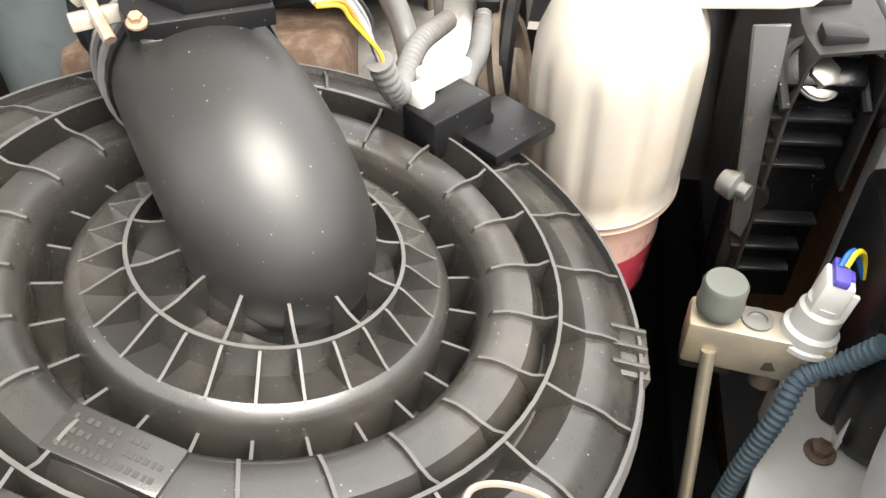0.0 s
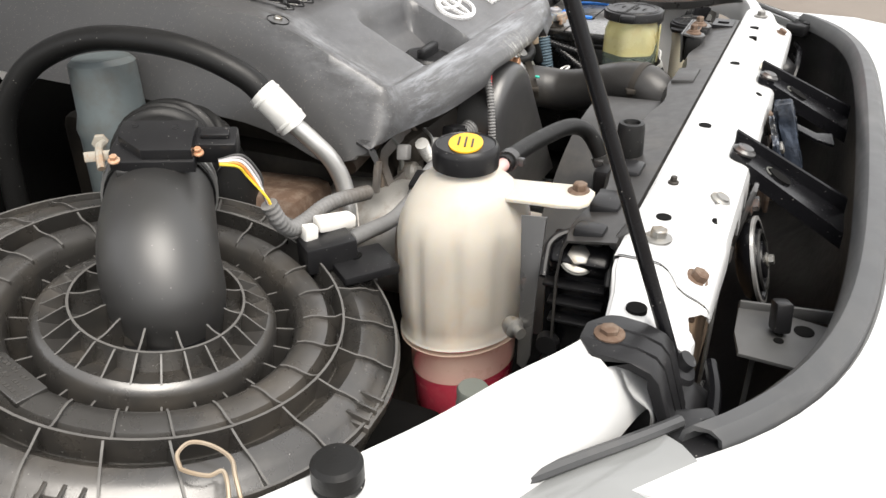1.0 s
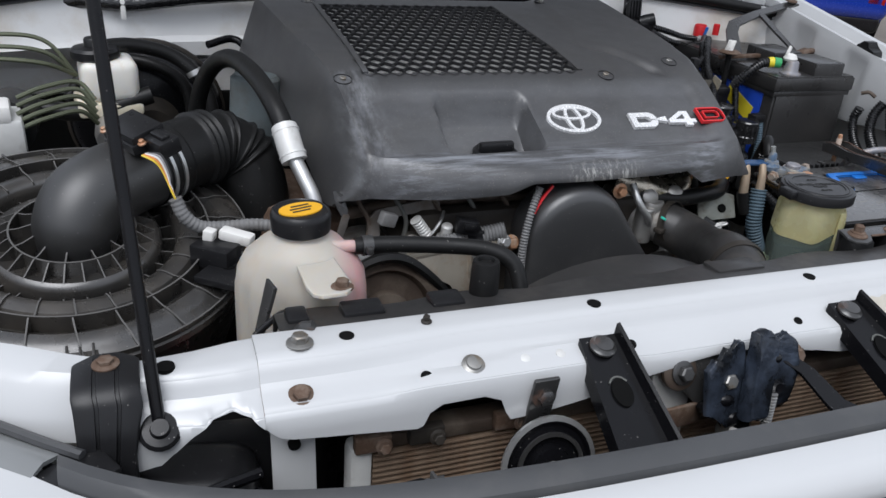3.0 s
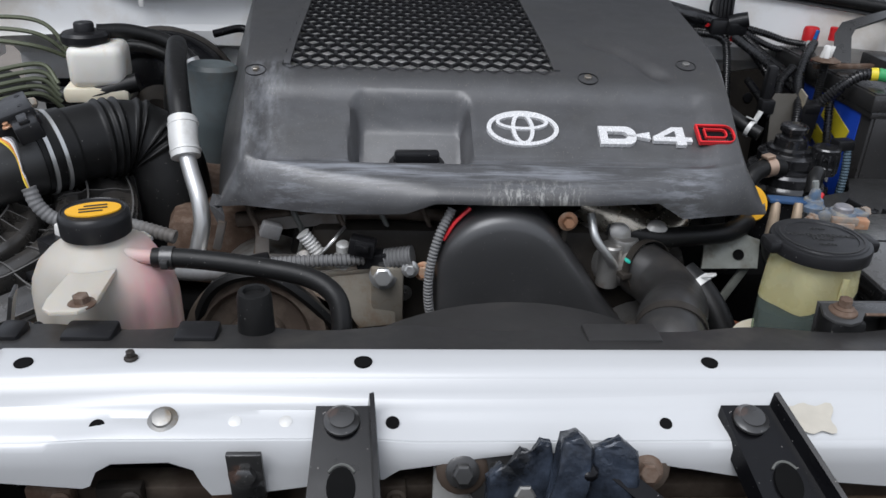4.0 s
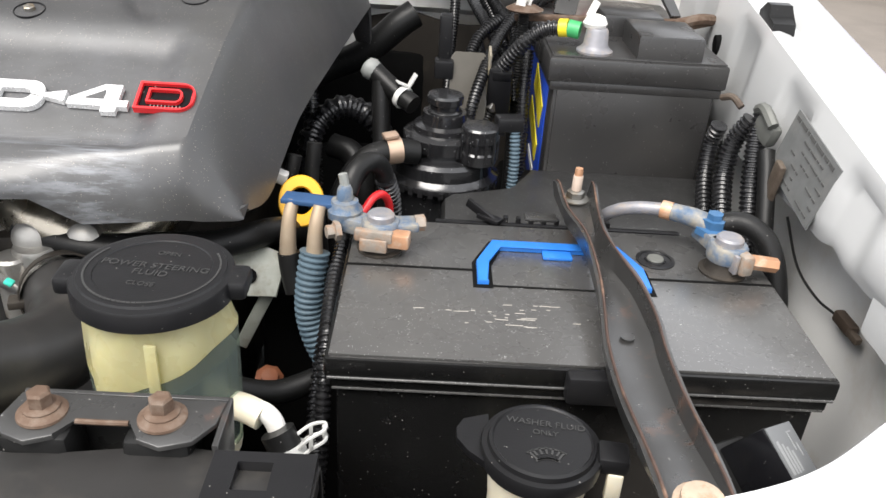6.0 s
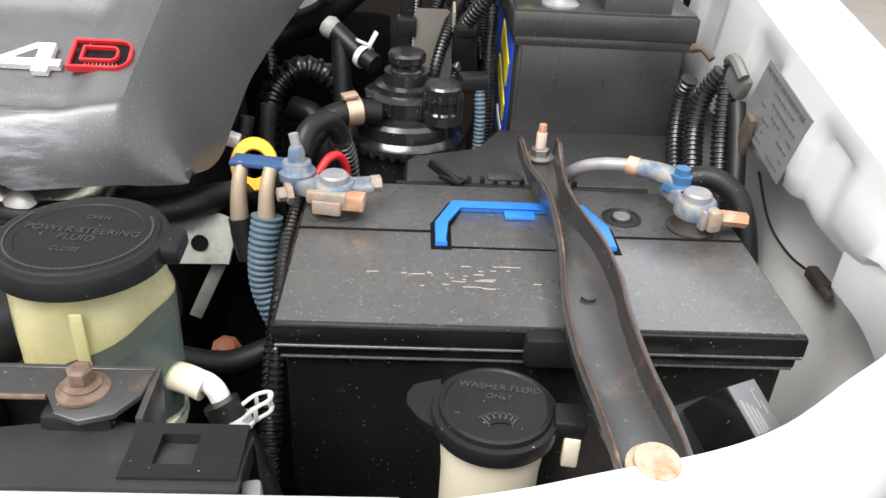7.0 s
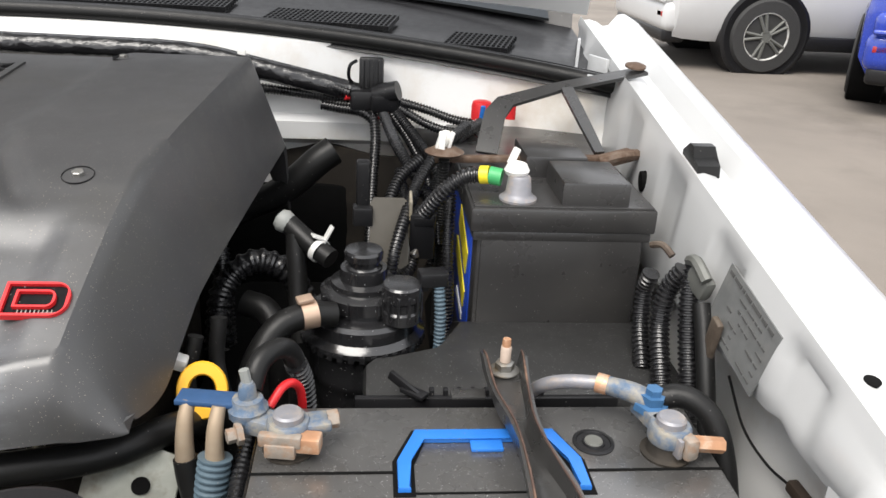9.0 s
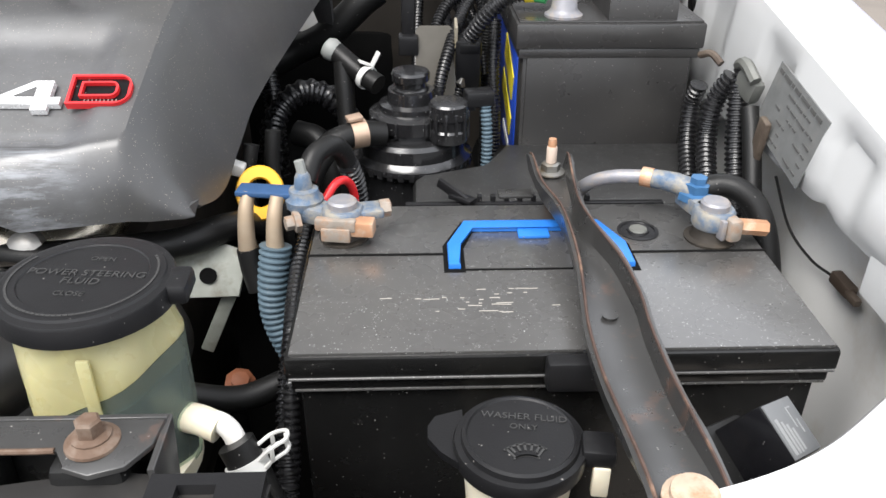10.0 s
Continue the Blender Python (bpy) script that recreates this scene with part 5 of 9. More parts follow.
ho = [(-0.061, 0.0), (-0.061, 0.028), (-0.048, 0.0605), (0.048, 0.0605), (0.061, 0.028), (0.061, 0.0)]
hi_ = [(-0.053, 0.0), (-0.053, 0.027), (-0.043, 0.050), (0.043, 0.050), (0.053, 0.027), (0.053, 0.0)]
bm = prism(bm_(), ho + hi_[::-1], (0.640, 0.273, 0.9568), (1, 0, 0), (0, 1, 0), 0.0045, 0.0012)
box(bm, (0.640, 0.318, 0.9585), (0.022, 0.012, 0.003), (0, 0, 0), 0.001)
part("handle", bm, BLUE, b1, "bright blue folding handle")
part("indicator", lathe(bm_(), (0.715, 0.322, 0.9565), (0, 0, 1), [(0.0145, 0), (0.0145, 0.0012), (0.012, 0.0016), (0.0115, 0.0008), (0.008, 0.0008), (0.0075, 0.0018), (0.001, 0.002)], 28), BLACK, lid1, "round charge indicator")
part("indicator_eye", lathe(bm_(), (0.715, 0.322, 0.9578), (0, 0, 1), [(0.0068, 0), (0.006, 0.0014)], 20), GALV, lid1, "grey window of the indicator")
# Thin pale beads take the place of highlights on the lid's edges.
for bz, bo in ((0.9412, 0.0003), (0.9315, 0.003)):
    part("edge_glint", tube(bm_(), [(0.486 + bo, 0.1826 + bo, bz), (0.64, 0.1826 + bo, bz), (0.795 - bo, 0.1826 + bo, bz)], 0.0009, 8, 3), BATT, lid1, "fine pale bead standing for the edge highlight")
part("hold_lip", box(bm_(), (0.672, 0.181, 0.9465), (0.046, 0.006, 0.024), bevel=0.0015), BATTSIDE, lid1, "square lip at the front edge")
# scuffs of dry dust on the lid
random.seed(4)
bm = bm_()
for k in range(26):
    x, y = random.gauss(0.595, 0.035), 0.222 + random.random() * 0.028
    box(bm, (x, y, 0.95716), (0.002 + 0.010 * random.random() ** 2, 0.0006, 0.0003), (0, 0, random.uniform(-4, 4)))
tagged(part("dust_streaks", bm, M("dry_dust", (0.34, 0.32, 0.29), 0.8), lid1, "pale dust streaks"), kind="stuff")

b2, lid2 = battery("battery", "old dark grey battery with blue and yellow label", 0.650, 0.822, 0.540, 0.84, 1.050, 0.22, BATT2)
bm = box(bm_(), (0.736, 0.5445, 0.955), (0.150, 0.003, 0.15), bevel=0.001)
part("end_panel", bm, BATT2, b2, "smooth end panel")
bm = box(bm_(), (0.6565, 0.665, 0.955), (0.0016, 0.19, 0.135), (0, 0, 0), 0.0005)
lab = part("side_label", bm, LABELB, b2, "blue printed side label")
bm = bm_()
box(bm, (0.6552, 0.625, 0.985), (0.0012, 0.075, 0.028), (20, 0, 0))
box(bm, (0.6552, 0.635, 0.945), (0.0012, 0.085, 0.022), (20, 0, 0))
part("label_mark", bm, LABELY, lab, "yellow marks on the label")
bm = bm_()
box(bm, (0.6552, 0.63, 0.91), (0.0012, 0.05, 0.008), (10, 0, 0))
part("label_mark", bm, WHITEP, lab, "white marks on the label")
for c in ((0.764, 0.582, 1.062), (0.745, 0.665, 1.062)):
    bm = bm_()
    prism(bm, [(-0.031, -0.036), (0.031, -0.036), (0.031, 0.036), (-0.031, 0.036)], (c[0], c[1], c[2] - 0.014), (1, 0, 0), (0, 1, 0), 0.024, 0.003)
    part("vent_cap", bm, BATT2, lid2, "square black vent cap")
post = part("terminal_post", lathe(bm_(), (0.695, 0.562, 1.049), (0, 0, 1), [(0.0175, 0), (0.0175, 0.003), (0.0145, 0.005), (0.012, 0.008), (0.0105, 0.022), (0.009, 0.024)], 24), LEAD, b2, "grey lead terminal post")
bm = bm_()
lathe(bm, (0.693, 0.568, 1.072), (0, 0, 1), [(0.010, 0), (0.012, 0.004), (0.009, 0.010), (0.004, 0.012)], 12)
box(bm, (0.690, 0.572, 1.088), (0.007, 0.004, 0.016), (0, 25, 20), 0.001)
part("terminal_tab", bm, WHITEP, post, "white corroded tab")

# ---- top shroud of the radiator ----
sh = thing("radiator_shroud", "black plastic radiator top shroud", "radiator shroud", (MID, 0.06, 0.5))
rows = []
for k in range(41):
    x = -0.262 + 0.762 * k / 40
    w = 0.068 + 0.004 * math.sin(k * 0.9)
    rows.append([(x, 0.025, 0.90), (x, 0.0235, 0.991), (x, 0.026, 0.9955), (x, 0.045, 0.9925), (x, w - 0.004, 0.989), (x, w, 0.980), (x, w + 0.003, 0.955), (x, w + 0.004, 0.80)])
bm = loft(bm_(), rows)
bmesh.ops.solidify(bm, geom=list(bm.faces), thickness=-0.002)
part("top_channel", bm, DUSTR, sh, "dusty black channel")
bm = box(bm_(), (0.195, 0.0525, 0.9905), (0.056, 0.026, 0.008), (-5, 0, 0), 0.002)
part("clip_pad", bm, DUSTR, sh, "flat clip pad")
for x, w in ((-0.245, 0.018), (-0.190, 0.036), (-0.115, 0.03)):
    bm = box(bm_(), (x, 0.050, 0.990), (w, 0.024, 0.014), (0, 0, 0), 0.003)
    part("clip_tower", bm, BLACK, sh, "moulded clip tower")
part("end_clamp", frame_prism(bm_(), [(-0.022, -0.015), (0.022, -0.015), (0.022, 0.014), (-0.022, 0.014)], [(-0.011, -0.008), (0.004, -0.008), (0.004, 0.008), (-0.011, 0.008)], (0.477, 0.046, 0.976), (1, 0, 0), (0, 1, 0), 0.020), BLACK, sh, "black end clamp with a window")
part("window_plug", box(bm_(), (0.4735, 0.044, 0.982), (0.007, 0.010, 0.012), (0, 0, 5), 0.001), GREYC, sh, "pale grey plug in the window")
part("end_bolt", box(bm_(), (0.503, 0.036, 0.978), (0.008, 0.012, 0.014), (0, 0, 10), 0.002), GREYC, sh, "pale grey end tab")
# fan ring behind the shroud
bm = bm_()
rows = []
for k in range(33):
    a = radians(20 + 140 * k / 32)
    cx, cz, R = 0.13, 0.70, 0.262
    p = lambda r, y: (cx + r * math.cos(a), y, cz + r * math.sin(a))
    rows.append([p(R - 0.03, 0.074), p(R, 0.076), p(R + 0.002, 0.082), p(R, 0.15), p(R - 0.008, 0.152), p(R - 0.012, 0.145)])
bm = loft(bm, rows)
bmesh.ops.solidify(bm, geom=list(bm.faces), thickness=0.003)
part("fan_ring", bm, DUSTR, sh, "dusty black fan shroud arc")
hub = part("fan_hub", lathe(bm_(), (0.13, 0.09, 0.70), (0, 1, 0), [(0.05, 0), (0.06, 0.02), (0.06, 0.06)], 24), BLACK, sh, "black fan hub")
for k in range(9):
    a = 2 * math.pi * k / 9
    part("fan_blade", box(bm_(), (0.13 + 0.11 * math.cos(a), 0.12, 0.70 + 0.11 * math.sin(a)), (0.17, 0.006, 0.06), (25, -math.degrees(a), 0), 0.002), BLACK, hub)
# rubber post and small bits on the shroud
solo("rubber_post", lathe(bm_(), (-0.075, 0.060, 0.984), (0, 0, 1), [(0.013, 0), (0.0135, 0.004), (0.0125, 0.034), (0.0115, 0.038), (0.008, 0.0385), (0.007, 0.035)], 24), RUBBER, "black rubber post on the radiator shroud", "rubber post")

# bracket with two rusty bolts that holds the steering fluid tank
pb = thing("tank_bracket", "black steel bracket with two rusty bolts", "bracket", (0.40, 0.07, 0.98))
lobes = [(-0.046, -0.004), (-0.041, -0.013), (-0.030, -0.017), (-0.019, -0.013), (-0.014, -0.004), (0.012, -0.004), (0.016, -0.013), (0.027, -0.017), (0.040, -0.013), (0.048, -0.002), (0.050, 0.012), (-0.042, 0.012)]
part("plate", prism(bm_(), lobes, (0.4045, 0.0745, 0.9975), (1, 0, 0), (0, 1, 0.10), 0.0026, 0.0008), BRACK, pb, "chipped black steel plate with rounded lobes")
part("back_flange", prism(bm_(), [(-0.042, -0.040), (0.050, -0.040), (0.050, 0.0), (-0.042, 0.0)], (0.4045, 0.0895, 1.0005), (1, 0, 0), (0, 0.1, 1), 0.0026, 0.0006), BRACK, pb, "flange folded down behind")
part("worn_edge", tube(bm_(), [(0.392, 0.0700, 0.9995), (0.404, 0.0698, 0.9995), (0.415, 0.0700, 0.9995)], 0.0013, 8, 3), RUST, pb, "rusty worn edge")
part("side_cheek", prism(bm_(), [(0.0, 0.0), (0.030, 0.002), (0.022, -0.045), (0.004, -0.045)], (0.4535, 0.0600, 0.998), (0, 1, 0), (0, 0, 1), 0.0026, 0.0006), BRACK, pb, "black side cheek")
for x in (0.376, 0.4285):
    bm = box(bm_(), (x, 0.0715, 0.980), (0.030, 0.022, 0.034), (0, 0, 0), 0.004)
    part("rubber_block", bm, RUBBER, pb, "black mounting block")
    part("block_foot", box(bm_(), (x, 0.0605, 0.9660), (0.032, 0.010, 0.008), (0, 0, 0), 0.003), GREYC, pb, "pale worn foot")
    part("bolt", lathe(hexbolt(bm_(), (x, 0.0745, 1.0025), (0, 0, 1), 0.0054, 0.0080, 0.0070), (x, 0.0745, 0.9995), (0, 0, 1), [(0.0110, 0), (0.0108, 0.0013), (0.0080, 0.0034)], 24), RUST, pb, "rusty flange bolt")

# ---- condenser and front of the rail ----
cond = thing("condenser", "brown dusty finned condenser behind the grille", "condenser", (MID, -0.03, 0.45))
bm = box(bm_(), (MID, -0.014, 0.66), (0.66, 0.010, 0.46))
part("core", bm, FIN, cond, "dusty brown fins")
TUBE = M("pale_condenser_tube", (0.33, 0.24, 0.17), 0.5, metal=0.4, var=0.3, vscale=90, stain=(0.20, 0.11, 0.06), stain_scale=40, stain_amt=0.4)
first = None
for k in range(46):
    if first is None:
        first = part("tube", box(bm_(), (MID, -0.022, 0.900), (0.655, 0.010, 0.0014)), TUBE, cond)
        continue
    ob = new("tube", first.data)
    ob.parent = cond
    ob.location = (0, 0, -0.0056 * k)
bm = bm_()
for k in range(218):
    for z in (0.8972, 0.8916, 0.8860, 0.8804, 0.8748):
        box(bm, (MID - 0.325 + k * 0.003, -0.020, z), (0.0007, 0.006, 0.0044))
tagged(part("fin_pack", bm, FIN, cond, "fine upright fins"), kind="stuff")
for x in (MID - 0.338, MID + 0.338):
    bm = box(bm_(), (x, -0.018, 0.68), (0.020, 0.024, 0.46), bevel=0.006)
    part("header_tank", bm, SILVER, cond, "grey side tank")
bm = bm_()
box(bm, (MID, -0.016, 0.912), (0.66, 0.022, 0.014), bevel=0.003)
part("top_bar", bm, BROWNM, cond, "grimy brown top bar")
for x, m in ((-0.20, RUST), (-0.155, DARK), (-0.08, RUST), (0.02, BROWNM)):
    bm = bm_()
    box(bm, (x, -0.030, 0.918), (0.030, 0.010, 0.016), bevel=0.002)
    hexbolt(bm, (x + 0.008, -0.036, 0.917), (0, -1, 0.2), 0.005, 0.007, 0.005)
    part("clip", bm, m, cond, "rusty clip")

# bonnet latch
la = thing("bonnet_latch", "greasy dark blue steel bonnet latch", "latch", (0.13, -0.05, 0.92))
GREASE = M("greased_blue_steel", (0.052, 0.066, 0.094), 0.24, metal=0.35, var=0.5, vscale=40, bump=0.45, bscale=260, stain=(0.008, 0.009, 0.011), stain_scale=30, stain_amt=0.95)
UPL = (0, 0.33, 0.94)


def rough_up(bm, amount, scale=90.0):
    """Caked, uneven surface."""
    bmesh.ops.triangulate(bm, faces=bm.faces[:])
    bmesh.ops.subdivide_edges(bm, edges=bm.edges[:], cuts=4, use_grid_fill=True)
    for v in bm.verts:
        v.co += noise.noise_vector(v.co * scale) * amount + noise.noise_vector(v.co * scale * 3.3) * amount * 0.6
    return bm



part("back_plate", prism(bm_(), [(-0.060, -0.004), (-0.058, 0.012), (-0.044, 0.018), (0.05, 0.020), (0.062, 0.012), (0.060, -0.006), (0.03, -0.040), (-0.02, -0.040), (-0.045, -0.022)], (0.130, -0.046, 0.944), (1, 0, 0), UPL, 0.005, 0.002), BRACK, la, "dark mounting plate")
part("left_cheek", rough_up(prism(bm_(), [(1.06 * gx, 1.10 * gz) for gx, gz in [(-0.040, -0.030), (-0.038, 0.006), (-0.030, 0.014), (-0.026, 0.011), (-0.018, 0.022), (-0.012, 0.018), (-0.006, 0.026), (0.000, 0.024), (0.004, -0.012), (-0.002, -0.036), (-0.018, -0.044), (-0.026, -0.034)]], (0.124, -0.060, 0.954), (1, 0.1, 0), UPL, 0.006, 0.002), 0.0013), GREASE, la, "greasy blue cheek plate")
part("hook", rough_up(prism(bm_(), [(1.06 * gx, 1.10 * gz) for gx, gz in [(-0.014, -0.036), (0.006, -0.034), (0.016, 0.006), (0.018, 0.026), (0.010, 0.034), (0.000, 0.032), (-0.004, 0.010)]], (0.128, -0.068, 0.957), (1, 0, 0), UPL, 0.016, 0.003), 0.0014), GREASE, la, "upright latch hook")
part("pawl", rough_up(prism(bm_(), [(1.06 * gx, 1.10 * gz) for gx, gz in [(-0.010, -0.034), (0.014, -0.030), (0.026, -0.004), (0.024, 0.020), (0.012, 0.030), (-0.004, 0.022)]], (0.154, -0.062, 0.954), (1, -0.1, 0), UPL, 0.008, 0.003), 0.0014), GREASE, la, "greasy blue pawl")
part("pawl_link", rough_up(prism(bm_(), [(1.06 * gx, 1.10 * gz) for gx, gz in [(-0.020, -0.006), (0.022, 0.004), (0.024, 0.012), (-0.018, 0.006)]], (0.145, -0.073, 0.931), (1, 0, 0), UPL, 0.006, 0.002), 0.0022), GREASE, la)
part("pivot", lathe(bm_(), (0.137, -0.070, 0.923), (0, -0.95, 0.3), [(0.013, 0), (0.013, 0.012), (0.010, 0.015), (0.003, 0.016)], 20), GREASE, la, "round greasy pivot pin")
part("striker_boss", lathe(bm_(), (0.126, -0.070, 0.893), (0, -0.9, 0.4), [(0.012, -0.01), (0.014, 0.004), (0.014, 0.010), (0.009, 0.013), (0.007, 0.009)], 20), STEEL, la, "hollow steel boss")
for k, (gx, gy, gz, gr) in enumerate(((0.104, -0.072, 0.934, 0.009), (0.114, -0.075, 0.916, 0.012), (0.152, -0.074, 0.940, 0.011), (0.164, -0.070, 0.924, 0.013), (0.126, -0.074, 0.907, 0.011), (0.092, -0.068, 0.924, 0.008), (0.144, -0.074, 0.972, 0.007))):
    part("grease_lump", lathe(bm_(), (gx, gy, gz), (0.3 * math.sin(k), -1, 0.4), [(gr * 1.2, -0.004), (gr, 0.002), (gr * 0.6, 0.005 + 0.001 * (k % 3)), (0.001, 0.006)], 9, 0.7), GLOSSB, la, "black lump of grease")
for gx in (0.070, 0.190):
    part("ear", lathe(bm_(), (gx, -0.046, 0.952), (0, -0.93, 0.37), [(0.017, -0.002), (0.017, 0.003), (0.014, 0.005)], 18), BROWNM, la, "rusted round ear")
bm = loft(bm_(), [[(0.162, -0.066, 0.960), (0.178, -0.064, 0.961)], [(0.178, -0.075, 0.950), (0.194, -0.073, 0.951)], [(0.186, -0.105, 0.935), (0.206, -0.103, 0.936)], [(0.190, -0.125, 0.930), (0.222, -0.121, 0.932)]])
bmesh.ops.solidify(bm, geom=list(bm.faces), thickness=0.003)
part("release_lever", bm, GLOSSB, la, "grey steel release lever")
bm = tube(bm_(), [(0.146, -0.082, 0.940), (0.146, -0.083, 0.93), (0.146, -0.084, 0.905)], 0.0045, 10, 10, 0.0015, 0.003)
part("spring", bm, PIPE, la, "small coil spring")
for at, m in (((0.070, -0.052, 0.954), BRACK), ((0.190, -0.052, 0.954), RUST), ((0.108, -0.064, 0.948), STEEL)):
    part("bolt", hexbolt(bm_(), at, (0, -0.9, 0.4), 0.007, 0.011, 0.007), m, la, "weathered bolt")
part("rusty_plate", box(bm_(), (0.062, -0.062, 0.915), (0.07, 0.004, 0.022), (0, 6, 10), 0.001), RUST, la, "rust-brown lower plate")
part("rusty_plate", box(bm_(), (0.17, -0.055, 0.918), (0.05, 0.004, 0.03), (0, 0, 0), 0.001), RUST, la, "rust-brown lower plate")

# grille support arms
def arm(x, sx):
    th = thing("support_bracket", "long black pressed steel bracket holding the grille", "bracket", (x, -0.08, 0.95), "grille arms")
    rows = []
    for k in range(15):
        f = k / 14
        y = -0.028 - 0.112 * f
        z = 0.9880 - 0.062 * f
        w0, w1 = 0.017 + 0.008 * f, 0.016 + 0.007 * f
        c = x + sx * 0.034 * f
        rows.append([(c - w0 - 0.001, y, z - 0.016), (c - w0, y, z), (c + w1, y, z), (c + w1 + 0.001, y, z + 0.010 + 0.004 * f), (c + w1 + 0.004, y, z + 0.011 + 0.004 * f), (c + w1 + 0.006, y, z - 0.014)])
    bm = loft(bm_(), rows)
    bmesh.ops.solidify(bm, geom=list(bm.faces), thickness=-0.002)
    part("arm_plate", bm, GLOSSB, th, "glossy black plate with raised flange")
    part("bolt", lathe(bm_(), (x, -0.038, 0.9835), (0, -0.3, 1), [(0.0115, 0), (0.0115, 0.002), (0.0085, 0.004), (0.0080, 0.0055), (0.004, 0.006)], 20), BRACK, th, "round black bolt head")
    bm = prism(bm_(), ring_poly(0.0088, 0.0125, 20), (x + sx * 0.014, -0.074, 0.9615), (1, 0, 0), (0, -1, -0.554), -0.0030)
    part("slot", bm, VOID, th, "square slot")
    part("slot_rim", tube(bm_(), [(x + sx * 0.014 - 0.008, -0.0665, 0.9675), (x + sx * 0.014 - 0.0045, -0.0632, 0.9690), (x + sx * 0.014, -0.0620, 0.9697), (x + sx * 0.014 + 0.0045, -0.0632, 0.9690), (x + sx * 0.014 + 0.008, -0.0665, 0.9675)], 0.0009, 6, 3), GALV, th, "thin pale edge along the slot's top")
    return th


arm(-0.007, 0.08)
arm(0.259, 1)

# horn
hn = thing("horn", "round black horn with bright rim", "horn", (-0.062, -0.09, 0.86))
HA = (0, -0.95, 0.3)
part("body", lathe(bm_(), (-0.062, -0.055, 0.893), HA, [(0.020, 0), (0.036, 0.006), (0.040, 0.012), (0.0415, 0.016), (0.0415, 0.019), (0.037, 0.020), (0.0355, 0.017), (0.031, 0.017), (0.0295, 0.022), (0.0275, 0.0225), (0.026, 0.019), (0.019, 0.019), (0.017, 0.024), (0.008, 0.0255)], 40), GLOSSB, hn, "black pressed body with rings")
part("rim", lathe(bm_(), (-0.062, -0.0705, 0.898), HA, [(0.0405, 0), (0.0428, 0.001), (0.0428, 0.004), (0.0385, 0.0045)], 36, cap=False), PIPE, hn, "bright crimped rim")
part("inner_ring", lathe(bm_(), (-0.062, -0.0755, 0.8995), HA, [(0.0300, 0), (0.0300, 0.0022), (0.0265, 0.0022), (0.0265, 0)], 36, cap=False), BRACK, hn, "worn black inner ring")
part("centre_bolt", hexbolt(bm_(), (-0.062, -0.079, 0.9006), HA, 0.005, 0.007, 0.005), STEEL, hn)
bm = box(bm_(), (-0.066, -0.052, 0.945), (0.022, 0.004, 0.06), (10, 0, 0), 0.001)
part("hanger", bm, BRACK, hn, "blackened hanger strap")
part("bolt", hexbolt(bm_(), (-0.066, -0.055, 0.957), (0, -1, 0.2), 0.007, 0.011, 0.006), BRACK, hn)

# black lamp housing backs seen below the rail
for s, x in ((-1, -0.345), (1, 0.605)):
    lh = thing("lamp_housing", "glossy black plastic lamp housing below the rail", "lamp housing", (x, -0.03, 0.80))
    part("shell", box(bm_(), (x, -0.022, 0.86), (0.11, 0.07, 0.13), (0, 0, s * 18), 0.02, 3), BLACK, lh, "black moulded shell")
    part("back_cover", box(bm_(), (x - s * 0.030, 0.008, 0.85), (0.10, 0.030, 0.15), (0, 0, s * 6), 0.008, 2), BLACK, lh, "black moulded back cover")
    for k in range(3):
        e = 0.014 * k
        part("rib", tube(bm_(), [(x - 0.055, -0.062, 0.885 - e * 1.6), (x - 0.02, -0.066, 0.915 - e * 1.4), (x + 0.02, -0.064, 0.928 - e * 1.3), (x + 0.055, -0.056, 0.930 - e * 1.3)], 0.0045, 8, 6), GLOSSB, lh, "curved moulded rib")

# bonnet stay with its bracket and clip
stay = thing("bonnet_stay", "black steel bonnet stay rod standing in its socket", "bonnet stay", (-0.356, -0.036, 0.97))
S0, SD = V(-0.356, -0.036, 0.972), V(-0.054, 0.342, 0.938)
part("rod", tube(bm_(), [S0 - SD * 0.012, S0 + SD * 0.3, S0 + SD * 0.6, S0 + SD * 1.12], 0.0046, 12, 4), GLOSSB, stay, "black rod")
bm = lathe(bm_(), S0 - SD * 0.006, (0, -0.6, 0.8), [(0.013, 0), (0.0145, 0.002), (0.012, 0.005), (0.007, 0.006), (0.006, 0.012)], 20)
part("socket", bm, BLACK, stay, "black plastic socket")
# wiring bracket beside it
sb = thing("stay_bracket", "black ribbed plastic bracket with rusty bolt", "bracket", (-0.39, -0.02, 0.92))
bm = bm_()
rows = []
for f, rib in ((0.0, 0.002), (0.04, 0.0), (0.30, 0.0), (0.31, 0.003), (0.36, 0.003), (0.37, 0.0), (0.63, 0.0), (0.64, 0.003), (0.69, 0.003), (0.70, 0.0), (0.96, 0.0), (1.0, 0.002)):
    e = 0.012 * (2 * abs(f - 0.5)) ** 3
    x0, x1 = -0.410 + 0.044 * f, -0.408 + 0.036 * f
    pr = [(x0, 0.017 - e, 0.994), (x0, 0.016 - e, 1.0015), (x0, 0.010 - e, 1.0025), (x0, -0.018, 1.0022 - rib * 0.4), (x0, -0.030, 0.9985 - rib * 0.6), (x0 + 0.001, -0.036 + rib * 0.5, 0.991), (x1, -0.049 + rib, 0.955), (x1, -0.055 + rib, 0.915)]
    rows.append(pr + [(x, y + 0.006 * (1 if k > 4 else 0.2), z - (0.005 if k < 6 else 0)) for k, (x, y, z) in enumerate(pr)][::-1])
bm = loft(bm, rows, closed=True, cap=True)
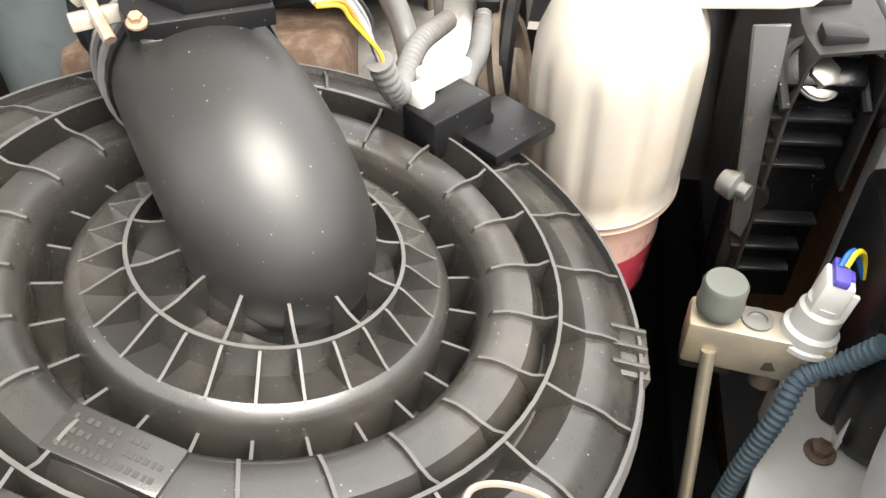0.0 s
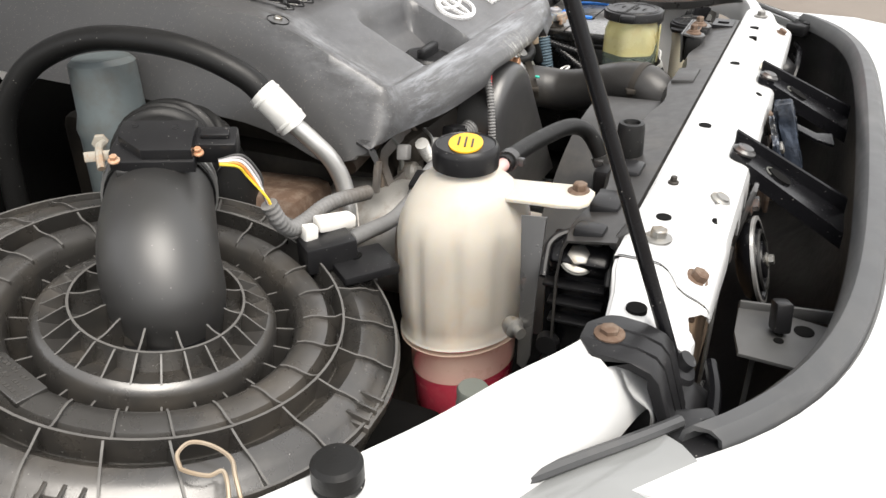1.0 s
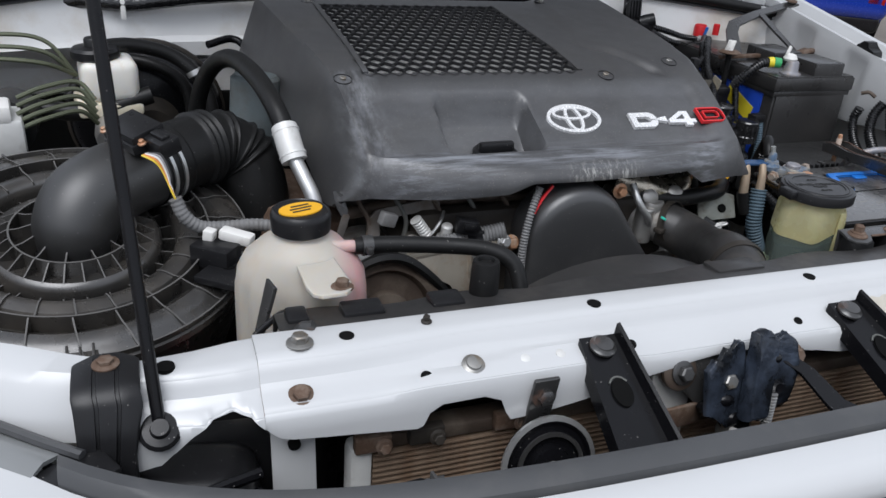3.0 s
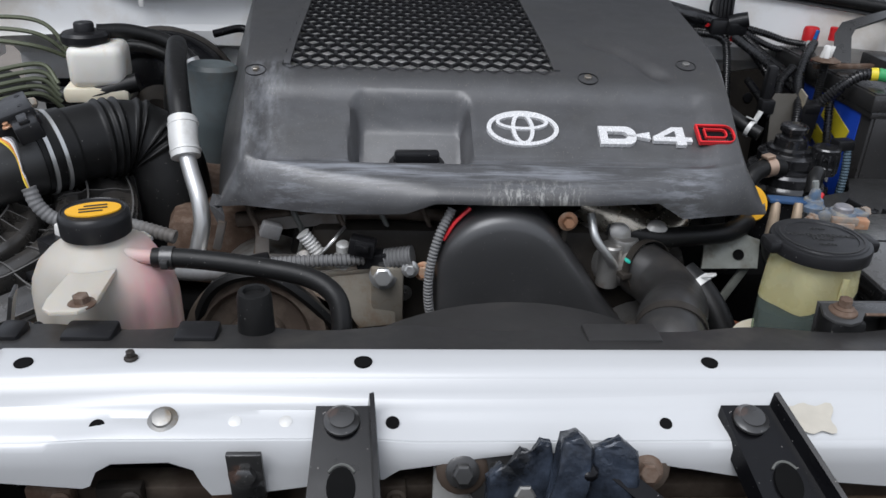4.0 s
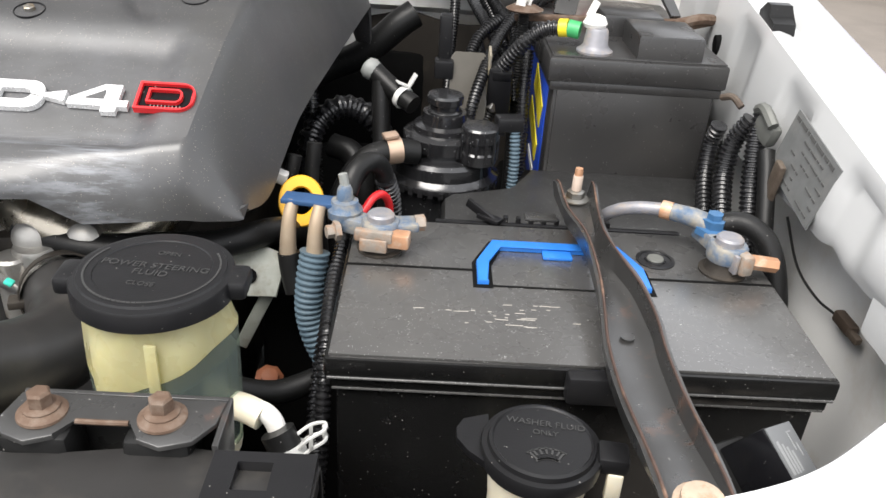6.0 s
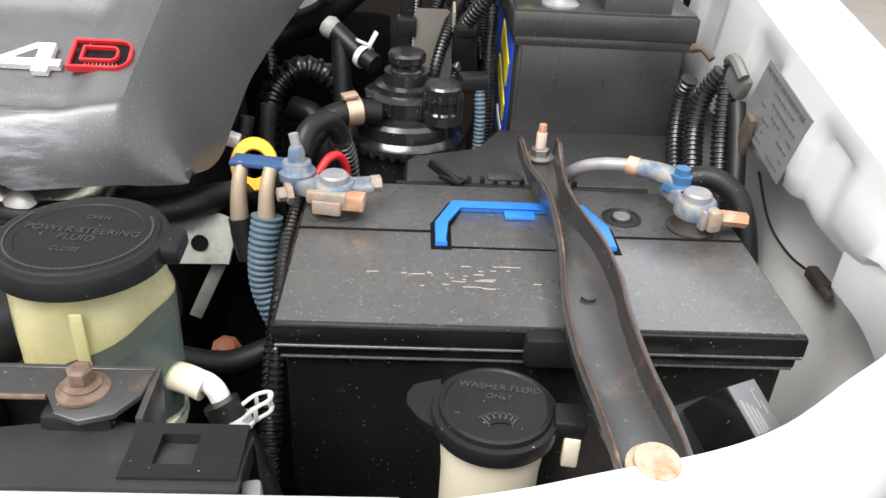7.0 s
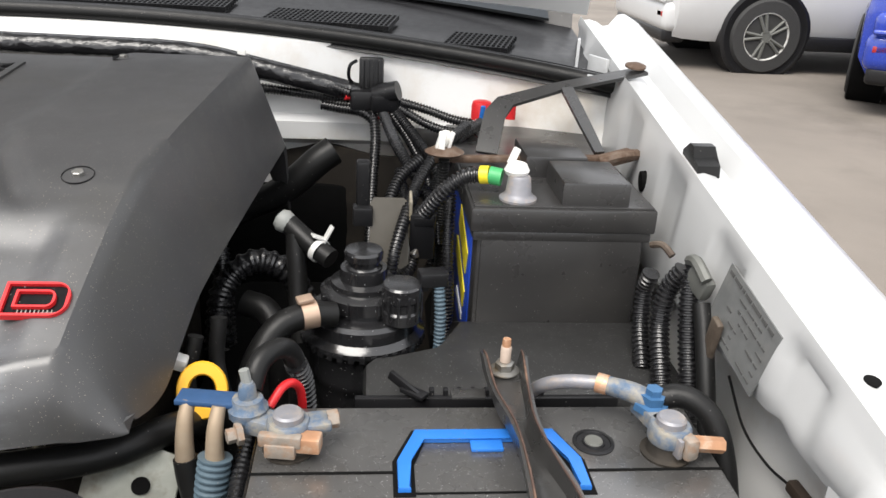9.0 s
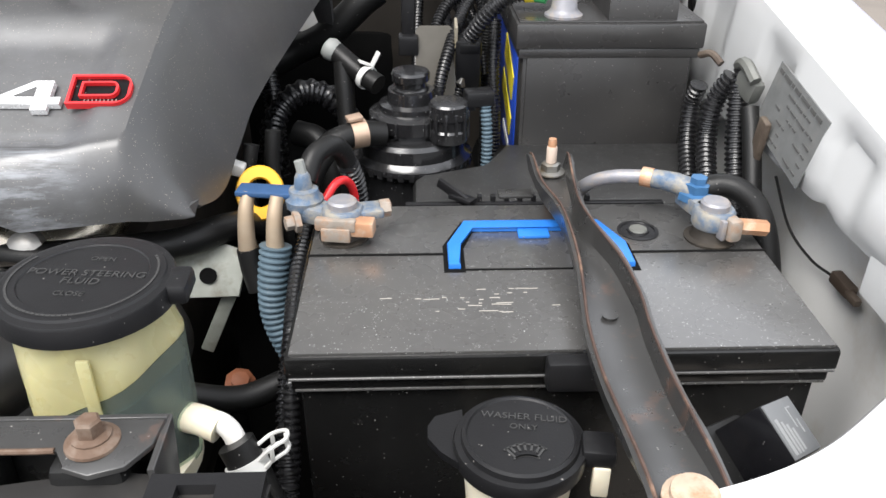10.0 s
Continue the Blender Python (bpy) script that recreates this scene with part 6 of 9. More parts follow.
part("bracket_body", bm, BLACK, sb, "black ribbed plastic")
part("bolt", hexbolt(bm_(), (-0.388, 0.0, 1.0022), (0, 0, 1), 0.006, 0.0095, 0.003), RUST, sb, "rusty bolt")

# threaded rubber stops on the corner panels
for x, y in ((-0.561, 0.084), (0.8, 0.088)):
    bm = bm_()
    prof = [(0.0125, -0.012), (0.0125, -0.006)]
    for k in range(4):
        prof += [(0.0115, -0.006 + 0.004 * k), (0.0125, -0.004 + 0.004 * k), (0.0105, -0.0025 + 0.004 * k)]
    prof += [(0.0125, 0.011), (0.0125, 0.020), (0.0105, 0.0225), (0.004, 0.0235)]
    lathe(bm, (x, y, 0.998), (0, 0, 1), prof, 24)
    solo("rubber_stop", bm, RUBBER, "black threaded rubber bonnet stop", "rubber stop")
part("rail_hole", lathe(bm_(), (-0.592, 0.085, 1.003), (0, 0, 1), [(0.009, 0), (0.009, 0.005)], 18, 0.7), VOID, rail)

# upper radiator bracket beside the reservoir
ub = thing("radiator_bracket", "black steel radiator bracket with zinc bolt", "bracket", (-0.25, 0.06, 0.80))
part("bracket_body", box(bm_(), (-0.232, 0.056, 0.875), (0.034, 0.056, 0.17), (0, 0, 4), 0.004), GLOSSB, ub, "black moulded bracket body")
part("bolt_seat", box(bm_(), (-0.240, 0.056, 0.966), (0.030, 0.048, 0.030), (0, -35, 4), 0.004), GLOSSB, ub, "slanted seat under the bolt")
BA = V(-0.55, -0.25, 0.8).normalized()
_, BU, BW = basis(BA)
BC = V(-0.250, 0.057, 0.969)
TOPU = (V(0.4, 0, 0.9) - BA * V(0.4, 0, 0.9).dot(BA)).normalized()
SIDEU = BA.cross(TOPU)
hood = [BC + SIDEU * 0.025 - TOPU * 0.022 + BA * 0.004] + [BC + SIDEU * (0.025 * math.cos(math.pi * k / 8)) + TOPU * (0.021 * math.sin(math.pi * k / 8)) + BA * 0.004 for k in range(9)] + [BC - SIDEU * 0.025 - TOPU * 0.022 + BA * 0.004]
part("hood", tube(bm_(), hood, 0.0030, 8, 4), BLACK, ub, "raised arched edge")
part("washer", lathe(bm_(), BC - BA * 0.001, BA, [(0.0145, 0), (0.0145, 0.0015), (0.009, 0.002)], 28), GALV, ub, "round zinc washer")
part("bolt", hexbolt(bm_(), BC + BA * 0.001, BA, 0.0092, 0.0135, 0.006), STEEL, ub, "dull zinc bolt")
for k, z in enumerate((0.946, 0.930, 0.913, 0.868, 0.846, 0.826)):
    part("ledge", box(bm_(), (-0.253, 0.057 - 0.002 * (k % 2), z), (0.012, 0.050 - 0.006 * (k % 3), 0.0035), (0, -8, 4), 0.0012), BLACK, ub)
part("post", lathe(bm_(), (-0.255, 0.074, 0.888), (-1, 0, 0), [(0.010, 0), (0.009, 0.008)], 18), BLACK, ub)
part("strap", prism(bm_(), [(-0.010, 0.075), (0.010, 0.075), (0.007, 0.02), (0.006, -0.04), (0.002, -0.052), (-0.004, -0.048), (-0.006, 0.01)], (-0.276, 0.088, 0.930), (0.2, -0.95, 0), (0.25, 0.05, 0.97), 0.003, 0.0008), BRACK, ub, "rusty edged steel strap")
part("hook", tube(bm_(), [(-0.252, 0.030, 0.985), (-0.246, 0.022, 1.0), (-0.238, 0.016, 1.004)], 0.004, 8), BRACK, ub)

# air conditioning valve block
vb = thing("valve_block", "dull zinc valve block with cap and pressure sensor", "valve block", (-0.358, 0.078, 0.85))
part("block", box(bm_(), (-0.359, 0.078, 0.8635), (0.076, 0.024, 0.032), (0, 0, -97), 0.003), YZINC, vb, "yellowish zinc plated block")
part("cap", lathe(bm_(), (-0.355, 0.101, 0.878), (0, 0, 1), [(0.0085, 0), (0.0085, 0.004), (0.0125, 0.006), (0.013, 0.011), (0.0122, 0.0125), (0.0122, 0.0235), (0.011, 0.0255), (0.004, 0.026)], 28), M("grey_green_cap", (0.12, 0.13, 0.115), 0.5, var=0.15, bump=0.2, bscale=400), vb, "grey-green plastic cap")
part("screw", lathe(bm_(), (-0.358, 0.080, 0.879), (0, 0, 1), [(0.0085, 0), (0.0085, 0.002), (0.0055, 0.0022), (0.005, 0.0008), (0.003, 0.001)], 18), STEEL, vb)
sn = part("sensor", lathe(bm_(), (-0.361, 0.054, 0.872), (0.05, -0.12, 1), [(0.0165, 0), (0.0165, 0.003), (0.015, 0.004), (0.015, 0.010), (0.0125, 0.012), (0.012, 0.024), (0.010, 0.026), (0.010, 0.030)], 24), SILVER, vb, "silver pressure sensor")
bm = box(bm_(), (-0.359, 0.050, 0.908), (0.018, 0.015, 0.022), (8, 4, -10), 0.002)
box(bm, (-0.366, 0.042, 0.904), (0.003, 0.004, 0.018), (8, 4, -10), 0.0008)
box(bm, (-0.354, 0.042, 0.904), (0.003, 0.004, 0.018), (8, 4, -10), 0.0008)
part("plug", bm, WHITEP, sn, "pale grey plug with two side rails")
bm = box(bm_(), (-0.358, 0.049, 0.9205), (0.020, 0.008, 0.005), (8, 4, -10), 0.0015)
box(bm, (-0.358, 0.044, 0.917), (0.008, 0.004, 0.006), (8, 4, -10), 0.001)
part("lock", bm, M("violet_plastic", (0.12, 0.10, 0.55), 0.4), sn, "violet locking clip")
for dy, mw, lb in ((0.0, LABELY, "yellow wire"), (0.003, BLUE, "blue wire")):
    part("wire", tube(bm_(), [(-0.356, 0.047 + dy, 0.923), (-0.350, 0.043 + dy, 0.927), (-0.343, 0.037 + dy, 0.923), (-0.338, 0.031 + dy, 0.912), (-0.338, 0.028, 0.90)], 0.0015, 6), mw, sn, lb)
part("foot_clip", box(bm_(), (-0.354, 0.100, 0.842), (0.030, 0.018, 0.010), (0, 0, -97), 0.002), BLACK, vb, "black clip under the block")
part("pipe", tube(bm_(), [(-0.368, 0.103, 0.862), (-0.374, 0.102, 0.84), (-0.392, 0.10, 0.79), (-0.412, 0.095, 0.70)], 0.0042, 10), YZINC, vb, "thin zinc pipe")
part("union", lathe(bm_(), (-0.362, 0.070, 0.862), (-0.15, -0.1, -1), [(0.010, 0), (0.010, 0.008), (0.0075, 0.010), (0.0085, 0.024), (0.006, 0.026)], 18), BROWNM, vb, "grimy union under the block")
solo("loom", tube(bm_(), [(-0.38, 0.024, 0.895), (-0.376, 0.035, 0.875), (-0.378, 0.054, 0.86), (-0.39, 0.063, 0.84), (-0.401, 0.075, 0.8), (-0.406, 0.08, 0.77)], 0.0062, 12, 8, 0.0011, 0.004), BLUEC, "faded blue-black corrugated loom below the valve block", "wiring loom")
# grey inner plates of the wing below the corner panel
ip = thing("inner_plate", "pale grey painted plate below the corner panel", "plate", (-0.39, 0.02, 0.70))
part("upright", prism(bm_(), [(-0.045, -0.06), (0.05, -0.06), (0.045, 0.05), (0.012, 0.06), (-0.03, 0.02)], (-0.335, 0.006, 0.848), (-0.97, 0.25, 0), (0, -0.05, 1), 0.003, 0.0008), SILVER, ip, "pale grey upright plate")
part("shelf", prism(bm_(), [(-0.06, -0.03), (0.05, -0.035), (0.055, 0.03), (-0.055, 0.035)], (-0.39, 0.030, 0.80), (0.95, -0.3, 0), (0.3, 0.95, 0.1), 0.003, 0.0008), SILVER, ip, "grimy grey shelf")
part("shelf_bolt", hexbolt(bm_(), (-0.385, 0.030, 0.804), (0, 0, 1), 0.006, 0.009, 0.005), RUST, ip, "rusty bolt")

# ---- right-hand side of the bay ----


def words(text, at, size, mat, parent, turn=0.0, tilt=(0, 0, 1), deep=0.0004):
    """Raised lettering in the built-in font."""
    cu = bpy.data.curves.new("lettering", "FONT")
    cu.body, cu.size, cu.extrude, cu.align_x, cu.align_y = text, size, deep, "CENTER", "CENTER"
    tmp = new("lettering", cu)
    me = bpy.data.meshes.new_from_object(tmp)
    bpy.data.objects.remove(tmp)
    q = Vector((0, 0, 1)).rotation_difference(Vector(tilt)).to_matrix().to_4x4()
    me.transform(Matrix.Translation(Vector(at) - ORIGIN[parent.name]) @ q @ pose(0, 0, 0, 0, 0, turn))
    me.materials.append(mat)
    ob = new("lettering", me)
    ob.parent = parent
    ORIGIN[ob.name] = ORIGIN[parent.name]
    return ob


def bars_arc(parent, c, r, a0, a1, n, mat, w=0.0022, h=0.0012):
    """Unreadable small print round an edge."""
    bm = bm_()
    for k in range(n):
        a = radians(a0 + (a1 - a0) * k / (n - 1))
        box(bm, V(*c) + V(math.cos(a) * r, math.sin(a) * r, 0), (h, w, 0.0005), (0, 0, math.degrees(a)))
    return part("small_print", bm, mat, parent, "raised ring of unreadable small print")


# power steering fluid tank
PS = V(0.401, 0.158, 0)
ps = thing("steering_fluid_tank", "yellowed plastic power steering tank, dark fluid", "fluid tank", (PS.x, PS.y, 0.89))
n = 36
rows = []
for r, z in ((0.030, 0.895), (0.0385, 0.900), (0.040, 0.925), (0.0405, 0.962), (0.0395, 0.985), (0.0375, 0.992), (0.0355, 0.999), (0.0355, 1.008)):
    rows.append([PS + V(0, 0, z) + V(r * (1 + 0.05 * math.cos(6 * t) * (1 if z < 0.99 else 0)) * math.cos(t), r * (1 + 0.05 * math.cos(6 * t) * (1 if z < 0.99 else 0)) * 0.95 * math.sin(t), 0) for t in [2 * math.pi * k / n for k in range(n)]])
seam = lambda p: 0.962 + 0.45 * max(-0.02, p.x - PS.x)
cut = [V(p.x, p.y, seam(p)) for p in rows[3]]
rows[3] = [V(p.x, p.y, max(p.z, seam(p) + 0.003)) for p in rows[3]]
part("tank", loft(bm_(), [cut] + rows[3:], closed=True, cap=True), PSHELL, ps, "yellowed translucent tank", 50)
part("tank_lower", loft(bm_(), rows[:3] + [[V(p.x, p.y, seam(p) - 0.0004) for p in rows[3]]], closed=True, cap=False), PSLOW, ps, "clearer lower half of the tank", 50)
fl = [[PS + V(0, 0, p.z) + (p - PS - V(0, 0, p.z)) * 0.955 for p in row] for row in rows[:4]]
fl[3] = [V(p.x, p.y, 0.953 + (p.x - PS.x) * 0.30) for p in fl[3]]
part("fluid", loft(bm_(), fl, closed=True, cap=True), PSFLUID, ps, "dark fluid in the lower half")
part("level_strip", box(bm_(), PS + V(0.008, -0.0392, 0.965), (0.006, 0.002, 0.055), (0, 0, 0), 0.0006), PSHELL, ps, "pale moulded strip")
part("foot", lathe(bm_(), PS + V(-0.008, 0.0, 0.888), (0, 0, 1), [(0.040, 0), (0.047, 0.004), (0.047, 0.014), (0.040, 0.017)], 30), CREAM, ps, "cream moulded foot")
cap = part("cap", lathe(bm_(), PS + V(0, 0, 1.000), (0, 0, 1), [(0.0400, 0.0), (0.0425, 0.001), (0.0425, 0.0105), (0.0418, 0.0122), (0.0385, 0.0128), (0.0378, 0.0140), (0.0305, 0.0142), (0.030, 0.0134), (0.002, 0.0134)], 48), BLACK, ps, "black screw cap with raised lettering")
for a in (2, 182):
    q = radians(a)
    part("cap_ear", box(bm_(), PS + V(math.cos(q) * 0.043, math.sin(q) * 0.043, 1.007), (0.014, 0.022, 0.011), (0, 0, a), 0.003), BLACK, cap)
CAPZ = 1.0136
words("POWER STEERING\nFLUID", PS + V(0.0, -0.001, CAPZ), 0.0072, PRINTD, cap, -6)
words("OPEN", PS + V(0.004, 0.016, CAPZ), 0.0050, PRINTD, cap, -6)
words("CLOSE", PS + V(-0.002, -0.0155, CAPZ), 0.0050, PRINTD, cap, -6)
bars_arc(cap, PS + V(0, 0, 1.0144), 0.0345, 150, 390, 58, PRINTD)
out = part("outlet", tube(bm_(), [PS + V(0.034, -0.004, 0.928), PS + V(0.046, -0.010, 0.930), PS + V(0.056, -0.014, 0.928)], 0.0082, 14, 4), CREAM, ps, "cream outlet boss")
part("nozzle", tube(bm_(), [(0.448, 0.148, 0.929), (0.456, 0.146, 0.931), (0.463, 0.143, 0.927), (0.467, 0.140, 0.918)], 0.0056, 12, 5), WHITEP, ps, "white elbow nozzle")
ph = thing("return_hose", "black rubber return hose with spring clamp", "hose", (0.49, 0.12, 0.80))
part("hose_body", tube(bm_(), [(0.464, 0.142, 0.924), (0.472, 0.136, 0.908), (0.482, 0.127, 0.885), (0.494, 0.117, 0.85), (0.503, 0.108, 0.78)], 0.0098, 14), RUBBER, ph)
bm = bm_()
lathe(bm, (0.470, 0.137, 0.912), (0.4, -0.35, -0.85), [(0.0100, -0.004), (0.0112, -0.004), (0.0112, 0.004), (0.0100, 0.004), (0.0100, -0.004)], 24, cap=False)
for dz in (-0.004, 0.004):
    tube(bm, [(0.474, 0.141, 0.918 + dz), (0.482, 0.146, 0.922 + dz), (0.490, 0.144, 0.926 + dz), (0.491, 0.137, 0.927 + dz), (0.484, 0.133, 0.924 + dz), (0.477, 0.133, 0.916 + dz)], 0.0011, 6, 4)
for at in ((0.482, 0.146, 0.922), (0.4905, 0.1405, 0.9265), (0.484, 0.133, 0.924)):
    box(bm, at, (0.0022, 0.0022, 0.009), (0, 0, 20), 0.0004)
part("spring_clamp", bm, SILVER, ph, "tan spring clamp")
bm = bm_()
for k in range(5):
    box(bm, (0.4825 + 0.0025 * k, 0.1175 - 0.002 * k, 0.886 - 0.008 * k), (0.006, 0.0006, 0.0025), (0, 60, -40))
part("small_print", bm, PRINT, ph, "pale unreadable print")

ps.location += V(-0.003, 0.007, 0.008)
ph.location.z += 0.010

# washer filler
WF = V(0.606, 0.112, 0.004)
wf = thing("washer_filler", "cream washer filler neck with black cap", "filler neck", (WF.x, WF.y, 0.6))
part("neck", lathe(bm_(), WF + V(0, 0, 0.62), (0, 0, 1), [(0.025, 0), (0.025, 0.30), (0.027, 0.325), (0.0255, 0.335)], 30), CREAM, wf, "cream plastic neck")
cap = part("cap", lathe(bm_(), WF + V(0, 0, 0.952), (0, 0, 1), [(0.0285, -0.005), (0.0312, -0.004), (0.0318, 0.003), (0.0310, 0.0048), (0.0282, 0.0052), (0.0276, 0.0078), (0.0258, 0.0084), (0.0250, 0.0074), (0.002, 0.0074)], 44), BLACK, wf, "black flip cap with washer symbol")
bm = prism(bm_(), [(0, -0.020), (0.014, -0.012), (0.018, -0.004), (0.018, 0.004), (0.012, 0.012), (0, 0.020)], WF + V(-0.026, 0.006, 0.953), (-1, 0.25, 0), (0, -1, 0), -0.005, 0.001)
part("lift_tab", bm, BLACK, cap, "pointed lift tab")
part("hinge_lug", box(bm_(), WF + V(0.036, -0.006, 0.955), (0.016, 0.016, 0.010), (0, 0, -8), 0.002), BLACK, cap)
part("neck_hook", box(bm_(), WF + V(0.037, -0.012, 0.942), (0.008, 0.006, 0.018), (0, 0, -8), 0.001), CREAM, wf)
words("WASHER FLUID", WF + V(0.003, 0.012, 0.9596), 0.0060, PRINTD, cap, -8)
words("ONLY", WF + V(0.002, 0.005, 0.9596), 0.0050, PRINTD, cap, -8)
bm = bm_()
for a in (60, 75, 90, 105, 120):
    q = radians(a)
    box(bm, WF + V(0.001 + 0.012 * math.cos(q), -0.020 + 0.012 * math.sin(q), 0.9597), (0.005, 0.0011, 0.0006), (0, 0, a))
for r in (0.0085, 0.0155):
    for k in range(9):
        q = radians(55 + 70 * k / 8)
        box(bm, WF + V(0.001 + r * math.cos(q), -0.022 + r * math.sin(q), 0.9597), (0.0010, 0.0026, 0.0006), (0, 0, math.degrees(q)))
for a in (55, 125):
    q = radians(a)
    box(bm, WF + V(0.001 + 0.012 * math.cos(q), -0.022 + 0.012 * math.sin(q), 0.9597), (0.0075, 0.0010, 0.0006), (0, 0, a))
part("washer_symbol", bm, PRINTD, cap, "raised washer symbol")

# battery hold-down strap, bolted to the corner panel
hd = thing("battery_strap", "chipped black steel battery hold-down strap", "hold-down strap", (0.66, 0.2, 0.96))
CL = [(0.660, 0.030, 0.996), (0.660, 0.060, 0.990), (0.661, 0.11, 0.978), (0.664, 0.165, 0.970), (0.668, 0.205, 0.968), (0.668, 0.245, 0.970), (0.663, 0.285, 0.972), (0.660, 0.335, 0.972), (0.661, 0.385, 0.970), (0.662, 0.405, 0.969)]
P = spline(CL, 5)
rows = []
for i, p in enumerate(P):
    f = i / (len(P) - 1)
    w = lerp_table(p.y, [(0.03, 0.0122), (0.06, 0.0128), (0.15, 0.0145), (0.20, 0.0142), (0.25, 0.010), (0.285, 0.0045), (0.31, 0.005), (0.34, 0.009), (0.40, 0.0125)])
    h = lerp_table(p.y, [(0.03, 0.0012), (0.045, 0.006), (0.08, 0.011), (0.22, 0.014), (0.30, 0.016), (0.36, 0.013), (0.388, 0.018), (0.405, 0.013)])
    rows.append([p + V(-w - 0.002, 0, h), p + V(-w, 0, 0.002), p + V(-w * 0.6, 0, 0), p + V(w * 0.6, 0, 0), p + V(w, 0, 0.002), p + V(w + 0.002, 0, h)])
bm = loft(bm_(), rows)
bmesh.ops.solidify(bm, geom=list(bm.faces), thickness=0.0028)
part("strap", bm, BRACK, hd, "black channel strap with chipped rusty edges")
rust_edge = bm_()
for s in (0, 5):
    tube(rust_edge, [r[s] + V(0, 0, 0.0004) for r in rows[::4]], 0.0009, 6, 3)
part("rusty_edge", rust_edge, M("chipped_edge", (0.06, 0.035, 0.027), 0.6, var=0.6, vscale=60, stain=(0.20, 0.12, 0.08), stain_scale=55, stain_amt=0.28), hd, "chipped rusty flange edge")
part("front_bolt", lathe(bm_(), (0.660, 0.040, 0.9955), (0, -0.1, 1), [(0.012, 0), (0.012, 0.002), (0.0095, 0.0035), (0.0092, 0.006), (0.006, 0.0068)], 22), M("pale_rusty_bolt", (0.42, 0.33, 0.25), 0.65, metal=0.2, var=0.35, vscale=120, stain=(0.33, 0.17, 0.09), stain_scale=110, stain_amt=0.5), hd, "rust-stained pale bolt")
part("stud", lathe(bm_(), (0.6625, 0.392, 0.955), (0, 0, 1), [(0.0034, 0), (0.0034, 0.041), (0.0030, 0.044)], 14), COPPER, hd, "threaded rusty stud with white wrap")
part("stud_sleeve", lathe(bm_(), (0.6625, 0.392, 0.980), (0, 0, 1), [(0.0041, 0), (0.0041, 0.012), (0.0037, 0.013)], 14), M("dirty_wrap", (0.50, 0.40, 0.33), 0.6, var=0.2, vscale=90), hd, "dirty cream wrap")
part("nut", hexbolt(bm_(), (0.6625, 0.392, 0.9715), (0, 0, 1), 0.0075, 0.0115, 0.006), STEEL, hd, "grimy nut")
part("dimple", lathe(bm_(), (0.667, 0.200, 0.9685), (0, 0, 1), [(0.004, 0), (0.0045, 0.0015), (0.002, 0.0012)], 14), BRACK, hd)
part("lid_hook", box(bm_(), (0.657, 0.174, 0.950), (0.058, 0.012, 0.020), (0, 0, 0), 0.003), BLACK, hd, "black plastic edge hook")
part("rear_tab", box(bm_(), (0.634, 0.378, 0.960), (0.026, 0.012, 0.003), (0, 0, 0), 0.001), BRACK, hd)


def clamp_end(name, label, at, turn):
    """A corroded battery terminal clamp."""
    th = thing(name, label, "battery clamp", (at[0], at[1], 0.957), "battery clamps")
    c = V(at[0], at[1], 0)
    part("collar", lathe(bm_(), V(c.x, c.y, 0.957), (0, 0, 1), [(0.017, 0), (0.0175, 0.002), (0.014, 0.003), (0.0128, 0.006), (0.0128, 0.012)], 26), DARK, th, "stained collar")
    part("ring", lathe(bm_(), V(c.x, c.y, 0.968), (0, 0, 1), [(0.0135, 0), (0.0145, 0.002), (0.0145, 0.011), (0.013, 0.013)], 26), BLUEM, th, "blue-green corroded ring")
    part("post", lathe(bm_(), V(c.x, c.y, 0.974), (0, 0, 1), [(0.0105, 0), (0.0100, 0.011), (0.0085, 0.0125), (0.002, 0.0128)], 24), LEAD, th, "grey lead post")
    d = V(math.cos(radians(turn)), math.sin(radians(turn)), 0)
    e = V(-d.y, d.x, 0)
    return th, c, d, e


tl, c, d, e = clamp_end("terminal_clamp", "corroded battery clamp with copper and blue lugs", (0.5085, 0.318), 158)
bm = box(bm_(), c + d * 0.020 + V(0, 0, 0.973 - c.z), (0.030, 0.018, 0.012), (0, 0, 158), 0.002)
part("jaw", bm, BLUEM, tl, "blue-green corroded jaw")
part("copper_nut", box(bm_(), c + V(0.014, -0.013, 0.972), (0.016, 0.012, 0.011), (0, 0, -8), 0.0015), COPPER, tl, "copper-brown square nut")
part("jaw_bolt", box(bm_(), c + V(-0.004, -0.014, 0.9745), (0.028, 0.007, 0.009), (0, 0, -8), 0.0018), CRUST, tl, "grey clamp bolt")
part("side_lug", box(bm_(), c + V(0.019, 0.003, 0.9765), (0.016, 0.018, 0.006), (0, 0, 10), 0.0015), BLUEM, tl, "blue crusted lug")
part("side_nut", lathe(bm_(), c + V(0.025, 0.005, 0.9765), (0.95, 0.2, 0.05), [(0.0062, 0), (0.0062, 0.007), (0.004, 0.008)], 6), CRUST, tl, "grey crusted nut")
part("split_plate", box(bm_(), c + V(-0.004, -0.0165, 0.9680), (0.020, 0.005, 0.010), (0, 0, -8), 0.0012), CRUST, tl, "crusted split plate")
part("jaw_washer", lathe(bm_(), c + V(-0.030, 0.0, 0.970), (-0.9, -0.4, 0), [(0.0075, 0), (0.0075, 0.004), (0.005, 0.0045), (0.005, 0.010)], 6), CRUST, tl, "crusted jaw nut")
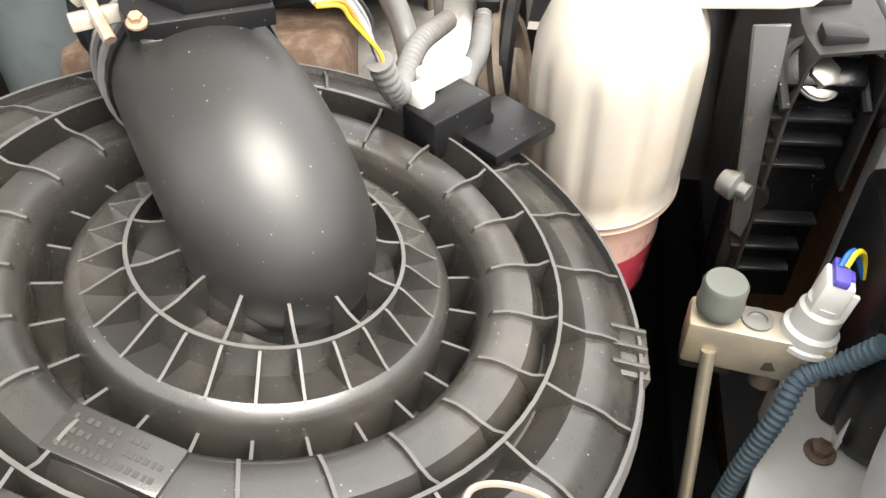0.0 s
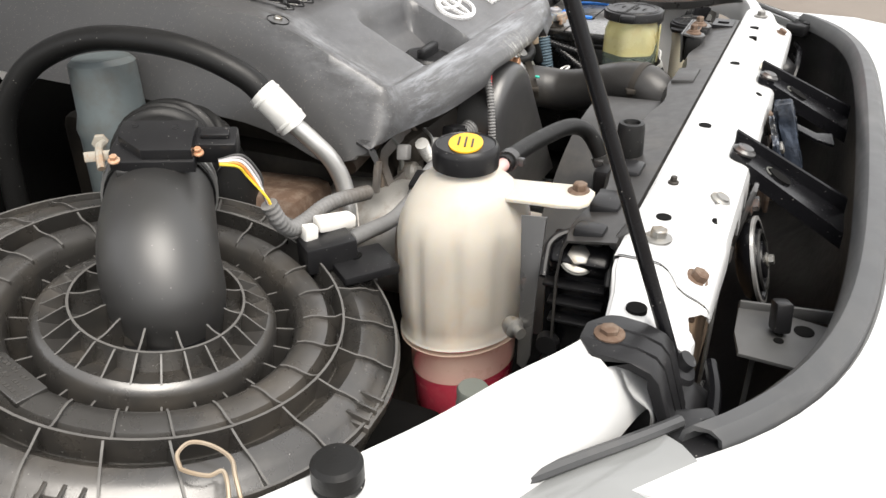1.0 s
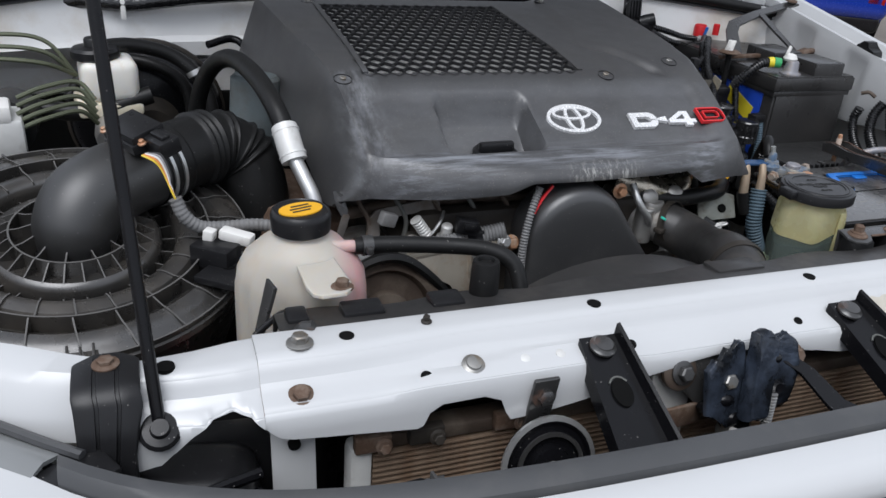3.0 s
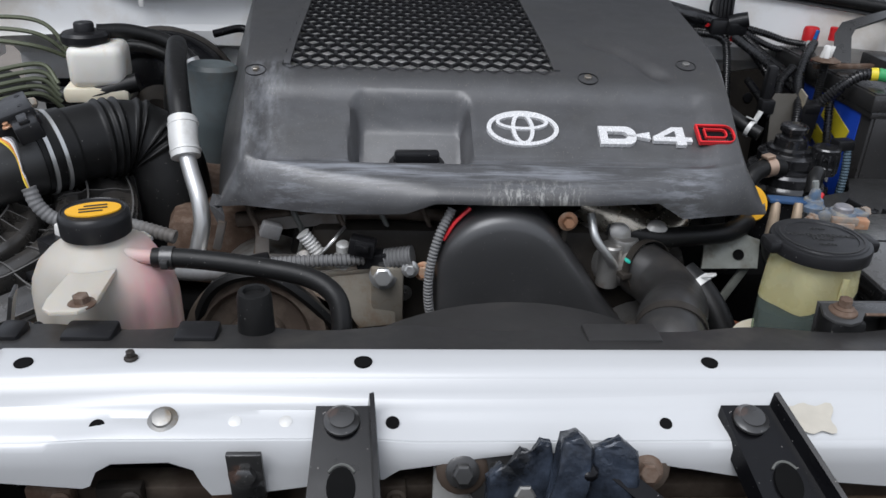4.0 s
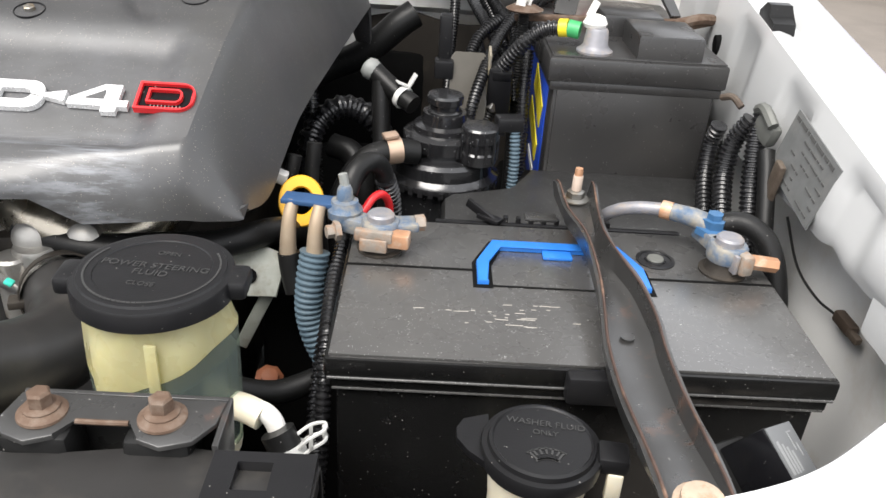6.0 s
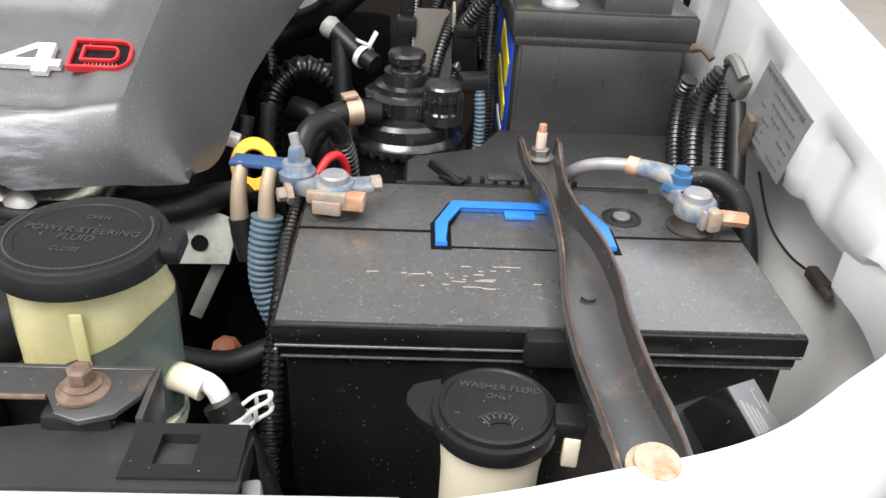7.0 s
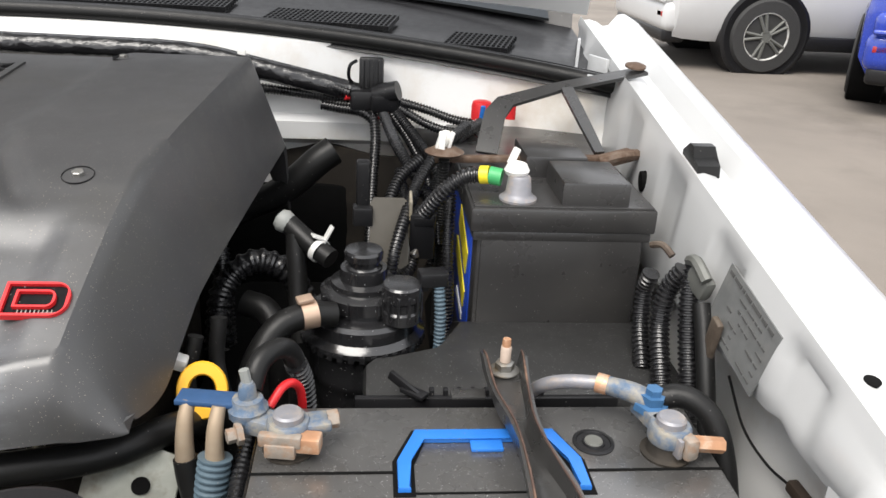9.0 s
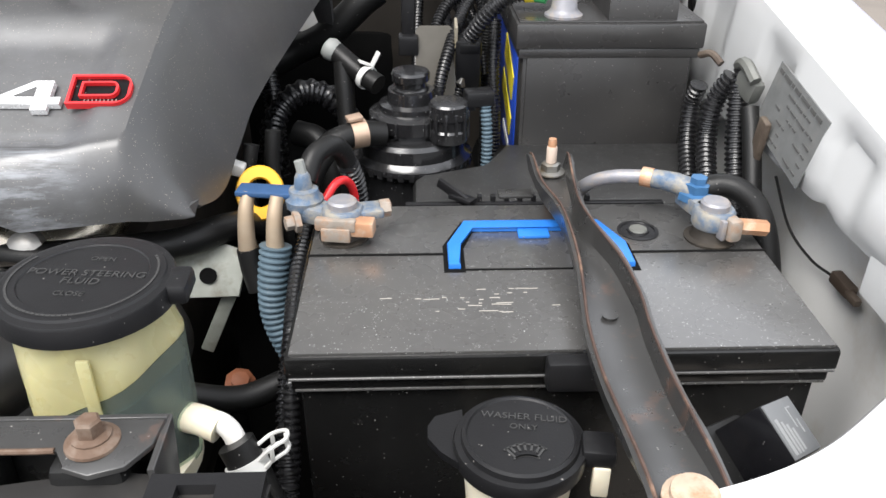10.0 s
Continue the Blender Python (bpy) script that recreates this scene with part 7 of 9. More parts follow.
part("fuse_plate", box(bm_(), (0.455, 0.337, 0.984), (0.042, 0.016, 0.004), (0, 0, -8), 0.001), M("blue_fuse_plate", (0.03, 0.075, 0.17), 0.4, var=0.3, vscale=60), tl, "dark blue fuse plate")
part("lug_bolt", lathe(bm_(), (0.481, 0.332, 0.975), (0, 0, 1), [(0.013, 0), (0.0135, 0.006), (0.011, 0.009), (0.010, 0.013), (0.0065, 0.014), (0.0055, 0.022), (0.004, 0.025)], 14), BLUEM, tl, "blue corroded stud and nut")
part("grey_tip", tube(bm_(), [(0.481, 0.333, 0.998), (0.479, 0.334, 1.008)], 0.0035, 8, 3), TANGREY, tl)
# cables at that clamp
for nm, lb, mt, pts, r in (
    ("battery_cable", "black cable with grey sleeve at the clamp", RUBBER, [(0.482, 0.340, 0.990), (0.487, 0.352, 1.003), (0.497, 0.365, 1.006), (0.505, 0.378, 0.995), (0.508, 0.388, 0.97), (0.508, 0.395, 0.92)], 0.0075),
    ("battery_cable", "red insulated cable beside the clamp", RED, [(0.493, 0.345, 0.972), (0.501, 0.355, 0.981), (0.508, 0.365, 0.978), (0.512, 0.375, 0.962), (0.512, 0.380, 0.93)], 0.0032),
):
    solo(nm, tube(bm_(), pts, r, 12), mt, lb, "cable")
solo("conduit", tube(bm_(), [(0.508, 0.380, 0.985), (0.512, 0.388, 0.965), (0.514, 0.392, 0.93), (0.514, 0.395, 0.88)], 0.0085, 12, 8, 0.0018, 0.0045), CONDUIT, "black corrugated conduit by the battery clamp", "conduit")
for k, (x0, y0) in enumerate(((0.440, 0.330), (0.461, 0.322))):
    th = thing("battery_cable", "tan crimped lug with black cable hanging down", "cable", (x0, y0, 0.88))
    part("lug", tube(bm_(), [(x0 + 0.002, y0 + 0.006, 0.984), (x0, y0, 0.972), (x0 - 0.001, y0 - 0.003, 0.955), (x0 - 0.001, y0 - 0.004, 0.940)], 0.0062, 10, 4, rfun=lambda s: 0.75 + 0.35 * s), TAN, th, "tan shrink-wrapped lug")
    if k == 0:
        part("boot", tube(bm_(), [(x0 - 0.001, y0 - 0.003, 0.944), (x0 + 0.001, y0 - 0.006, 0.930), (x0 + 0.005, y0 - 0.010, 0.914)], 0.0085, 12, 4), RUBBER, th, "black rubber boot")
    else:
        part("conduit", tube(bm_(), [(x0 - 0.001, y0 - 0.002, 0.950), (x0 - 0.004, y0 - 0.008, 0.925), (x0 - 0.004, y0 - 0.012, 0.90), (x0 + 0.004, y0 - 0.016, 0.875), (x0 + 0.02, y0 - 0.018, 0.845)], 0.0115, 14, 8, 0.0016, 0.0045), BLUEC, th, "faded blue corrugated conduit")

tr, c, d, e = clamp_end("terminal_clamp", "corroded battery clamp with blue stud and lug", (0.762, 0.310), 120)
part("jaw", box(bm_(), c + V(-0.006, 0.020, 0.975), (0.016, 0.030, 0.012), (0, 0, 15), 0.002), BLUEM, tr, "blue-green jaw")
part("jaw_plate", box(bm_(), c + V(0.008, -0.012, 0.972), (0.010, 0.016, 0.016), (0, 0, 15), 0.0025), CRUST, tr, "grey clamp plate")
part("jaw_gap", box(bm_(), c + V(0.0005, -0.0125, 0.972), (0.003, 0.012, 0.014), (0, 0, 15), 0.0005), LEAD, tr, "split in the grey clamp")
part("copper_nut", tube(bm_(), [(0.774, 0.300, 0.972), (0.786, 0.300, 0.971), (0.796, 0.300, 0.970)], 0.0055, 6, 3), COPPER, tr, "copper-brown bolt")
part("lug_bolt", lathe(bm_(), (0.757, 0.334, 0.976), (0, 0, 1), [(0.013, 0), (0.0125, 0.005), (0.009, 0.006), (0.009, 0.012), (0.006, 0.0125), (0.006, 0.017)], 6), M("bright_blue_nut", (0.05, 0.14, 0.28), 0.45, metal=0.3, var=0.3, vscale=80), tr, "blue nut")
ec = thing("earth_cable", "silver wrapped cable with copper crimp", "cable", (0.70, 0.35, 0.96))
part("lug", tube(bm_(), [(0.757, 0.335, 0.981), (0.745, 0.343, 0.984), (0.730, 0.352, 0.984)], 0.0075, 10, 5, rfun=lambda s: 1.1 - 0.2 * s), BLUEM, ec, "blue corroded lug")
part("crimp", tube(bm_(), [(0.730, 0.352, 0.984), (0.723, 0.356, 0.984)], 0.0072, 12, 3), COPPER, ec, "copper crimp")
part("cable", tube(bm_(), [(0.724, 0.355, 0.984), (0.705, 0.362, 0.981), (0.690, 0.372, 0.972), (0.682, 0.385, 0.955), (0.678, 0.395, 0.93)], 0.0052, 12), LEAD, ec, "silver wrapped cable")
solo("battery_cable", tube(bm_(), [(0.762, 0.338, 0.982), (0.775, 0.337, 0.985), (0.787, 0.332, 0.983), (0.798, 0.324, 0.973), (0.805, 0.312, 0.950), (0.809, 0.297, 0.91), (0.811, 0.28, 0.85), (0.812, 0.27, 0.75)], 0.0085, 14), RUBBER, "thick black taped cable from the battery clamp", "cable")

# plastic cover behind the front battery
bm = bm_()
prism(bm, [(0.556, 0.415), (0.556, 0.470), (0.566, 0.484), (0.625, 0.486), (0.636, 0.500), (0.638, 0.552), (0.832, 0.552), (0.832, 0.415)], (0, 0, 0.885), (1, 0, 0), (0, 1, 0), 0.047, 0.009)
bx = solo("relay_box_cover", bm, M("satin_box_plastic", (0.026, 0.026, 0.026), 0.36, var=0.25, bump=0.2, bscale=900, specks=0.2, speck_col=(0.4, 0.4, 0.39), speck_scale=1250, spec=0.6), "black plastic box cover behind the battery", "box cover")
bm = bm_()
for k in range(9):
    box(bm, (0.610 + 0.011 * k, 0.412, 0.938), (0.004, 0.006, 0.010), (0, 0, 0), 0.001)
box(bm, (0.655, 0.408, 0.928), (0.21, 0.006, 0.020), (0, 0, 0), 0.001)
part("edge_comb", bm, BLACK, bx, "toothed edge")
bm = bm_()
box(bm, (0.588, 0.414, 0.945), (0.030, 0.004, 0.008), (0, 18, -40), 0.001)
box(bm, (0.596, 0.408, 0.942), (0.022, 0.010, 0.004), (0, 0, -40), 0.001)
part("clip", bm, BLACK, bx, "small black clip")

# relay in its holder
ry = thing("relay", "black square relay with grey print in holder", "relay", (0.715, 0.085, 0.93))
RA_, RC_ = V(0.0115, -0.022, -0.015).normalized(), V(-0.0125, 0.0075, -0.020).normalized()
RB_ = RA_.cross(RC_).normalized()
RMID = V(0.719, 0.116, 0.975) + RA_ * 0.0145 + RB_ * 0.0138 + RC_ * 0.0150
RX = Matrix.Translation(RMID) @ Matrix((RB_, -RA_, -RC_)).transposed().to_4x4()
def rbox(c, s, bev):
    b = box(bm_(), c, s, (0, 0, 0), bev)
    bmesh.ops.transform(b, matrix=RX, verts=b.verts)
    return b


part("case", rbox((0, 0, 0), (0.0276, 0.029, 0.030), 0.0015), GLOSSB, ry, "glossy black case")
part("face", rbox((0.0, 0.0, 0.0150), (0.0262, 0.0276, 0.0012), 0.0003), M("relay_print_field", (0.13, 0.135, 0.14), 0.5, var=0.15), ry, "grey printed face")
part("holder", rbox((-0.004, 0.0, -0.019), (0.040, 0.036, 0.010), 0.0025), RUBBER, ry, "black rubber holder")
bm = bm_()
for k, (bx0, by0, bw, bl) in enumerate(((-0.010, -0.003, 0.0022, 0.018), (-0.0065, -0.004, 0.0016, 0.016), (-0.0035, -0.005, 0.0016, 0.014), (-0.0005, -0.006, 0.0016, 0.011), (0.004, 0.004, 0.0007, 0.010), (0.0075, -0.001, 0.0007, 0.007), (0.0058, 0.009, 0.0040, 0.0007))):
    box(bm, (bx0, by0, 0.0157), (bw, bl, 0.0005))
bmesh.ops.transform(bm, matrix=RX, verts=bm.verts)
part("small_print", bm, M("faded_relay_print", (0.24, 0.245, 0.25), 0.5), ry, "white unreadable print bars")
part("plug_wires", tube(bm_(), [(0.730, 0.098, 0.945), (0.742, 0.104, 0.935), (0.755, 0.125, 0.92), (0.765, 0.145, 0.88)], 0.007, 10, 6, 0.0012, 0.003), RUBBER, ry, "ribbed black wire boot")

# data plate on the inner wall
dp = thing("data_plate", "grey stamped data plate on white wall", "data plate", (0.84, 0.38, 0.965))
o = V(0.8355, 0.3475, 0.9765)
PU, PV = V(0, 0.983, 0.181), V(0.14, -0.180, 0.974)
part("plate", prism(bm_(), [(0, 0), (0.091, 0.0), (0.091, 0.056), (0, 0.056)], o, PU, PV, -0.0012), PLATE, dp, "dull grey metal plate")
random.seed(9)
bm = bm_()
for r in range(7):
    y = 0.006 + 0.004 * random.random()
    while y < (0.082 if r in (0, 6) else 0.072):
        w = 0.003 + 0.012 * random.random()
        if r == 6 or random.random() < 0.7:
            box(bm, o + PU * (y + w / 2) + PV * (0.006 + 0.0075 * r) - V(0.0016, 0, 0), (0.0006, w, 0.0030 if r == 6 else 0.0014), (10.4, 8, 0))
        y += w + 0.0025
part("stamped_print", bm, M("faded_stamping", (0.085, 0.085, 0.083), 0.5), dp, "rows of unreadable stamped print")

# looms down the right wall
for pts, r in (([(0.824, 0.47, 1.022), (0.815, 0.475, 1.0), (0.810, 0.468, 0.97), (0.806, 0.44, 0.94), (0.806, 0.41, 0.90), (0.806, 0.38, 0.85)], 0.009),
               ([(0.828, 0.46, 1.03), (0.824, 0.452, 1.01), (0.822, 0.435, 0.975), (0.820, 0.41, 0.935), (0.818, 0.39, 0.88)], 0.0085),
               ([(0.808, 0.50, 1.005), (0.806, 0.505, 0.985), (0.802, 0.49, 0.955), (0.798, 0.46, 0.93)], 0.008)):
    solo("loom", tube(bm_(), pts, r, 12, 8, 0.0016, 0.0045), CONDUIT, "black corrugated loom against the white wall", "wiring loom", "wall looms")
solo("loom", tube(bm_(), [(0.830, 0.44, 1.005), (0.830, 0.425, 0.985), (0.828, 0.40, 0.95), (0.826, 0.37, 0.90), (0.824, 0.34, 0.85)], 0.0075, 12), RUBBER, "smooth black taped loom on the wall", "wiring loom", "wall looms")
ck = thing("wall_clip", "corroded tan clip holding looms to the wall", "clip", (0.832, 0.45, 1.0))
bm = bm_()
box(bm, (0.828, 0.445, 1.022), (0.012, 0.026, 0.020), (20, 0, 15), 0.004)
tube(bm, [(0.826, 0.43, 1.03), (0.822, 0.445, 1.04), (0.824, 0.462, 1.034)], 0.005, 8, 4)
part("clip_body", bm, GALV, ck, "dull grey corroded clip")
part("tape", tube(bm_(), [(0.818, 0.485, 1.028), (0.812, 0.495, 1.034), (0.806, 0.505, 1.030)], 0.0032, 8, 4), BROWNM, ck, "brown tape end")
bm = box(bm_(), (0.8305, 0.412, 0.985), (0.006, 0.014, 0.045), (12, 0, 0), 0.002)
part("brown_strap", bm, BROWNM, ck, "brown stained strap")
solo("thin_wire", tube(bm_(), [(0.842, 0.395, 0.965), (0.852, 0.375, 0.930), (0.862, 0.350, 0.915), (0.869, 0.325, 0.914)], 0.0011, 6), RUBBER, "thin black wire along the white wall", "wire")
solo("wire_plug", box(box(bm_(), (0.871, 0.315, 0.914), (0.009, 0.024, 0.010), (5, 0, 6), 0.002), (0.870, 0.298, 0.913), (0.006, 0.014, 0.006), (5, 0, 6), 0.0015), BROWNM, "small grimy loose wire plug", "plug")

# ---- rear battery fittings ----
hb = thing("battery_brace", "grey steel brace from battery to wing", "brace", (0.75, 0.74, 1.05))
bm = loft(bm_(), [[(0.672, 0.700, 1.056), (0.694, 0.690, 1.056)], [(0.684, 0.735, 1.092), (0.706, 0.727, 1.088)], [(0.70, 0.752, 1.104), (0.716, 0.738, 1.099)], [(0.77, 0.775, 1.118), (0.776, 0.758, 1.114)], [(0.84, 0.790, 1.130), (0.846, 0.770, 1.127)], [(0.868, 0.790, 1.136), (0.874, 0.770, 1.134)]])
bmesh.ops.solidify(bm, geom=list(bm.faces), thickness=0.004)
part("brace_bar", bm, BRACK, hb, "grey-black bent steel bar")
bm = loft(bm_(), [[(0.772, 0.760, 1.112), (0.786, 0.762, 1.113)], [(0.784, 0.715, 1.085), (0.797, 0.718, 1.086)], [(0.795, 0.675, 1.062), (0.806, 0.678, 1.062)]])
bmesh.ops.solidify(bm, geom=list(bm.faces), thickness=0.004)
part("brace_leg", bm, BRACK, hb, "second leg of the brace")
part("wing_washer", lathe(bm_(), (0.862, 0.781, 1.1375), (0, -0.17, 1), [(0.012, 0), (0.012, 0.002), (0.007, 0.004)], 20), RUST, hb, "rusty washer")
rb = thing("hold_down_rod", "rusty battery hold-down rod with wing nut", "hold-down rod", (0.72, 0.66, 1.05))
part("cross_bar", box(bm_(), (0.725, 0.668, 1.058), (0.20, 0.010, 0.007), (0, -1, 2), 0.002), RUST, rb, "rusty cross bar")
part("washer", lathe(bm_(), (0.634, 0.652, 1.066), (0, 0, 1), [(0.018, 0), (0.020, 0.002), (0.012, 0.006)], 22), RUST, rb, "rusty cup washer")
bm = bm_()
for a in (20, 75, 130, 185, 240):
    q = radians(a)
    box(bm, (0.634 + 0.006 * math.cos(q), 0.652 + 0.006 * math.sin(q), 1.079), (0.003, 0.007, 0.018), (0, 18 * math.cos(q), a), 0.001)
part("wing_nut", bm, WHITEP, rb, "pale corroded wing nut")
part("hook_rod", tube(bm_(), [(0.634, 0.652, 1.066), (0.634, 0.650, 0.98), (0.634, 0.648, 0.86)], 0.006, 10, 6, 0.001, 0.003), RUBBER, rb, "threaded black rod")
part("rust_clamp", box(bm_(), (0.818, 0.672, 1.060), (0.045, 0.022, 0.010), (0, -8, 20), 0.003), RUST, rb, "rust-flaked clamp end")
part("rust_clamp", tube(bm_(), [(0.80, 0.664, 1.058), (0.82, 0.66, 1.066), (0.84, 0.672, 1.064)], 0.006, 8, 4), RUST, rb)
# positive terminal under red caps
rt = thing("red_terminal", "red terminal caps on the rear battery", "terminal cap", (0.70, 0.82, 1.05))
part("cap", lathe(bm_(), (0.693, 0.822, 1.062), (0, 0, 1), [(0.0125, 0), (0.0125, 0.016), (0.011, 0.021), (0.008, 0.022)], 20), RED, rt, "bright red cap")
part("cap", lathe(bm_(), (0.728, 0.818, 1.064), (0, 0, 1), [(0.0065, 0), (0.0065, 0.020), (0.005, 0.021)], 14), RED, rt, "small bright red cap")
part("post", lathe(bm_(), (0.693, 0.820, 1.048), (0, 0, 1), [(0.012, 0), (0.011, 0.016)], 16), SILVER, rt)
part("wire_end", tube(bm_(), [(0.690, 0.806, 1.055), (0.691, 0.802, 1.07), (0.692, 0.800, 1.082)], 0.003, 8, 3), BLUE, rt, "blue wire end")
lb = thing("battery_lead", "black lead with green and yellow tape", "cable", (0.66, 0.60, 1.05))
part("lead", tube(bm_(), [(0.612, 0.600, 1.020), (0.630, 0.588, 1.048), (0.648, 0.585, 1.063), (0.664, 0.583, 1.066)], 0.008, 12, 8, 0.0015, 0.0045), CONDUIT, lb, "black corrugated lead")
part("tape", tube(bm_(), [(0.662, 0.583, 1.066), (0.670, 0.580, 1.067)], 0.0088, 12, 2), LABELY, lb, "yellow tape")
part("tape", tube(bm_(), [(0.670, 0.580, 1.067), (0.681, 0.576, 1.066)], 0.0085, 12, 2), GREEN, lb, "green tape")

# ---- fuel filter ----
FF = V(0.555, 0.545, 0)
FILTB = M("filter_black", (0.014, 0.014, 0.015), 0.17, var=0.2, bump=0.1, bscale=500, specks=0.10, speck_col=(0.3, 0.3, 0.3), spec=0.9)
ff = thing("fuel_filter", "black plastic fuel filter housing with hand pump", "fuel filter", (FF.x, FF.y, 0.82))
part("bowl", lathe(bm_(), FF + V(0, 0, 0.82), (0, 0, 1), [(0.030, 0), (0.040, 0.01), (0.046, 0.05), (0.047, 0.060), (0.050, 0.064), (0.050, 0.070), (0.051, 0.100), (0.053, 0.104)], 40), FILTB, ff, "black ribbed bowl")
part("flange", lathe(bm_(), FF + V(0, 0, 0.924), (0, 0, 1), [(0.052, -0.004), (0.0575, -0.002), (0.0575, 0.003), (0.053, 0.006), (0.050, 0.010), (0.046, 0.014)], 48), FILTB, ff, "wide toothed flange")
for k in range(36):
    a = 2 * math.pi * k / 36
    if math.sin(a) < 0.5:
        part("flange_tooth", box(bm_(), FF + V(0.0572 * math.cos(a), 0.0572 * math.sin(a), 0.9225), (0.003, 0.005, 0.006), (0, 0, math.degrees(a))), FILTB, ff)
part("lower_head", lathe(bm_(), FF + V(0, 0, 0.934), (0, 0, 1), [(0.0515, -0.004), (0.0505, 0.010), (0.048, 0.014), (0.030, 0.0175)], 44), FILTB, ff, "glossy lower head", 22)
part("head", lathe(bm_(), FF + V(0, 0, 0.948), (0, 0, 1), [(0.036, 0), (0.0365, 0.006), (0.039, 0.007), (0.0395, 0.019), (0.0365, 0.021), (0.030, 0.0225), (0.0295, 0.0275), (0.022, 0.029), (0.021, 0.040)], 40), FILTB, ff, "stepped glossy head", 22)
for a in (-150, -110, -70, -30):
    q = radians(a)
    part("head_rib", box(bm_(), FF + V(0.0395 * math.cos(q), 0.0395 * math.sin(q), 0.961), (0.004, 0.003, 0.014), (0, 0, a), 0.0006), FILTB, ff)
part("pump_knob", lathe(bm_(), FF + V(0, 0, 0.985), (0, 0, 1), [(0.016, 0), (0.017, 0.004), (0.0145, 0.006), (0.0145, 0.010), (0.0175, 0.012), (0.0178, 0.018), (0.0165, 0.0205), (0.004, 0.0212)], 30), FILTB, ff, "round pump knob", 22)
part("level_sensor", lathe(bm_(), FF + V(0.034, -0.030, 0.950), (0, 0, 1), [(0.0175, 0), (0.018, 0.010), (0.0165, 0.012), (0.0165, 0.020), (0.018, 0.022), (0.018, 0.034), (0.0165, 0.036), (0.004, 0.0365)], 26), FILTB, ff, "ribbed sensor cap", 22)
for a in range(200, 380, 30):
    q = radians(a)
    part("cap_rib", box(bm_(), FF + V(0.034 + 0.018 * math.cos(q), -0.030 + 0.018 * math.sin(q), 0.966), (0.002, 0.003, 0.026), (0, 0, a), 0.0005), FILTB, ff)
bm = bm_()
box(bm, FF + V(0.062, -0.016, 0.985), (0.026, 0.018, 0.014), (0, 0, 10), 0.002)
box(bm, FF + V(0.048, -0.020, 0.978), (0.020, 0.010, 0.008), (0, 0, 10), 0.001)
part("sensor_plug", bm, BLACK, ff, "black sensor plug")
part("sensor_conduit", tube(bm_(), [FF + V(0.068, -0.020, 0.978), FF + V(0.070, -0.024, 0.95), FF + V(0.070, -0.026, 0.90)], 0.0055, 10, 6, 0.0012, 0.004), BLUEC, ff, "faded blue conduit")
fh = thing("fuel_hose", "black rubber fuel hose with copper clamp", "hose", (0.47, 0.45, 0.85))
part("hose_body", tube(bm_(), [(0.530, 0.508, 0.958), (0.505, 0.498, 0.962), (0.482, 0.485, 0.955), (0.465, 0.468, 0.93), (0.460, 0.455, 0.90), (0.460, 0.45, 0.85)], 0.0115, 14), RUBBER, fh, "black curved hose")
bm = lathe(bm_(), (0.508, 0.4995, 0.962), (0.9, 0.35, 0.05), [(0.0118, -0.007), (0.0128, -0.007), (0.0128, 0.007), (0.0118, 0.007), (0.0118, -0.007)], 22, cap=False)
box(bm, (0.505, 0.499, 0.977), (0.014, 0.012, 0.004), (0, -6, 20), 0.001)
part("hose_clamp", bm, M("copper_clamp", (0.55, 0.40, 0.30), 0.4, metal=0.6, var=0.2, vscale=60), fh, "pale copper clamp")
fh2 = thing("fuel_hose", "black fuel hose with grey union and white clamp", "hose", (0.50, 0.56, 0.9))
part("hose_body", tube(bm_(), [(0.482, 0.604, 1.006), (0.492, 0.598, 0.999), (0.506, 0.588, 0.990), (0.524, 0.574, 0.982)], 0.0100, 12), RUBBER, fh2)
part("hose_body", tube(bm_(), [(0.489, 0.598, 0.998), (0.490, 0.590, 0.975), (0.492, 0.580, 0.945), (0.496, 0.56, 0.90)], 0.0095, 12), RUBBER, fh2)
part("union", lathe(bm_(), (0.484, 0.603, 1.004), (-0.8, 0.3, 0.5), [(0.0085, 0), (0.0105, 0.003), (0.0115, 0.009), (0.009, 0.014), (0.003, 0.016)], 18), TANGREY, fh2, "grey plastic union")
bm = lathe(bm_(), (0.512, 0.583, 0.987), (0.7, -0.6, -0.3), [(0.0108, -0.003), (0.0118, -0.003), (0.0118, 0.003), (0.0108, 0.003), (0.0108, -0.003)], 20, cap=False)
box(bm, (0.520, 0.585, 1.002), (0.002, 0.008, 0.020), (0, 30, 20), 0.0004)
box(bm, (0.512, 0.583, 1.0005), (0.014, 0.009, 0.002), (0, 25, 20), 0.0004)
part("hose_clamp", bm, SILVER, fh2, "bright spring clamp")
# grey bracket and upright plug behind the filter
fb = thing("filter_bracket", "dull tan steel bracket plate behind the filter", "bracket", (0.58, 0.632, 0.86))
part("plate", prism(bm_(), [(-0.020, -0.11), (0.020, -0.11), (0.020, 0.028), (0.014, 0.034), (-0.016, 0.034), (-0.020, 0.028)], (0.580, 0.628, 0.990), (1, 0, 0), (0, 0.25, 1), -0.003, 0.0008), M("dull_tan_plate", (0.10, 0.092, 0.078), 0.5, metal=0.3, var=0.3, vscale=40), fb, "dull tan plate")
part("edge", box(bm_(), (0.6005, 0.640, 0.975), (0.003, 0.022, 0.11), (14, 0, 0), 0.001), YZINC, fb, "bright folded edge")
part("bolt", hexbolt(bm_(), (0.604, 0.630, 0.968), (0.6, -0.8, 0), 0.006, 0.009, 0.007), STEEL, fb, "bright bolt")
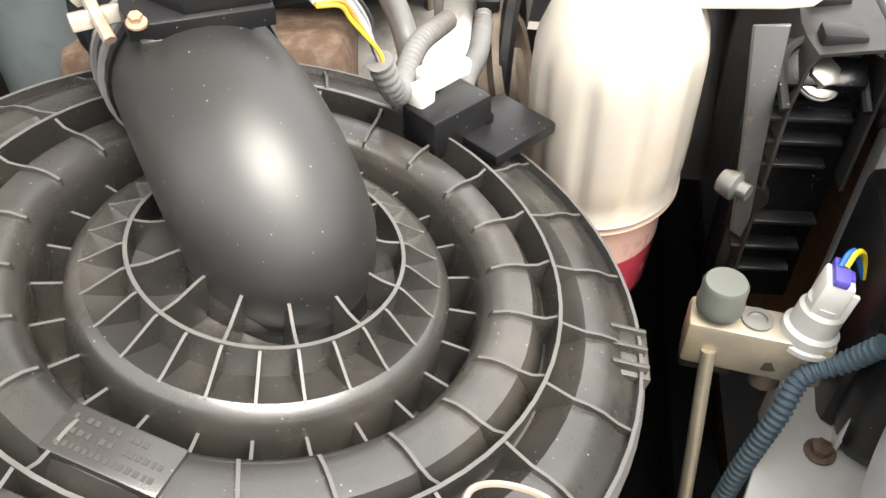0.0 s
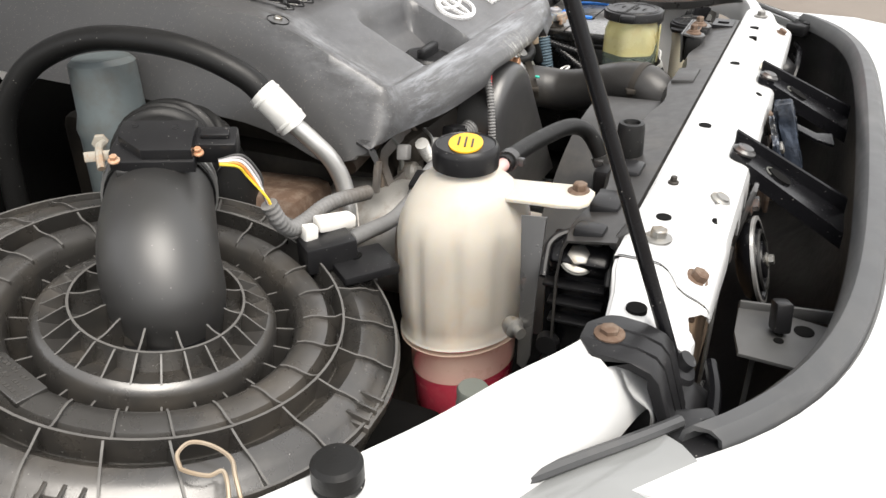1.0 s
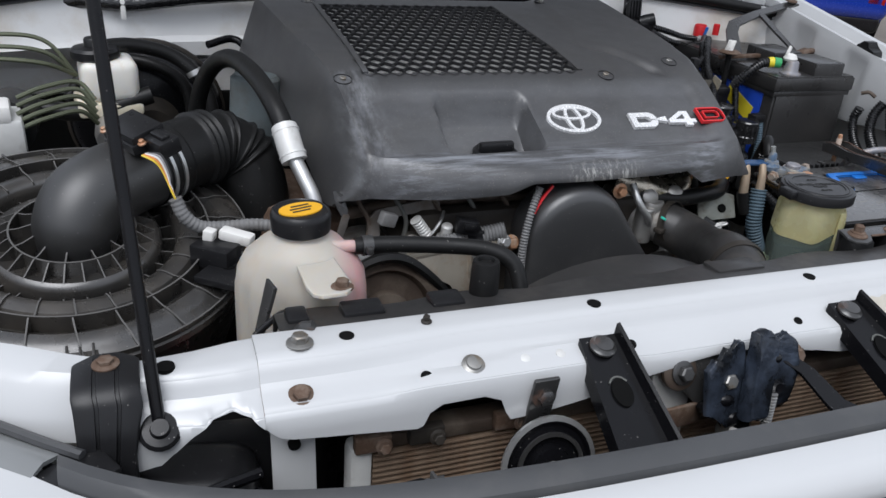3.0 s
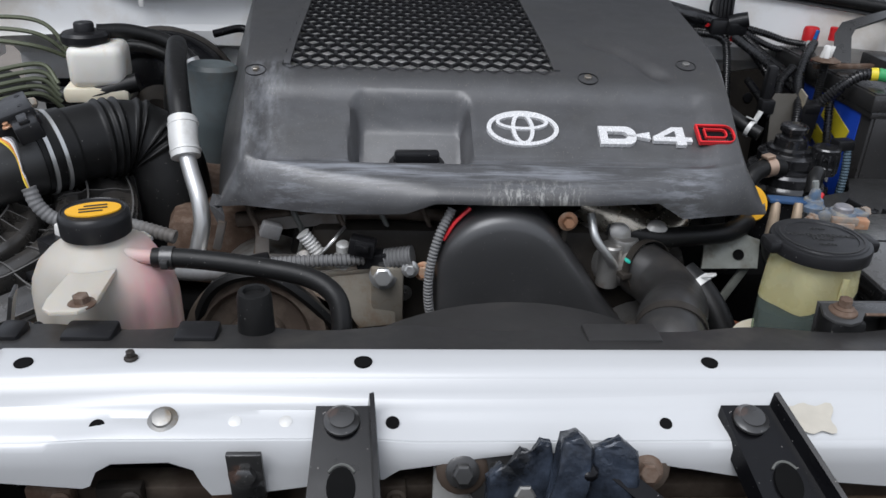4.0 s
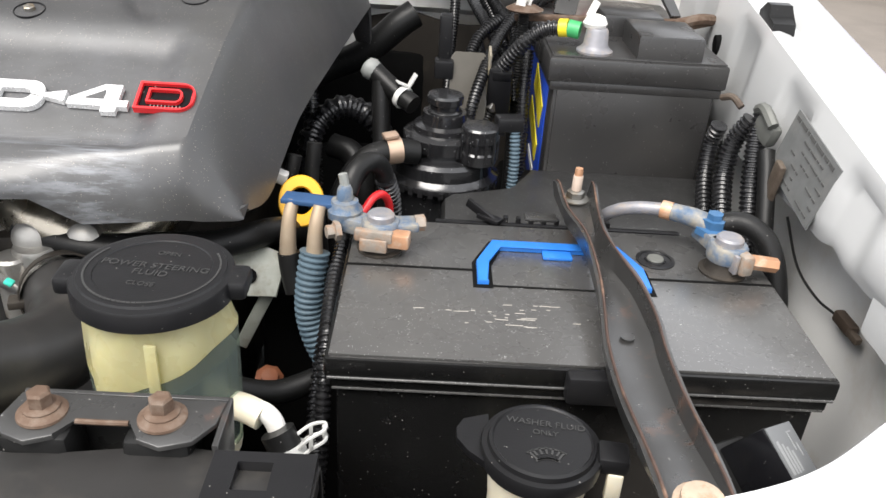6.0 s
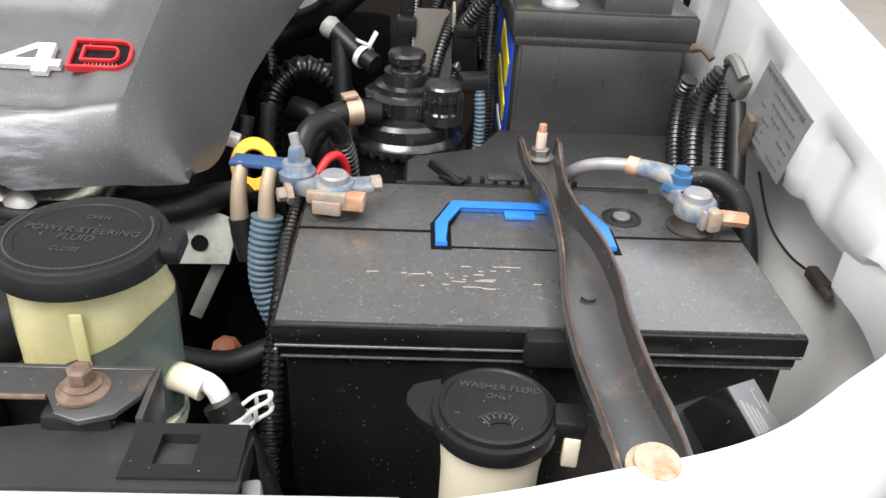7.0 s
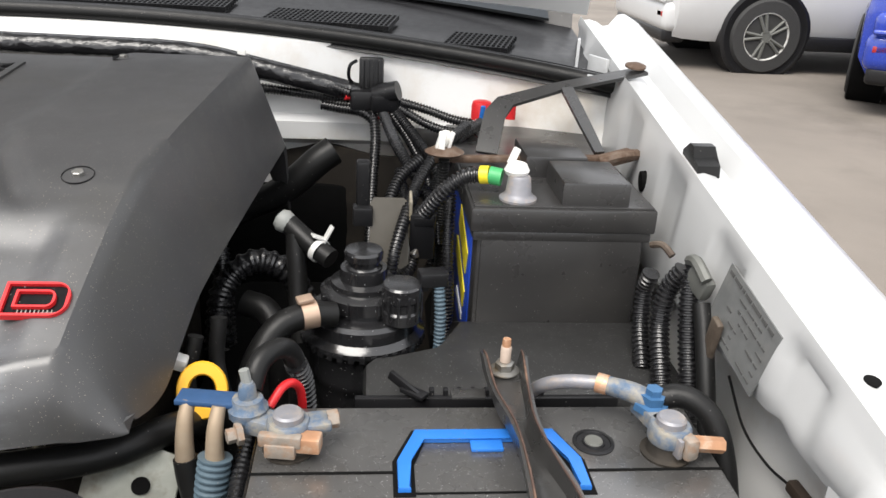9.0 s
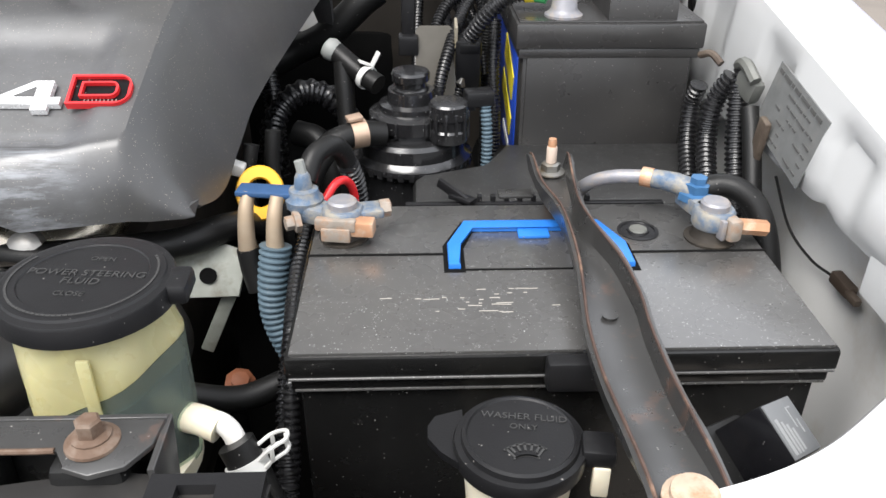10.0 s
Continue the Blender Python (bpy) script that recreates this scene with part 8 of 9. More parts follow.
solo("relay", box(box(bm_(), (0.614, 0.632, 0.988), (0.026, 0.024, 0.052), (8, 0, -6), 0.003), (0.614, 0.619, 1.004), (0.020, 0.004, 0.010), (8, 0, -6), 0.001), BLACK, "black relay beside the tan bracket", "relay")
bm = bm_()
box(bm, (0.553, 0.640, 1.030), (0.014, 0.014, 0.062), (4, 0, 0), 0.003)
box(bm, (0.553, 0.634, 1.005), (0.020, 0.016, 0.020), (4, 0, 0), 0.002)
solo("upright_plug", bm, BLACK, "upright black plug behind the fuel filter", "plug")

# hoses between the engine and the filter
for pts, r, m, lb, cat, rd in (
    ([(0.500, 0.600, 0.915), (0.490, 0.602, 0.942), (0.475, 0.602, 0.960), (0.450, 0.600, 0.968), (0.428, 0.592, 0.955), (0.418, 0.578, 0.935), (0.416, 0.56, 0.89)], 0.0125, CONDUIT, "black corrugated hose arching beside the filter", "hose", 0.0022),
    ([(0.398, 0.635, 1.015), (0.406, 0.625, 0.996), (0.414, 0.612, 0.970), (0.418, 0.60, 0.94), (0.420, 0.59, 0.88)], 0.0095, CONDUIT, "black corrugated hose beside the engine cover", "hose", 0.0020),
    ([(0.440, 0.585, 0.930), (0.462, 0.575, 0.925), (0.474, 0.560, 0.90), (0.478, 0.55, 0.84)], 0.013, RUBBER, "black rubber elbow low beside the engine", "hose", 0),
    ([(0.385, 0.79, 0.938), (0.414, 0.80, 0.952), (0.445, 0.80, 0.966), (0.474, 0.80, 0.988), (0.498, 0.802, 1.010), (0.516, 0.808, 1.022)], 0.0175, RUBBER, "thick smooth black hose rising from the engine", "hose", 0),
    ([(0.43, 0.42, 0.985), (0.424, 0.41, 0.95), (0.432, 0.40, 0.92), (0.445, 0.40, 0.88)], 0.006, RUBBER, "thin black hose at the cover's edge", "hose", 0),
    ([(0.442, 0.45, 0.985), (0.440, 0.44, 0.95), (0.448, 0.425, 0.92), (0.452, 0.42, 0.87)], 0.0065, RUBBER, "thin black hose at the cover's edge", "hose", 0),
    ([(0.25, 0.31, 0.962), (0.30, 0.300, 0.955), (0.345, 0.305, 0.955), (0.39, 0.325, 0.950), (0.425, 0.36, 0.945), (0.44, 0.40, 0.92)], 0.011, RUBBER, "black hose under the cover's front edge", "hose", 0),
    ([(0.40, 0.24, 0.885), (0.44, 0.25, 0.872), (0.48, 0.27, 0.875), (0.52, 0.29, 0.86)], 0.009, RUBBER, "black hose beside the battery", "hose", 0),
    ([(0.478, 0.30, 0.93), (0.474, 0.24, 0.89), (0.476, 0.19, 0.84), (0.478, 0.16, 0.76)], 0.0075, CONDUIT, "black corrugated conduit down the battery side", "conduit", 0.0014),
    ([(0.478, 0.352, 0.945), (0.476, 0.30, 0.935), (0.478, 0.24, 0.915), (0.478, 0.2, 0.85)], 0.006, CONDUIT, "thin corrugated conduit along the battery", "conduit", 0.0012),
):
    solo("hose" if cat == "hose" else "conduit", tube(bm_(), pts, r, 14, 8, rd, 0.009 if rd > 0.002 else 0.0045), m, lb, cat)

# dipstick with its yellow ring
ds = thing("dipstick", "oil dipstick with orange-yellow pull ring", "dipstick", (0.44, 0.385, 0.90))
a, u, w = basis(V(0.10, -0.85, 0.50))
bm = bm_()
R = []
for k in range(28):
    t = 2 * math.pi * k / 28
    R.append([V(0.440, 0.384, 0.960) + u * (r * math.cos(t)) + w * (r * 1.15 * math.sin(t)) + a * h for r, h in ((0.0105, -0.002), (0.0175, -0.002), (0.0185, 0), (0.0175, 0.002), (0.0105, 0.002), (0.0095, 0))])
R.append(R[0])
loft(bm, R, closed=True)
bmesh.ops.remove_doubles(bm, verts=bm.verts, dist=1e-6)
part("ring", bm, YELLOW, ds, "orange-yellow plastic ring")
part("tube", tube(bm_(), [(0.440, 0.392, 0.940), (0.438, 0.40, 0.92), (0.435, 0.41, 0.86)], 0.005, 8, 4), DARK, ds)
part("tag", box(bm_(), (0.418, 0.405, 0.972), (0.016, 0.012, 0.010), (0, 20, 0), 0.002), WHITEP, ds, "white plastic tag")

# zinc bracket below the cover's corner
ZPALE = M("pale_galvanised", (0.25, 0.26, 0.23), 0.5, metal=0.25, var=0.35, vscale=70, stain=(0.15, 0.13, 0.10), stain_scale=40, stain_amt=0.4)
zb = thing("zinc_bracket", "galvanised steel bracket with round hole", "bracket", (0.40, 0.34, 0.85))
part("plate", prism(bm_(), [(-0.035, -0.012), (0.03, -0.020), (0.036, 0.012), (0.020, 0.020), (-0.03, 0.016)], (0.400, 0.330, 0.920), (1, 0.1, 0.1), (0, 0.6, 0.8), 0.003, 0.0008), ZPALE, zb, "galvanised plate")
part("hole", lathe(bm_(), (0.408, 0.328, 0.9205), (0, -0.8, 0.6), [(0.006, 0), (0.006, 0.0042)], 16), VOID, zb)
part("leg", box(bm_(), (0.412, 0.330, 0.885), (0.010, 0.004, 0.07), (0, 25, 0), 0.001), ZPALE, zb)

part("rusty_boss", lathe(bm_(), (0.420, 0.322, 0.826), (0.2, -0.5, 0.8), [(0.012, -0.010), (0.012, 0.003), (0.007, 0.006), (0.007, 0.010), (0.003, 0.011)], 8), M("orange_rust", (0.17, 0.055, 0.022), 0.7, var=0.4, vscale=90), zb, "orange rusted boss below the bracket")

# ---- wiring on the firewall, right side ----
jb = thing("junction_block", "black wiring junction block on the firewall", "junction block", (0.56, 0.86, 1.06))
bm = bm_()
box(bm, (0.560, 0.868, 1.098), (0.030, 0.022, 0.050), (-8, 0, 0), 0.003)
box(bm, (0.565, 0.852, 1.075), (0.062, 0.026, 0.024), (0, 0, 4), 0.004)
lathe(bm, (0.578, 0.842, 1.085), (0.9, -0.3, 0.3), [(0.012, -0.014), (0.013, 0), (0.012, 0.016)], 16)
part("block", bm, BLACK, jb, "black moulded block")
for k in range(4):
    part("rib", box(bm_(), (0.550 + 0.0065 * k, 0.8555, 1.104), (0.0022, 0.004, 0.036), (-8, 0, 0), 0.0008), BLACK, jb)
part("latch", tube(bm_(), [(0.541, 0.858, 1.090), (0.533, 0.852, 1.100), (0.534, 0.852, 1.115), (0.542, 0.858, 1.120)], 0.0022, 8, 4), GLOSSB, jb, "black locking loop")
part("front_cover", box(bm_(), (0.576, 0.836, 1.074), (0.034, 0.010, 0.022), (12, 0, 8), 0.004), BLACK, jb, "angled front cover")
for at in ((0.532, 0.848, 1.078), (0.574, 0.838, 1.058)):
    part("red_seal", lathe(bm_(), at, (-1, -0.4, 0), [(0.004, -0.004), (0.004, 0.004)], 10), RED, jb, "red wire seal")
random.seed(12)
TAPE = M("shiny_tape", (0.010, 0.010, 0.011), 0.22, var=0.3, bump=0.9, bscale=60, spec=0.8)
runs = [
    [(0.40, 0.872, 1.082), (0.45, 0.868, 1.079), (0.50, 0.862, 1.075), (0.54, 0.852, 1.075)],
    [(0.50, 0.858, 1.065), (0.52, 0.853, 1.063), (0.55, 0.845, 1.060), (0.57, 0.84, 1.045)],
    [(0.563, 0.846, 1.06), (0.566, 0.83, 1.03), (0.563, 0.80, 0.98), (0.560, 0.76, 0.92)],
    [(0.590, 0.848, 1.075), (0.63, 0.84, 1.066), (0.66, 0.83, 1.058), (0.69, 0.815, 1.056)],
    [(0.592, 0.845, 1.068), (0.63, 0.832, 1.050), (0.66, 0.82, 1.045), (0.685, 0.80, 1.052)],
    [(0.585, 0.842, 1.060), (0.61, 0.81, 1.03), (0.63, 0.77, 0.99), (0.62, 0.72, 0.95)],
    [(0.59, 0.840, 1.063), (0.615, 0.80, 1.04), (0.635, 0.75, 1.02), (0.64, 0.70, 0.98), (0.625, 0.66, 0.93)],
    [(0.69, 0.80, 1.062), (0.66, 0.76, 1.05), (0.635, 0.71, 1.02), (0.615, 0.66, 0.99), (0.60, 0.62, 0.95), (0.575, 0.60, 0.955)],
    [(0.575, 0.84, 1.060), (0.589, 0.76, 1.045), (0.612, 0.70, 1.020), (0.628, 0.66, 1.000), (0.632, 0.64, 0.97)],
    [(0.668, 0.76, 1.068), (0.640, 0.72, 1.055), (0.615, 0.68, 1.035), (0.597, 0.63, 1.010), (0.585, 0.60, 0.980), (0.580, 0.59, 0.95)],
    [(0.613, 0.70, 1.045), (0.590, 0.68, 1.028), (0.577, 0.65, 1.000), (0.574, 0.63, 0.96)],
    [(0.395, 0.860, 1.096), (0.45, 0.858, 1.099), (0.50, 0.854, 1.092), (0.535, 0.848, 1.082)],
    [(0.595, 0.80, 1.00), (0.60, 0.76, 0.985), (0.605, 0.71, 0.96), (0.60, 0.67, 0.92)],
    [(0.640, 0.63, 1.03), (0.638, 0.61, 0.98), (0.640, 0.60, 0.93), (0.640, 0.60, 0.86)],
]
for p in runs:
    solo("loom", tube(bm_(), p, 0.0060 + 0.001 * random.random(), 12, 8, 0.0014, 0.0038), CONDUIT, "black corrugated wiring loom near the firewall", "wiring loom", "firewall looms")
solo("taped_harness", tube(bm_(), [(0.30, 0.872, 1.122), (0.36, 0.868, 1.118), (0.43, 0.862, 1.105), (0.50, 0.86, 1.09), (0.54, 0.86, 1.080), (0.565, 0.862, 1.072)], 0.0135, 12), TAPE, "shiny black taped harness along the firewall", "wiring harness")
for x, z in ((0.405, 1.112), (-0.05, 1.12)):
    solo("harness_clip", box(bm_(), (x, 0.862, z), (0.010, 0.008, 0.030), (0, 0, 0), 0.002), WHITEP, "white harness clip on the firewall", "clip")
solo("grommet", lathe(bm_(), (0.640, 0.888, 1.085), (0, -1, 0), [(0.016, 0), (0.014, 0.003), (0.006, 0.004), (0.004, 0.008)], 18), WHITEP, "white plastic grommet in the firewall", "grommet")

# dark insulation mat on the lower firewall behind the filter
im = thing("firewall_mat", "black felt insulation mat on the firewall", "insulation mat", (0.53, 0.86, 0.60))
part("mat", sheet(bm_(), lambda u, v: (0.425 + 0.225 * u, cowl_y(0.425 + 0.225 * u) - 0.016 + 0.003 * math.sin(9 * u + 5 * v), 0.60 + (0.402 + 0.006 * math.sin(7 * u)) * v), 14, 14, 0.006), DARK, im, "uneven black felt")
for x in (0.46, 0.56, 0.63):
    part("push_clip", lathe(bm_(), (x, cowl_y(x) - 0.017, 0.955), (0, -1, 0.1), [(0.009, 0), (0.008, 0.002), (0.003, 0.003)], 16), BLACK, im, "round black push clip")

# ---- engine front, between cover and radiator ----
en = thing("engine", "grimy diesel engine block under the plastic cover", "engine", (0.13, 0.5, 0.45))
part("block", box(bm_(), (0.13, 0.56, 0.78), (0.44, 0.50, 0.30), bevel=0.02), DARK, en, "dark grimy engine block")
part("sump", box(bm_(), (0.13, 0.56, 0.56), (0.36, 0.46, 0.135), bevel=0.02), DARK, en, "dark sump")
part("head", box(bm_(), (0.13, 0.58, 0.966), (0.42, 0.42, 0.07), bevel=0.02), DARK, en, "dark cylinder head")
# This plate's dark colour stands for shaded gaps between the engine's front parts.
part("front_plate", box(bm_(), (0.12, 0.315, 0.84), (0.36, 0.03, 0.24), bevel=0.01), DARK, en, "dark plate standing for the gaps between engine parts")
GREYLOOP = M("grimy_grey_plate", (0.13, 0.12, 0.11), 0.5, metal=0.4, var=0.3, vscale=40, stain=(0.08, 0.06, 0.045), stain_scale=24, stain_amt=0.5)
DUSTSATIN = M("dusty_satin_cover", (0.040, 0.040, 0.041), 0.38, var=0.25, vscale=10, bump=0.12, bscale=1200, specks=0.05, stain=(0.060, 0.060, 0.060), stain_scale=10, stain_amt=0.4, spec=0.9)
drop = [(0.068 * math.cos(radians(q)), 0.068 * math.sin(radians(q))) for q in range(37, 186, 4)] + [(-0.068, -0.08), (-0.066, -0.155), (0.10, -0.157), (0.205, -0.157), (0.14, -0.074), (0.10, -0.021)]
rows = []
for f, d in ((1.0, 0), (1.0, 0.034), (0.985, 0.042), (0.955, 0.048), (0.91, 0.0520), (0.82, 0.0545), (0.60, 0.0558), (0.30, 0.0562)):
    rows.append([(0.134 + 0.015 * (1 - f) + f * px, 0.300 - d, 0.932 - 0.02 * (1 - f) + f * pz) for px, pz in drop])
part("timing_cover", loft(bm_(), rows, closed=True, cap=True), DUSTSATIN, en, "black belt cover, round above and tapering below", 60)
# bracket casting with bolt
part("bracket_casting", prism(bm_(), [(-0.105, 0.036), (-0.02, 0.046), (0.016, 0.050), (0.018, -0.020), (-0.022, -0.024), (-0.030, -0.004)], (0.010, 0.288, 0.880), (1, 0.05, 0), (0, 0.15, 1), 0.014, 0.002), CASTB, en, "tan triangular bracket casting")
part("bracket_bolt", hexbolt(bm_(), (0.015, 0.270, 0.922), (0, -1, 0.25), 0.0105, 0.0145, 0.010), PIPE, en, "zinc bolt")
part("small_bolt", hexbolt(bm_(), (0.056, 0.275, 0.925), (0, -1, 0.25), 0.007, 0.010, 0.008), COPPER, en, "stained bolt")
part("washer_bolt", hexbolt(bm_(), (0.200, 0.278, 0.982), (0, -1, 0.1), 0.006, 0.010, 0.008), COPPER, en, "stained bolt")
part("bolt_stem", box(bm_(), (0.198, 0.282, 0.958), (0.005, 0.005, 0.045), (0, 6, 0), 0.001), DARK, en)
# pulley at the left
part("pulley", lathe(bm_(), (-0.110, 0.255, 0.860), (0, -1, 0.25), [(0.070, 0), (0.072, 0.004), (0.066, 0.010), (0.072, 0.016), (0.070, 0.022), (0.055, 0.022), (0.050, 0.012), (0.030, 0.012), (0.028, 0.024), (0.002, 0.026)], 44), BROWNM, en, "brown stained belt pulley")
part("compressor", lathe(bm_(), (-0.110, 0.36, 0.862), (0, -1, 0.1), [(0.060, 0), (0.062, 0.08), (0.055, 0.10)], 32), ALU, en, "cast aluminium compressor")
part("belt", tube(bm_(), [(-0.18, 0.245, 0.85), (-0.15, 0.243, 0.92), (-0.10, 0.243, 0.936), (-0.05, 0.243, 0.90), (0.0, 0.245, 0.83), (0.05, 0.25, 0.76)], 0.006, 6), RUBBER, en, "black drive belt")
# parts under the lip of the cover
loop_o = [(-0.042, -0.026), (0.038, -0.030), (0.048, -0.022), (0.050, 0.022), (0.044, 0.028), (-0.030, 0.022), (-0.042, 0.012)]
loop_i = [(-0.028, -0.014), (0.030, -0.018), (0.034, -0.014), (0.035, 0.010), (0.032, 0.014), (-0.022, 0.010), (-0.028, 0.004)]
part("steel_loop", frame_prism(bm_(), loop_o, loop_i, (-0.075, 0.305, 0.945), (1, 0.05, 0.03), (0, 0.35, 0.94), -0.006), GREYLOOP, en, "grey-brown lifting eye with square opening")
part("injector_rail", tube(bm_(), [(-0.14, 0.33, 0.955), (-0.05, 0.335, 0.962), (0.05, 0.335, 0.962), (0.12, 0.33, 0.955)], 0.008, 10, 4), BROWNM, en, "dull metal pipe")
part("sensor_body", lathe(bm_(), (-0.026, 0.288, 0.925), (0, -0.2, 1), [(0.010, 0), (0.011, 0.01), (0.007, 0.012), (0.007, 0.026), (0.005, 0.028)], 14), SILVER, en, "grey sensor plug")
part("plug_body", box(bm_(), (0.004, 0.280, 0.936), (0.032, 0.018, 0.016), (0, -8, -10), 0.002), BLACK, en, "black plug")
part("ridged_plug", tube(bm_(), [(0.018, 0.278, 0.937), (0.045, 0.272, 0.944)], 0.011, 12, 4, 0.0015, 0.004), GREYC, en, "grey ridged plug")
part("thermostat_housing", lathe(bm_(), (0.262, 0.325, 0.925), (0.45, -0.85, 0.0), [(0.036, 0), (0.034, 0.016), (0.026, 0.022), (0.025, 0.05)], 26), ALU, en, "cast aluminium thermostat housing")
part("housing_boss", lathe(bm_(), (0.252, 0.288, 0.905), (0, 0, 1), [(0.012, 0), (0.012, 0.045), (0.010, 0.047)], 16), ALU, en, "upright aluminium boss")
part("intake_pipe", tube(bm_(), [(0.235, 0.34, 0.975), (0.262, 0.322, 0.966), (0.290, 0.318, 0.952), (0.318, 0.330, 0.952), (0.335, 0.35, 0.97)], 0.024, 18), M("shiny_steel", (0.46, 0.42, 0.35), 0.26, metal=0.9, var=0.2, stain=(0.22, 0.17, 0.11), stain_scale=20, stain_amt=0.35), en, "shiny steel pipe")
for dx_ in (0.262, 0.300):
    part("pipe_dimple", lathe(bm_(), (dx_, 0.298, 0.962), (0, -0.9, 0.45), [(0.013, -0.006), (0.012, 0.002), (0.008, 0.0045), (0.002, 0.005)], 20), ALU, en, "pressed dome on the steel pipe")
part("cast_body", box(bm_(), (0.262, 0.335, 0.930), (0.085, 0.050, 0.060), (0, 8, 6), 0.010, 3), ALU, en, "cast aluminium outlet body")
part("cast_boss", lathe(bm_(), (0.266, 0.302, 0.905), (0, -0.1, 1), [(0.016, 0), (0.016, 0.050), (0.0145, 0.053), (0.005, 0.053), (0.004, 0.050)], 22), ALU, en, "upright cast boss with a socket screw")
part("grey_plug", tube(bm_(), [(-0.066, 0.283, 0.962), (-0.058, 0.283, 0.951), (-0.050, 0.281, 0.940)], 0.0075, 10, 4, 0.0010, 0.004), SILVER, en, "pale grey connector")
part("plug_clip", box(bm_(), (-0.098, 0.288, 0.963), (0.020, 0.012, 0.016), (0, 20, 15), 0.002), GREYC, en, "grey connector with clip")
part("steel_nut", hexbolt(bm_(), (0.042, 0.266, 0.932), (0, -1, 0.25), 0.006, 0.009, 0.007), PIPE, en, "bright nut")
part("pale_tab", box(bm_(), (-0.150, 0.292, 0.955), (0.008, 0.006, 0.032), (0, 15, 0), 0.001), GREYLOOP, en)
part("black_connector", box(box(bm_(), (-0.006, 0.272, 0.954), (0.026, 0.016, 0.018), (0, 10, -8), 0.002), (-0.006, 0.262, 0.957), (0.014, 0.006, 0.008), (0, 10, -8), 0.001), BLACK, en, "black wiring connector with latch")
part("thin_pipe", tube(bm_(), [(0.226, 0.29, 0.985), (0.230, 0.275, 0.965), (0.245, 0.272, 0.945), (0.255, 0.28, 0.93)], 0.0045, 10), PIPE, en, "thin bright pipe")
part("alternator", lathe(bm_(), (0.30, 0.40, 0.82), (0, -1, 0), [(0.065, 0), (0.068, 0.08), (0.058, 0.10), (0.02, 0.104)], 30), ALU, en, "cast aluminium alternator")
for k in range(14):
    a = radians(k * 25.7)
    part("bolt", hexbolt(bm_(), (0.13 + 0.15 * math.cos(a), 0.298, 0.82 + 0.085 * math.sin(a)), (0, -1, 0), 0.006, 0.009, 0.007), STEEL if k % 3 else RUST, en, "engine bolt")

random.seed(21)
for k in range(5):
    x = -0.13 + 0.045 * k
    part("fuel_line", tube(bm_(), [(x, 0.335, 0.99), (x + 0.006, 0.318, 0.972), (x + 0.016, 0.308, 0.950), (x + 0.012, 0.305, 0.92), (x + 0.02, 0.31, 0.88)], 0.0030, 8), GALV if k % 2 else BROWNM, en, "thin metal fuel line")
    part("boss", lathe(bm_(), (x + 0.02, 0.298, 0.905 + 0.02 * (k % 2)), (0, -1, 0.2), [(0.012, -0.01), (0.012, 0.006), (0.007, 0.008), (0.007, 0.012)], 14), ALU if k % 2 else BROWNM, en, "small cast boss")
part("bracket_web", box(bm_(), (-0.03, 0.282, 0.920), (0.085, 0.012, 0.005), (0, -6, 3), 0.0015), CASTB, en, "raised web of the bracket")
part("bracket_foot", box(bm_(), (0.019, 0.277, 0.893), (0.034, 0.010, 0.080), (8, 0, 0), 0.003), CASTB, en, "upright foot of the bracket")

# loom and conduits in front of the engine
solo("loom", tube(bm_(), [(-0.135, 0.262, 0.928), (-0.11, 0.266, 0.935), (-0.07, 0.270, 0.937), (-0.03, 0.272, 0.938), (-0.004, 0.276, 0.938)], 0.0066, 12, 8, 0.0012, 0.0045), GREYC, "grey corrugated loom in front of the engine", "wiring loom")
solo("loom_clip", box(bm_(), (-0.112, 0.262, 0.940), (0.030, 0.018, 0.010), (0, -10, 8), 0.002), BLACK, "black clip on the grey loom", "clip")
solo("loom", tube(bm_(), [(-0.26, 0.26, 0.945), (-0.22, 0.262, 0.935), (-0.18, 0.26, 0.928), (-0.135, 0.262, 0.928)], 0.0075, 12), GREYC, "grey wrapped loom leading to the engine", "wiring loom")
solo("thin_wire", tube(bm_(), [(-0.075, 0.278, 0.925), (-0.05, 0.28, 0.94), (-0.035, 0.285, 0.955), (-0.025, 0.30, 0.962)], 0.0018, 6), PIPE, "thin pale wire in front of the engine", "wire")
cd = thing("conduit", "grey corrugated conduit hanging from the cover", "conduit", (0.06, 0.24, 0.85))
part("conduit_body", tube(bm_(), [(0.082, 0.268, 0.998), (0.070, 0.258, 0.975), (0.062, 0.252, 0.945), (0.060, 0.25, 0.915), (0.064, 0.252, 0.885), (0.075, 0.258, 0.86)], 0.0050, 12, 8, 0.0011, 0.0036), GREYC, cd, "grey corrugated conduit")
part("red_wire", tube(bm_(), [(0.100, 0.270, 0.998), (0.085, 0.264, 0.985), (0.074, 0.260, 0.968)], 0.002, 6), RED, cd, "red wire")

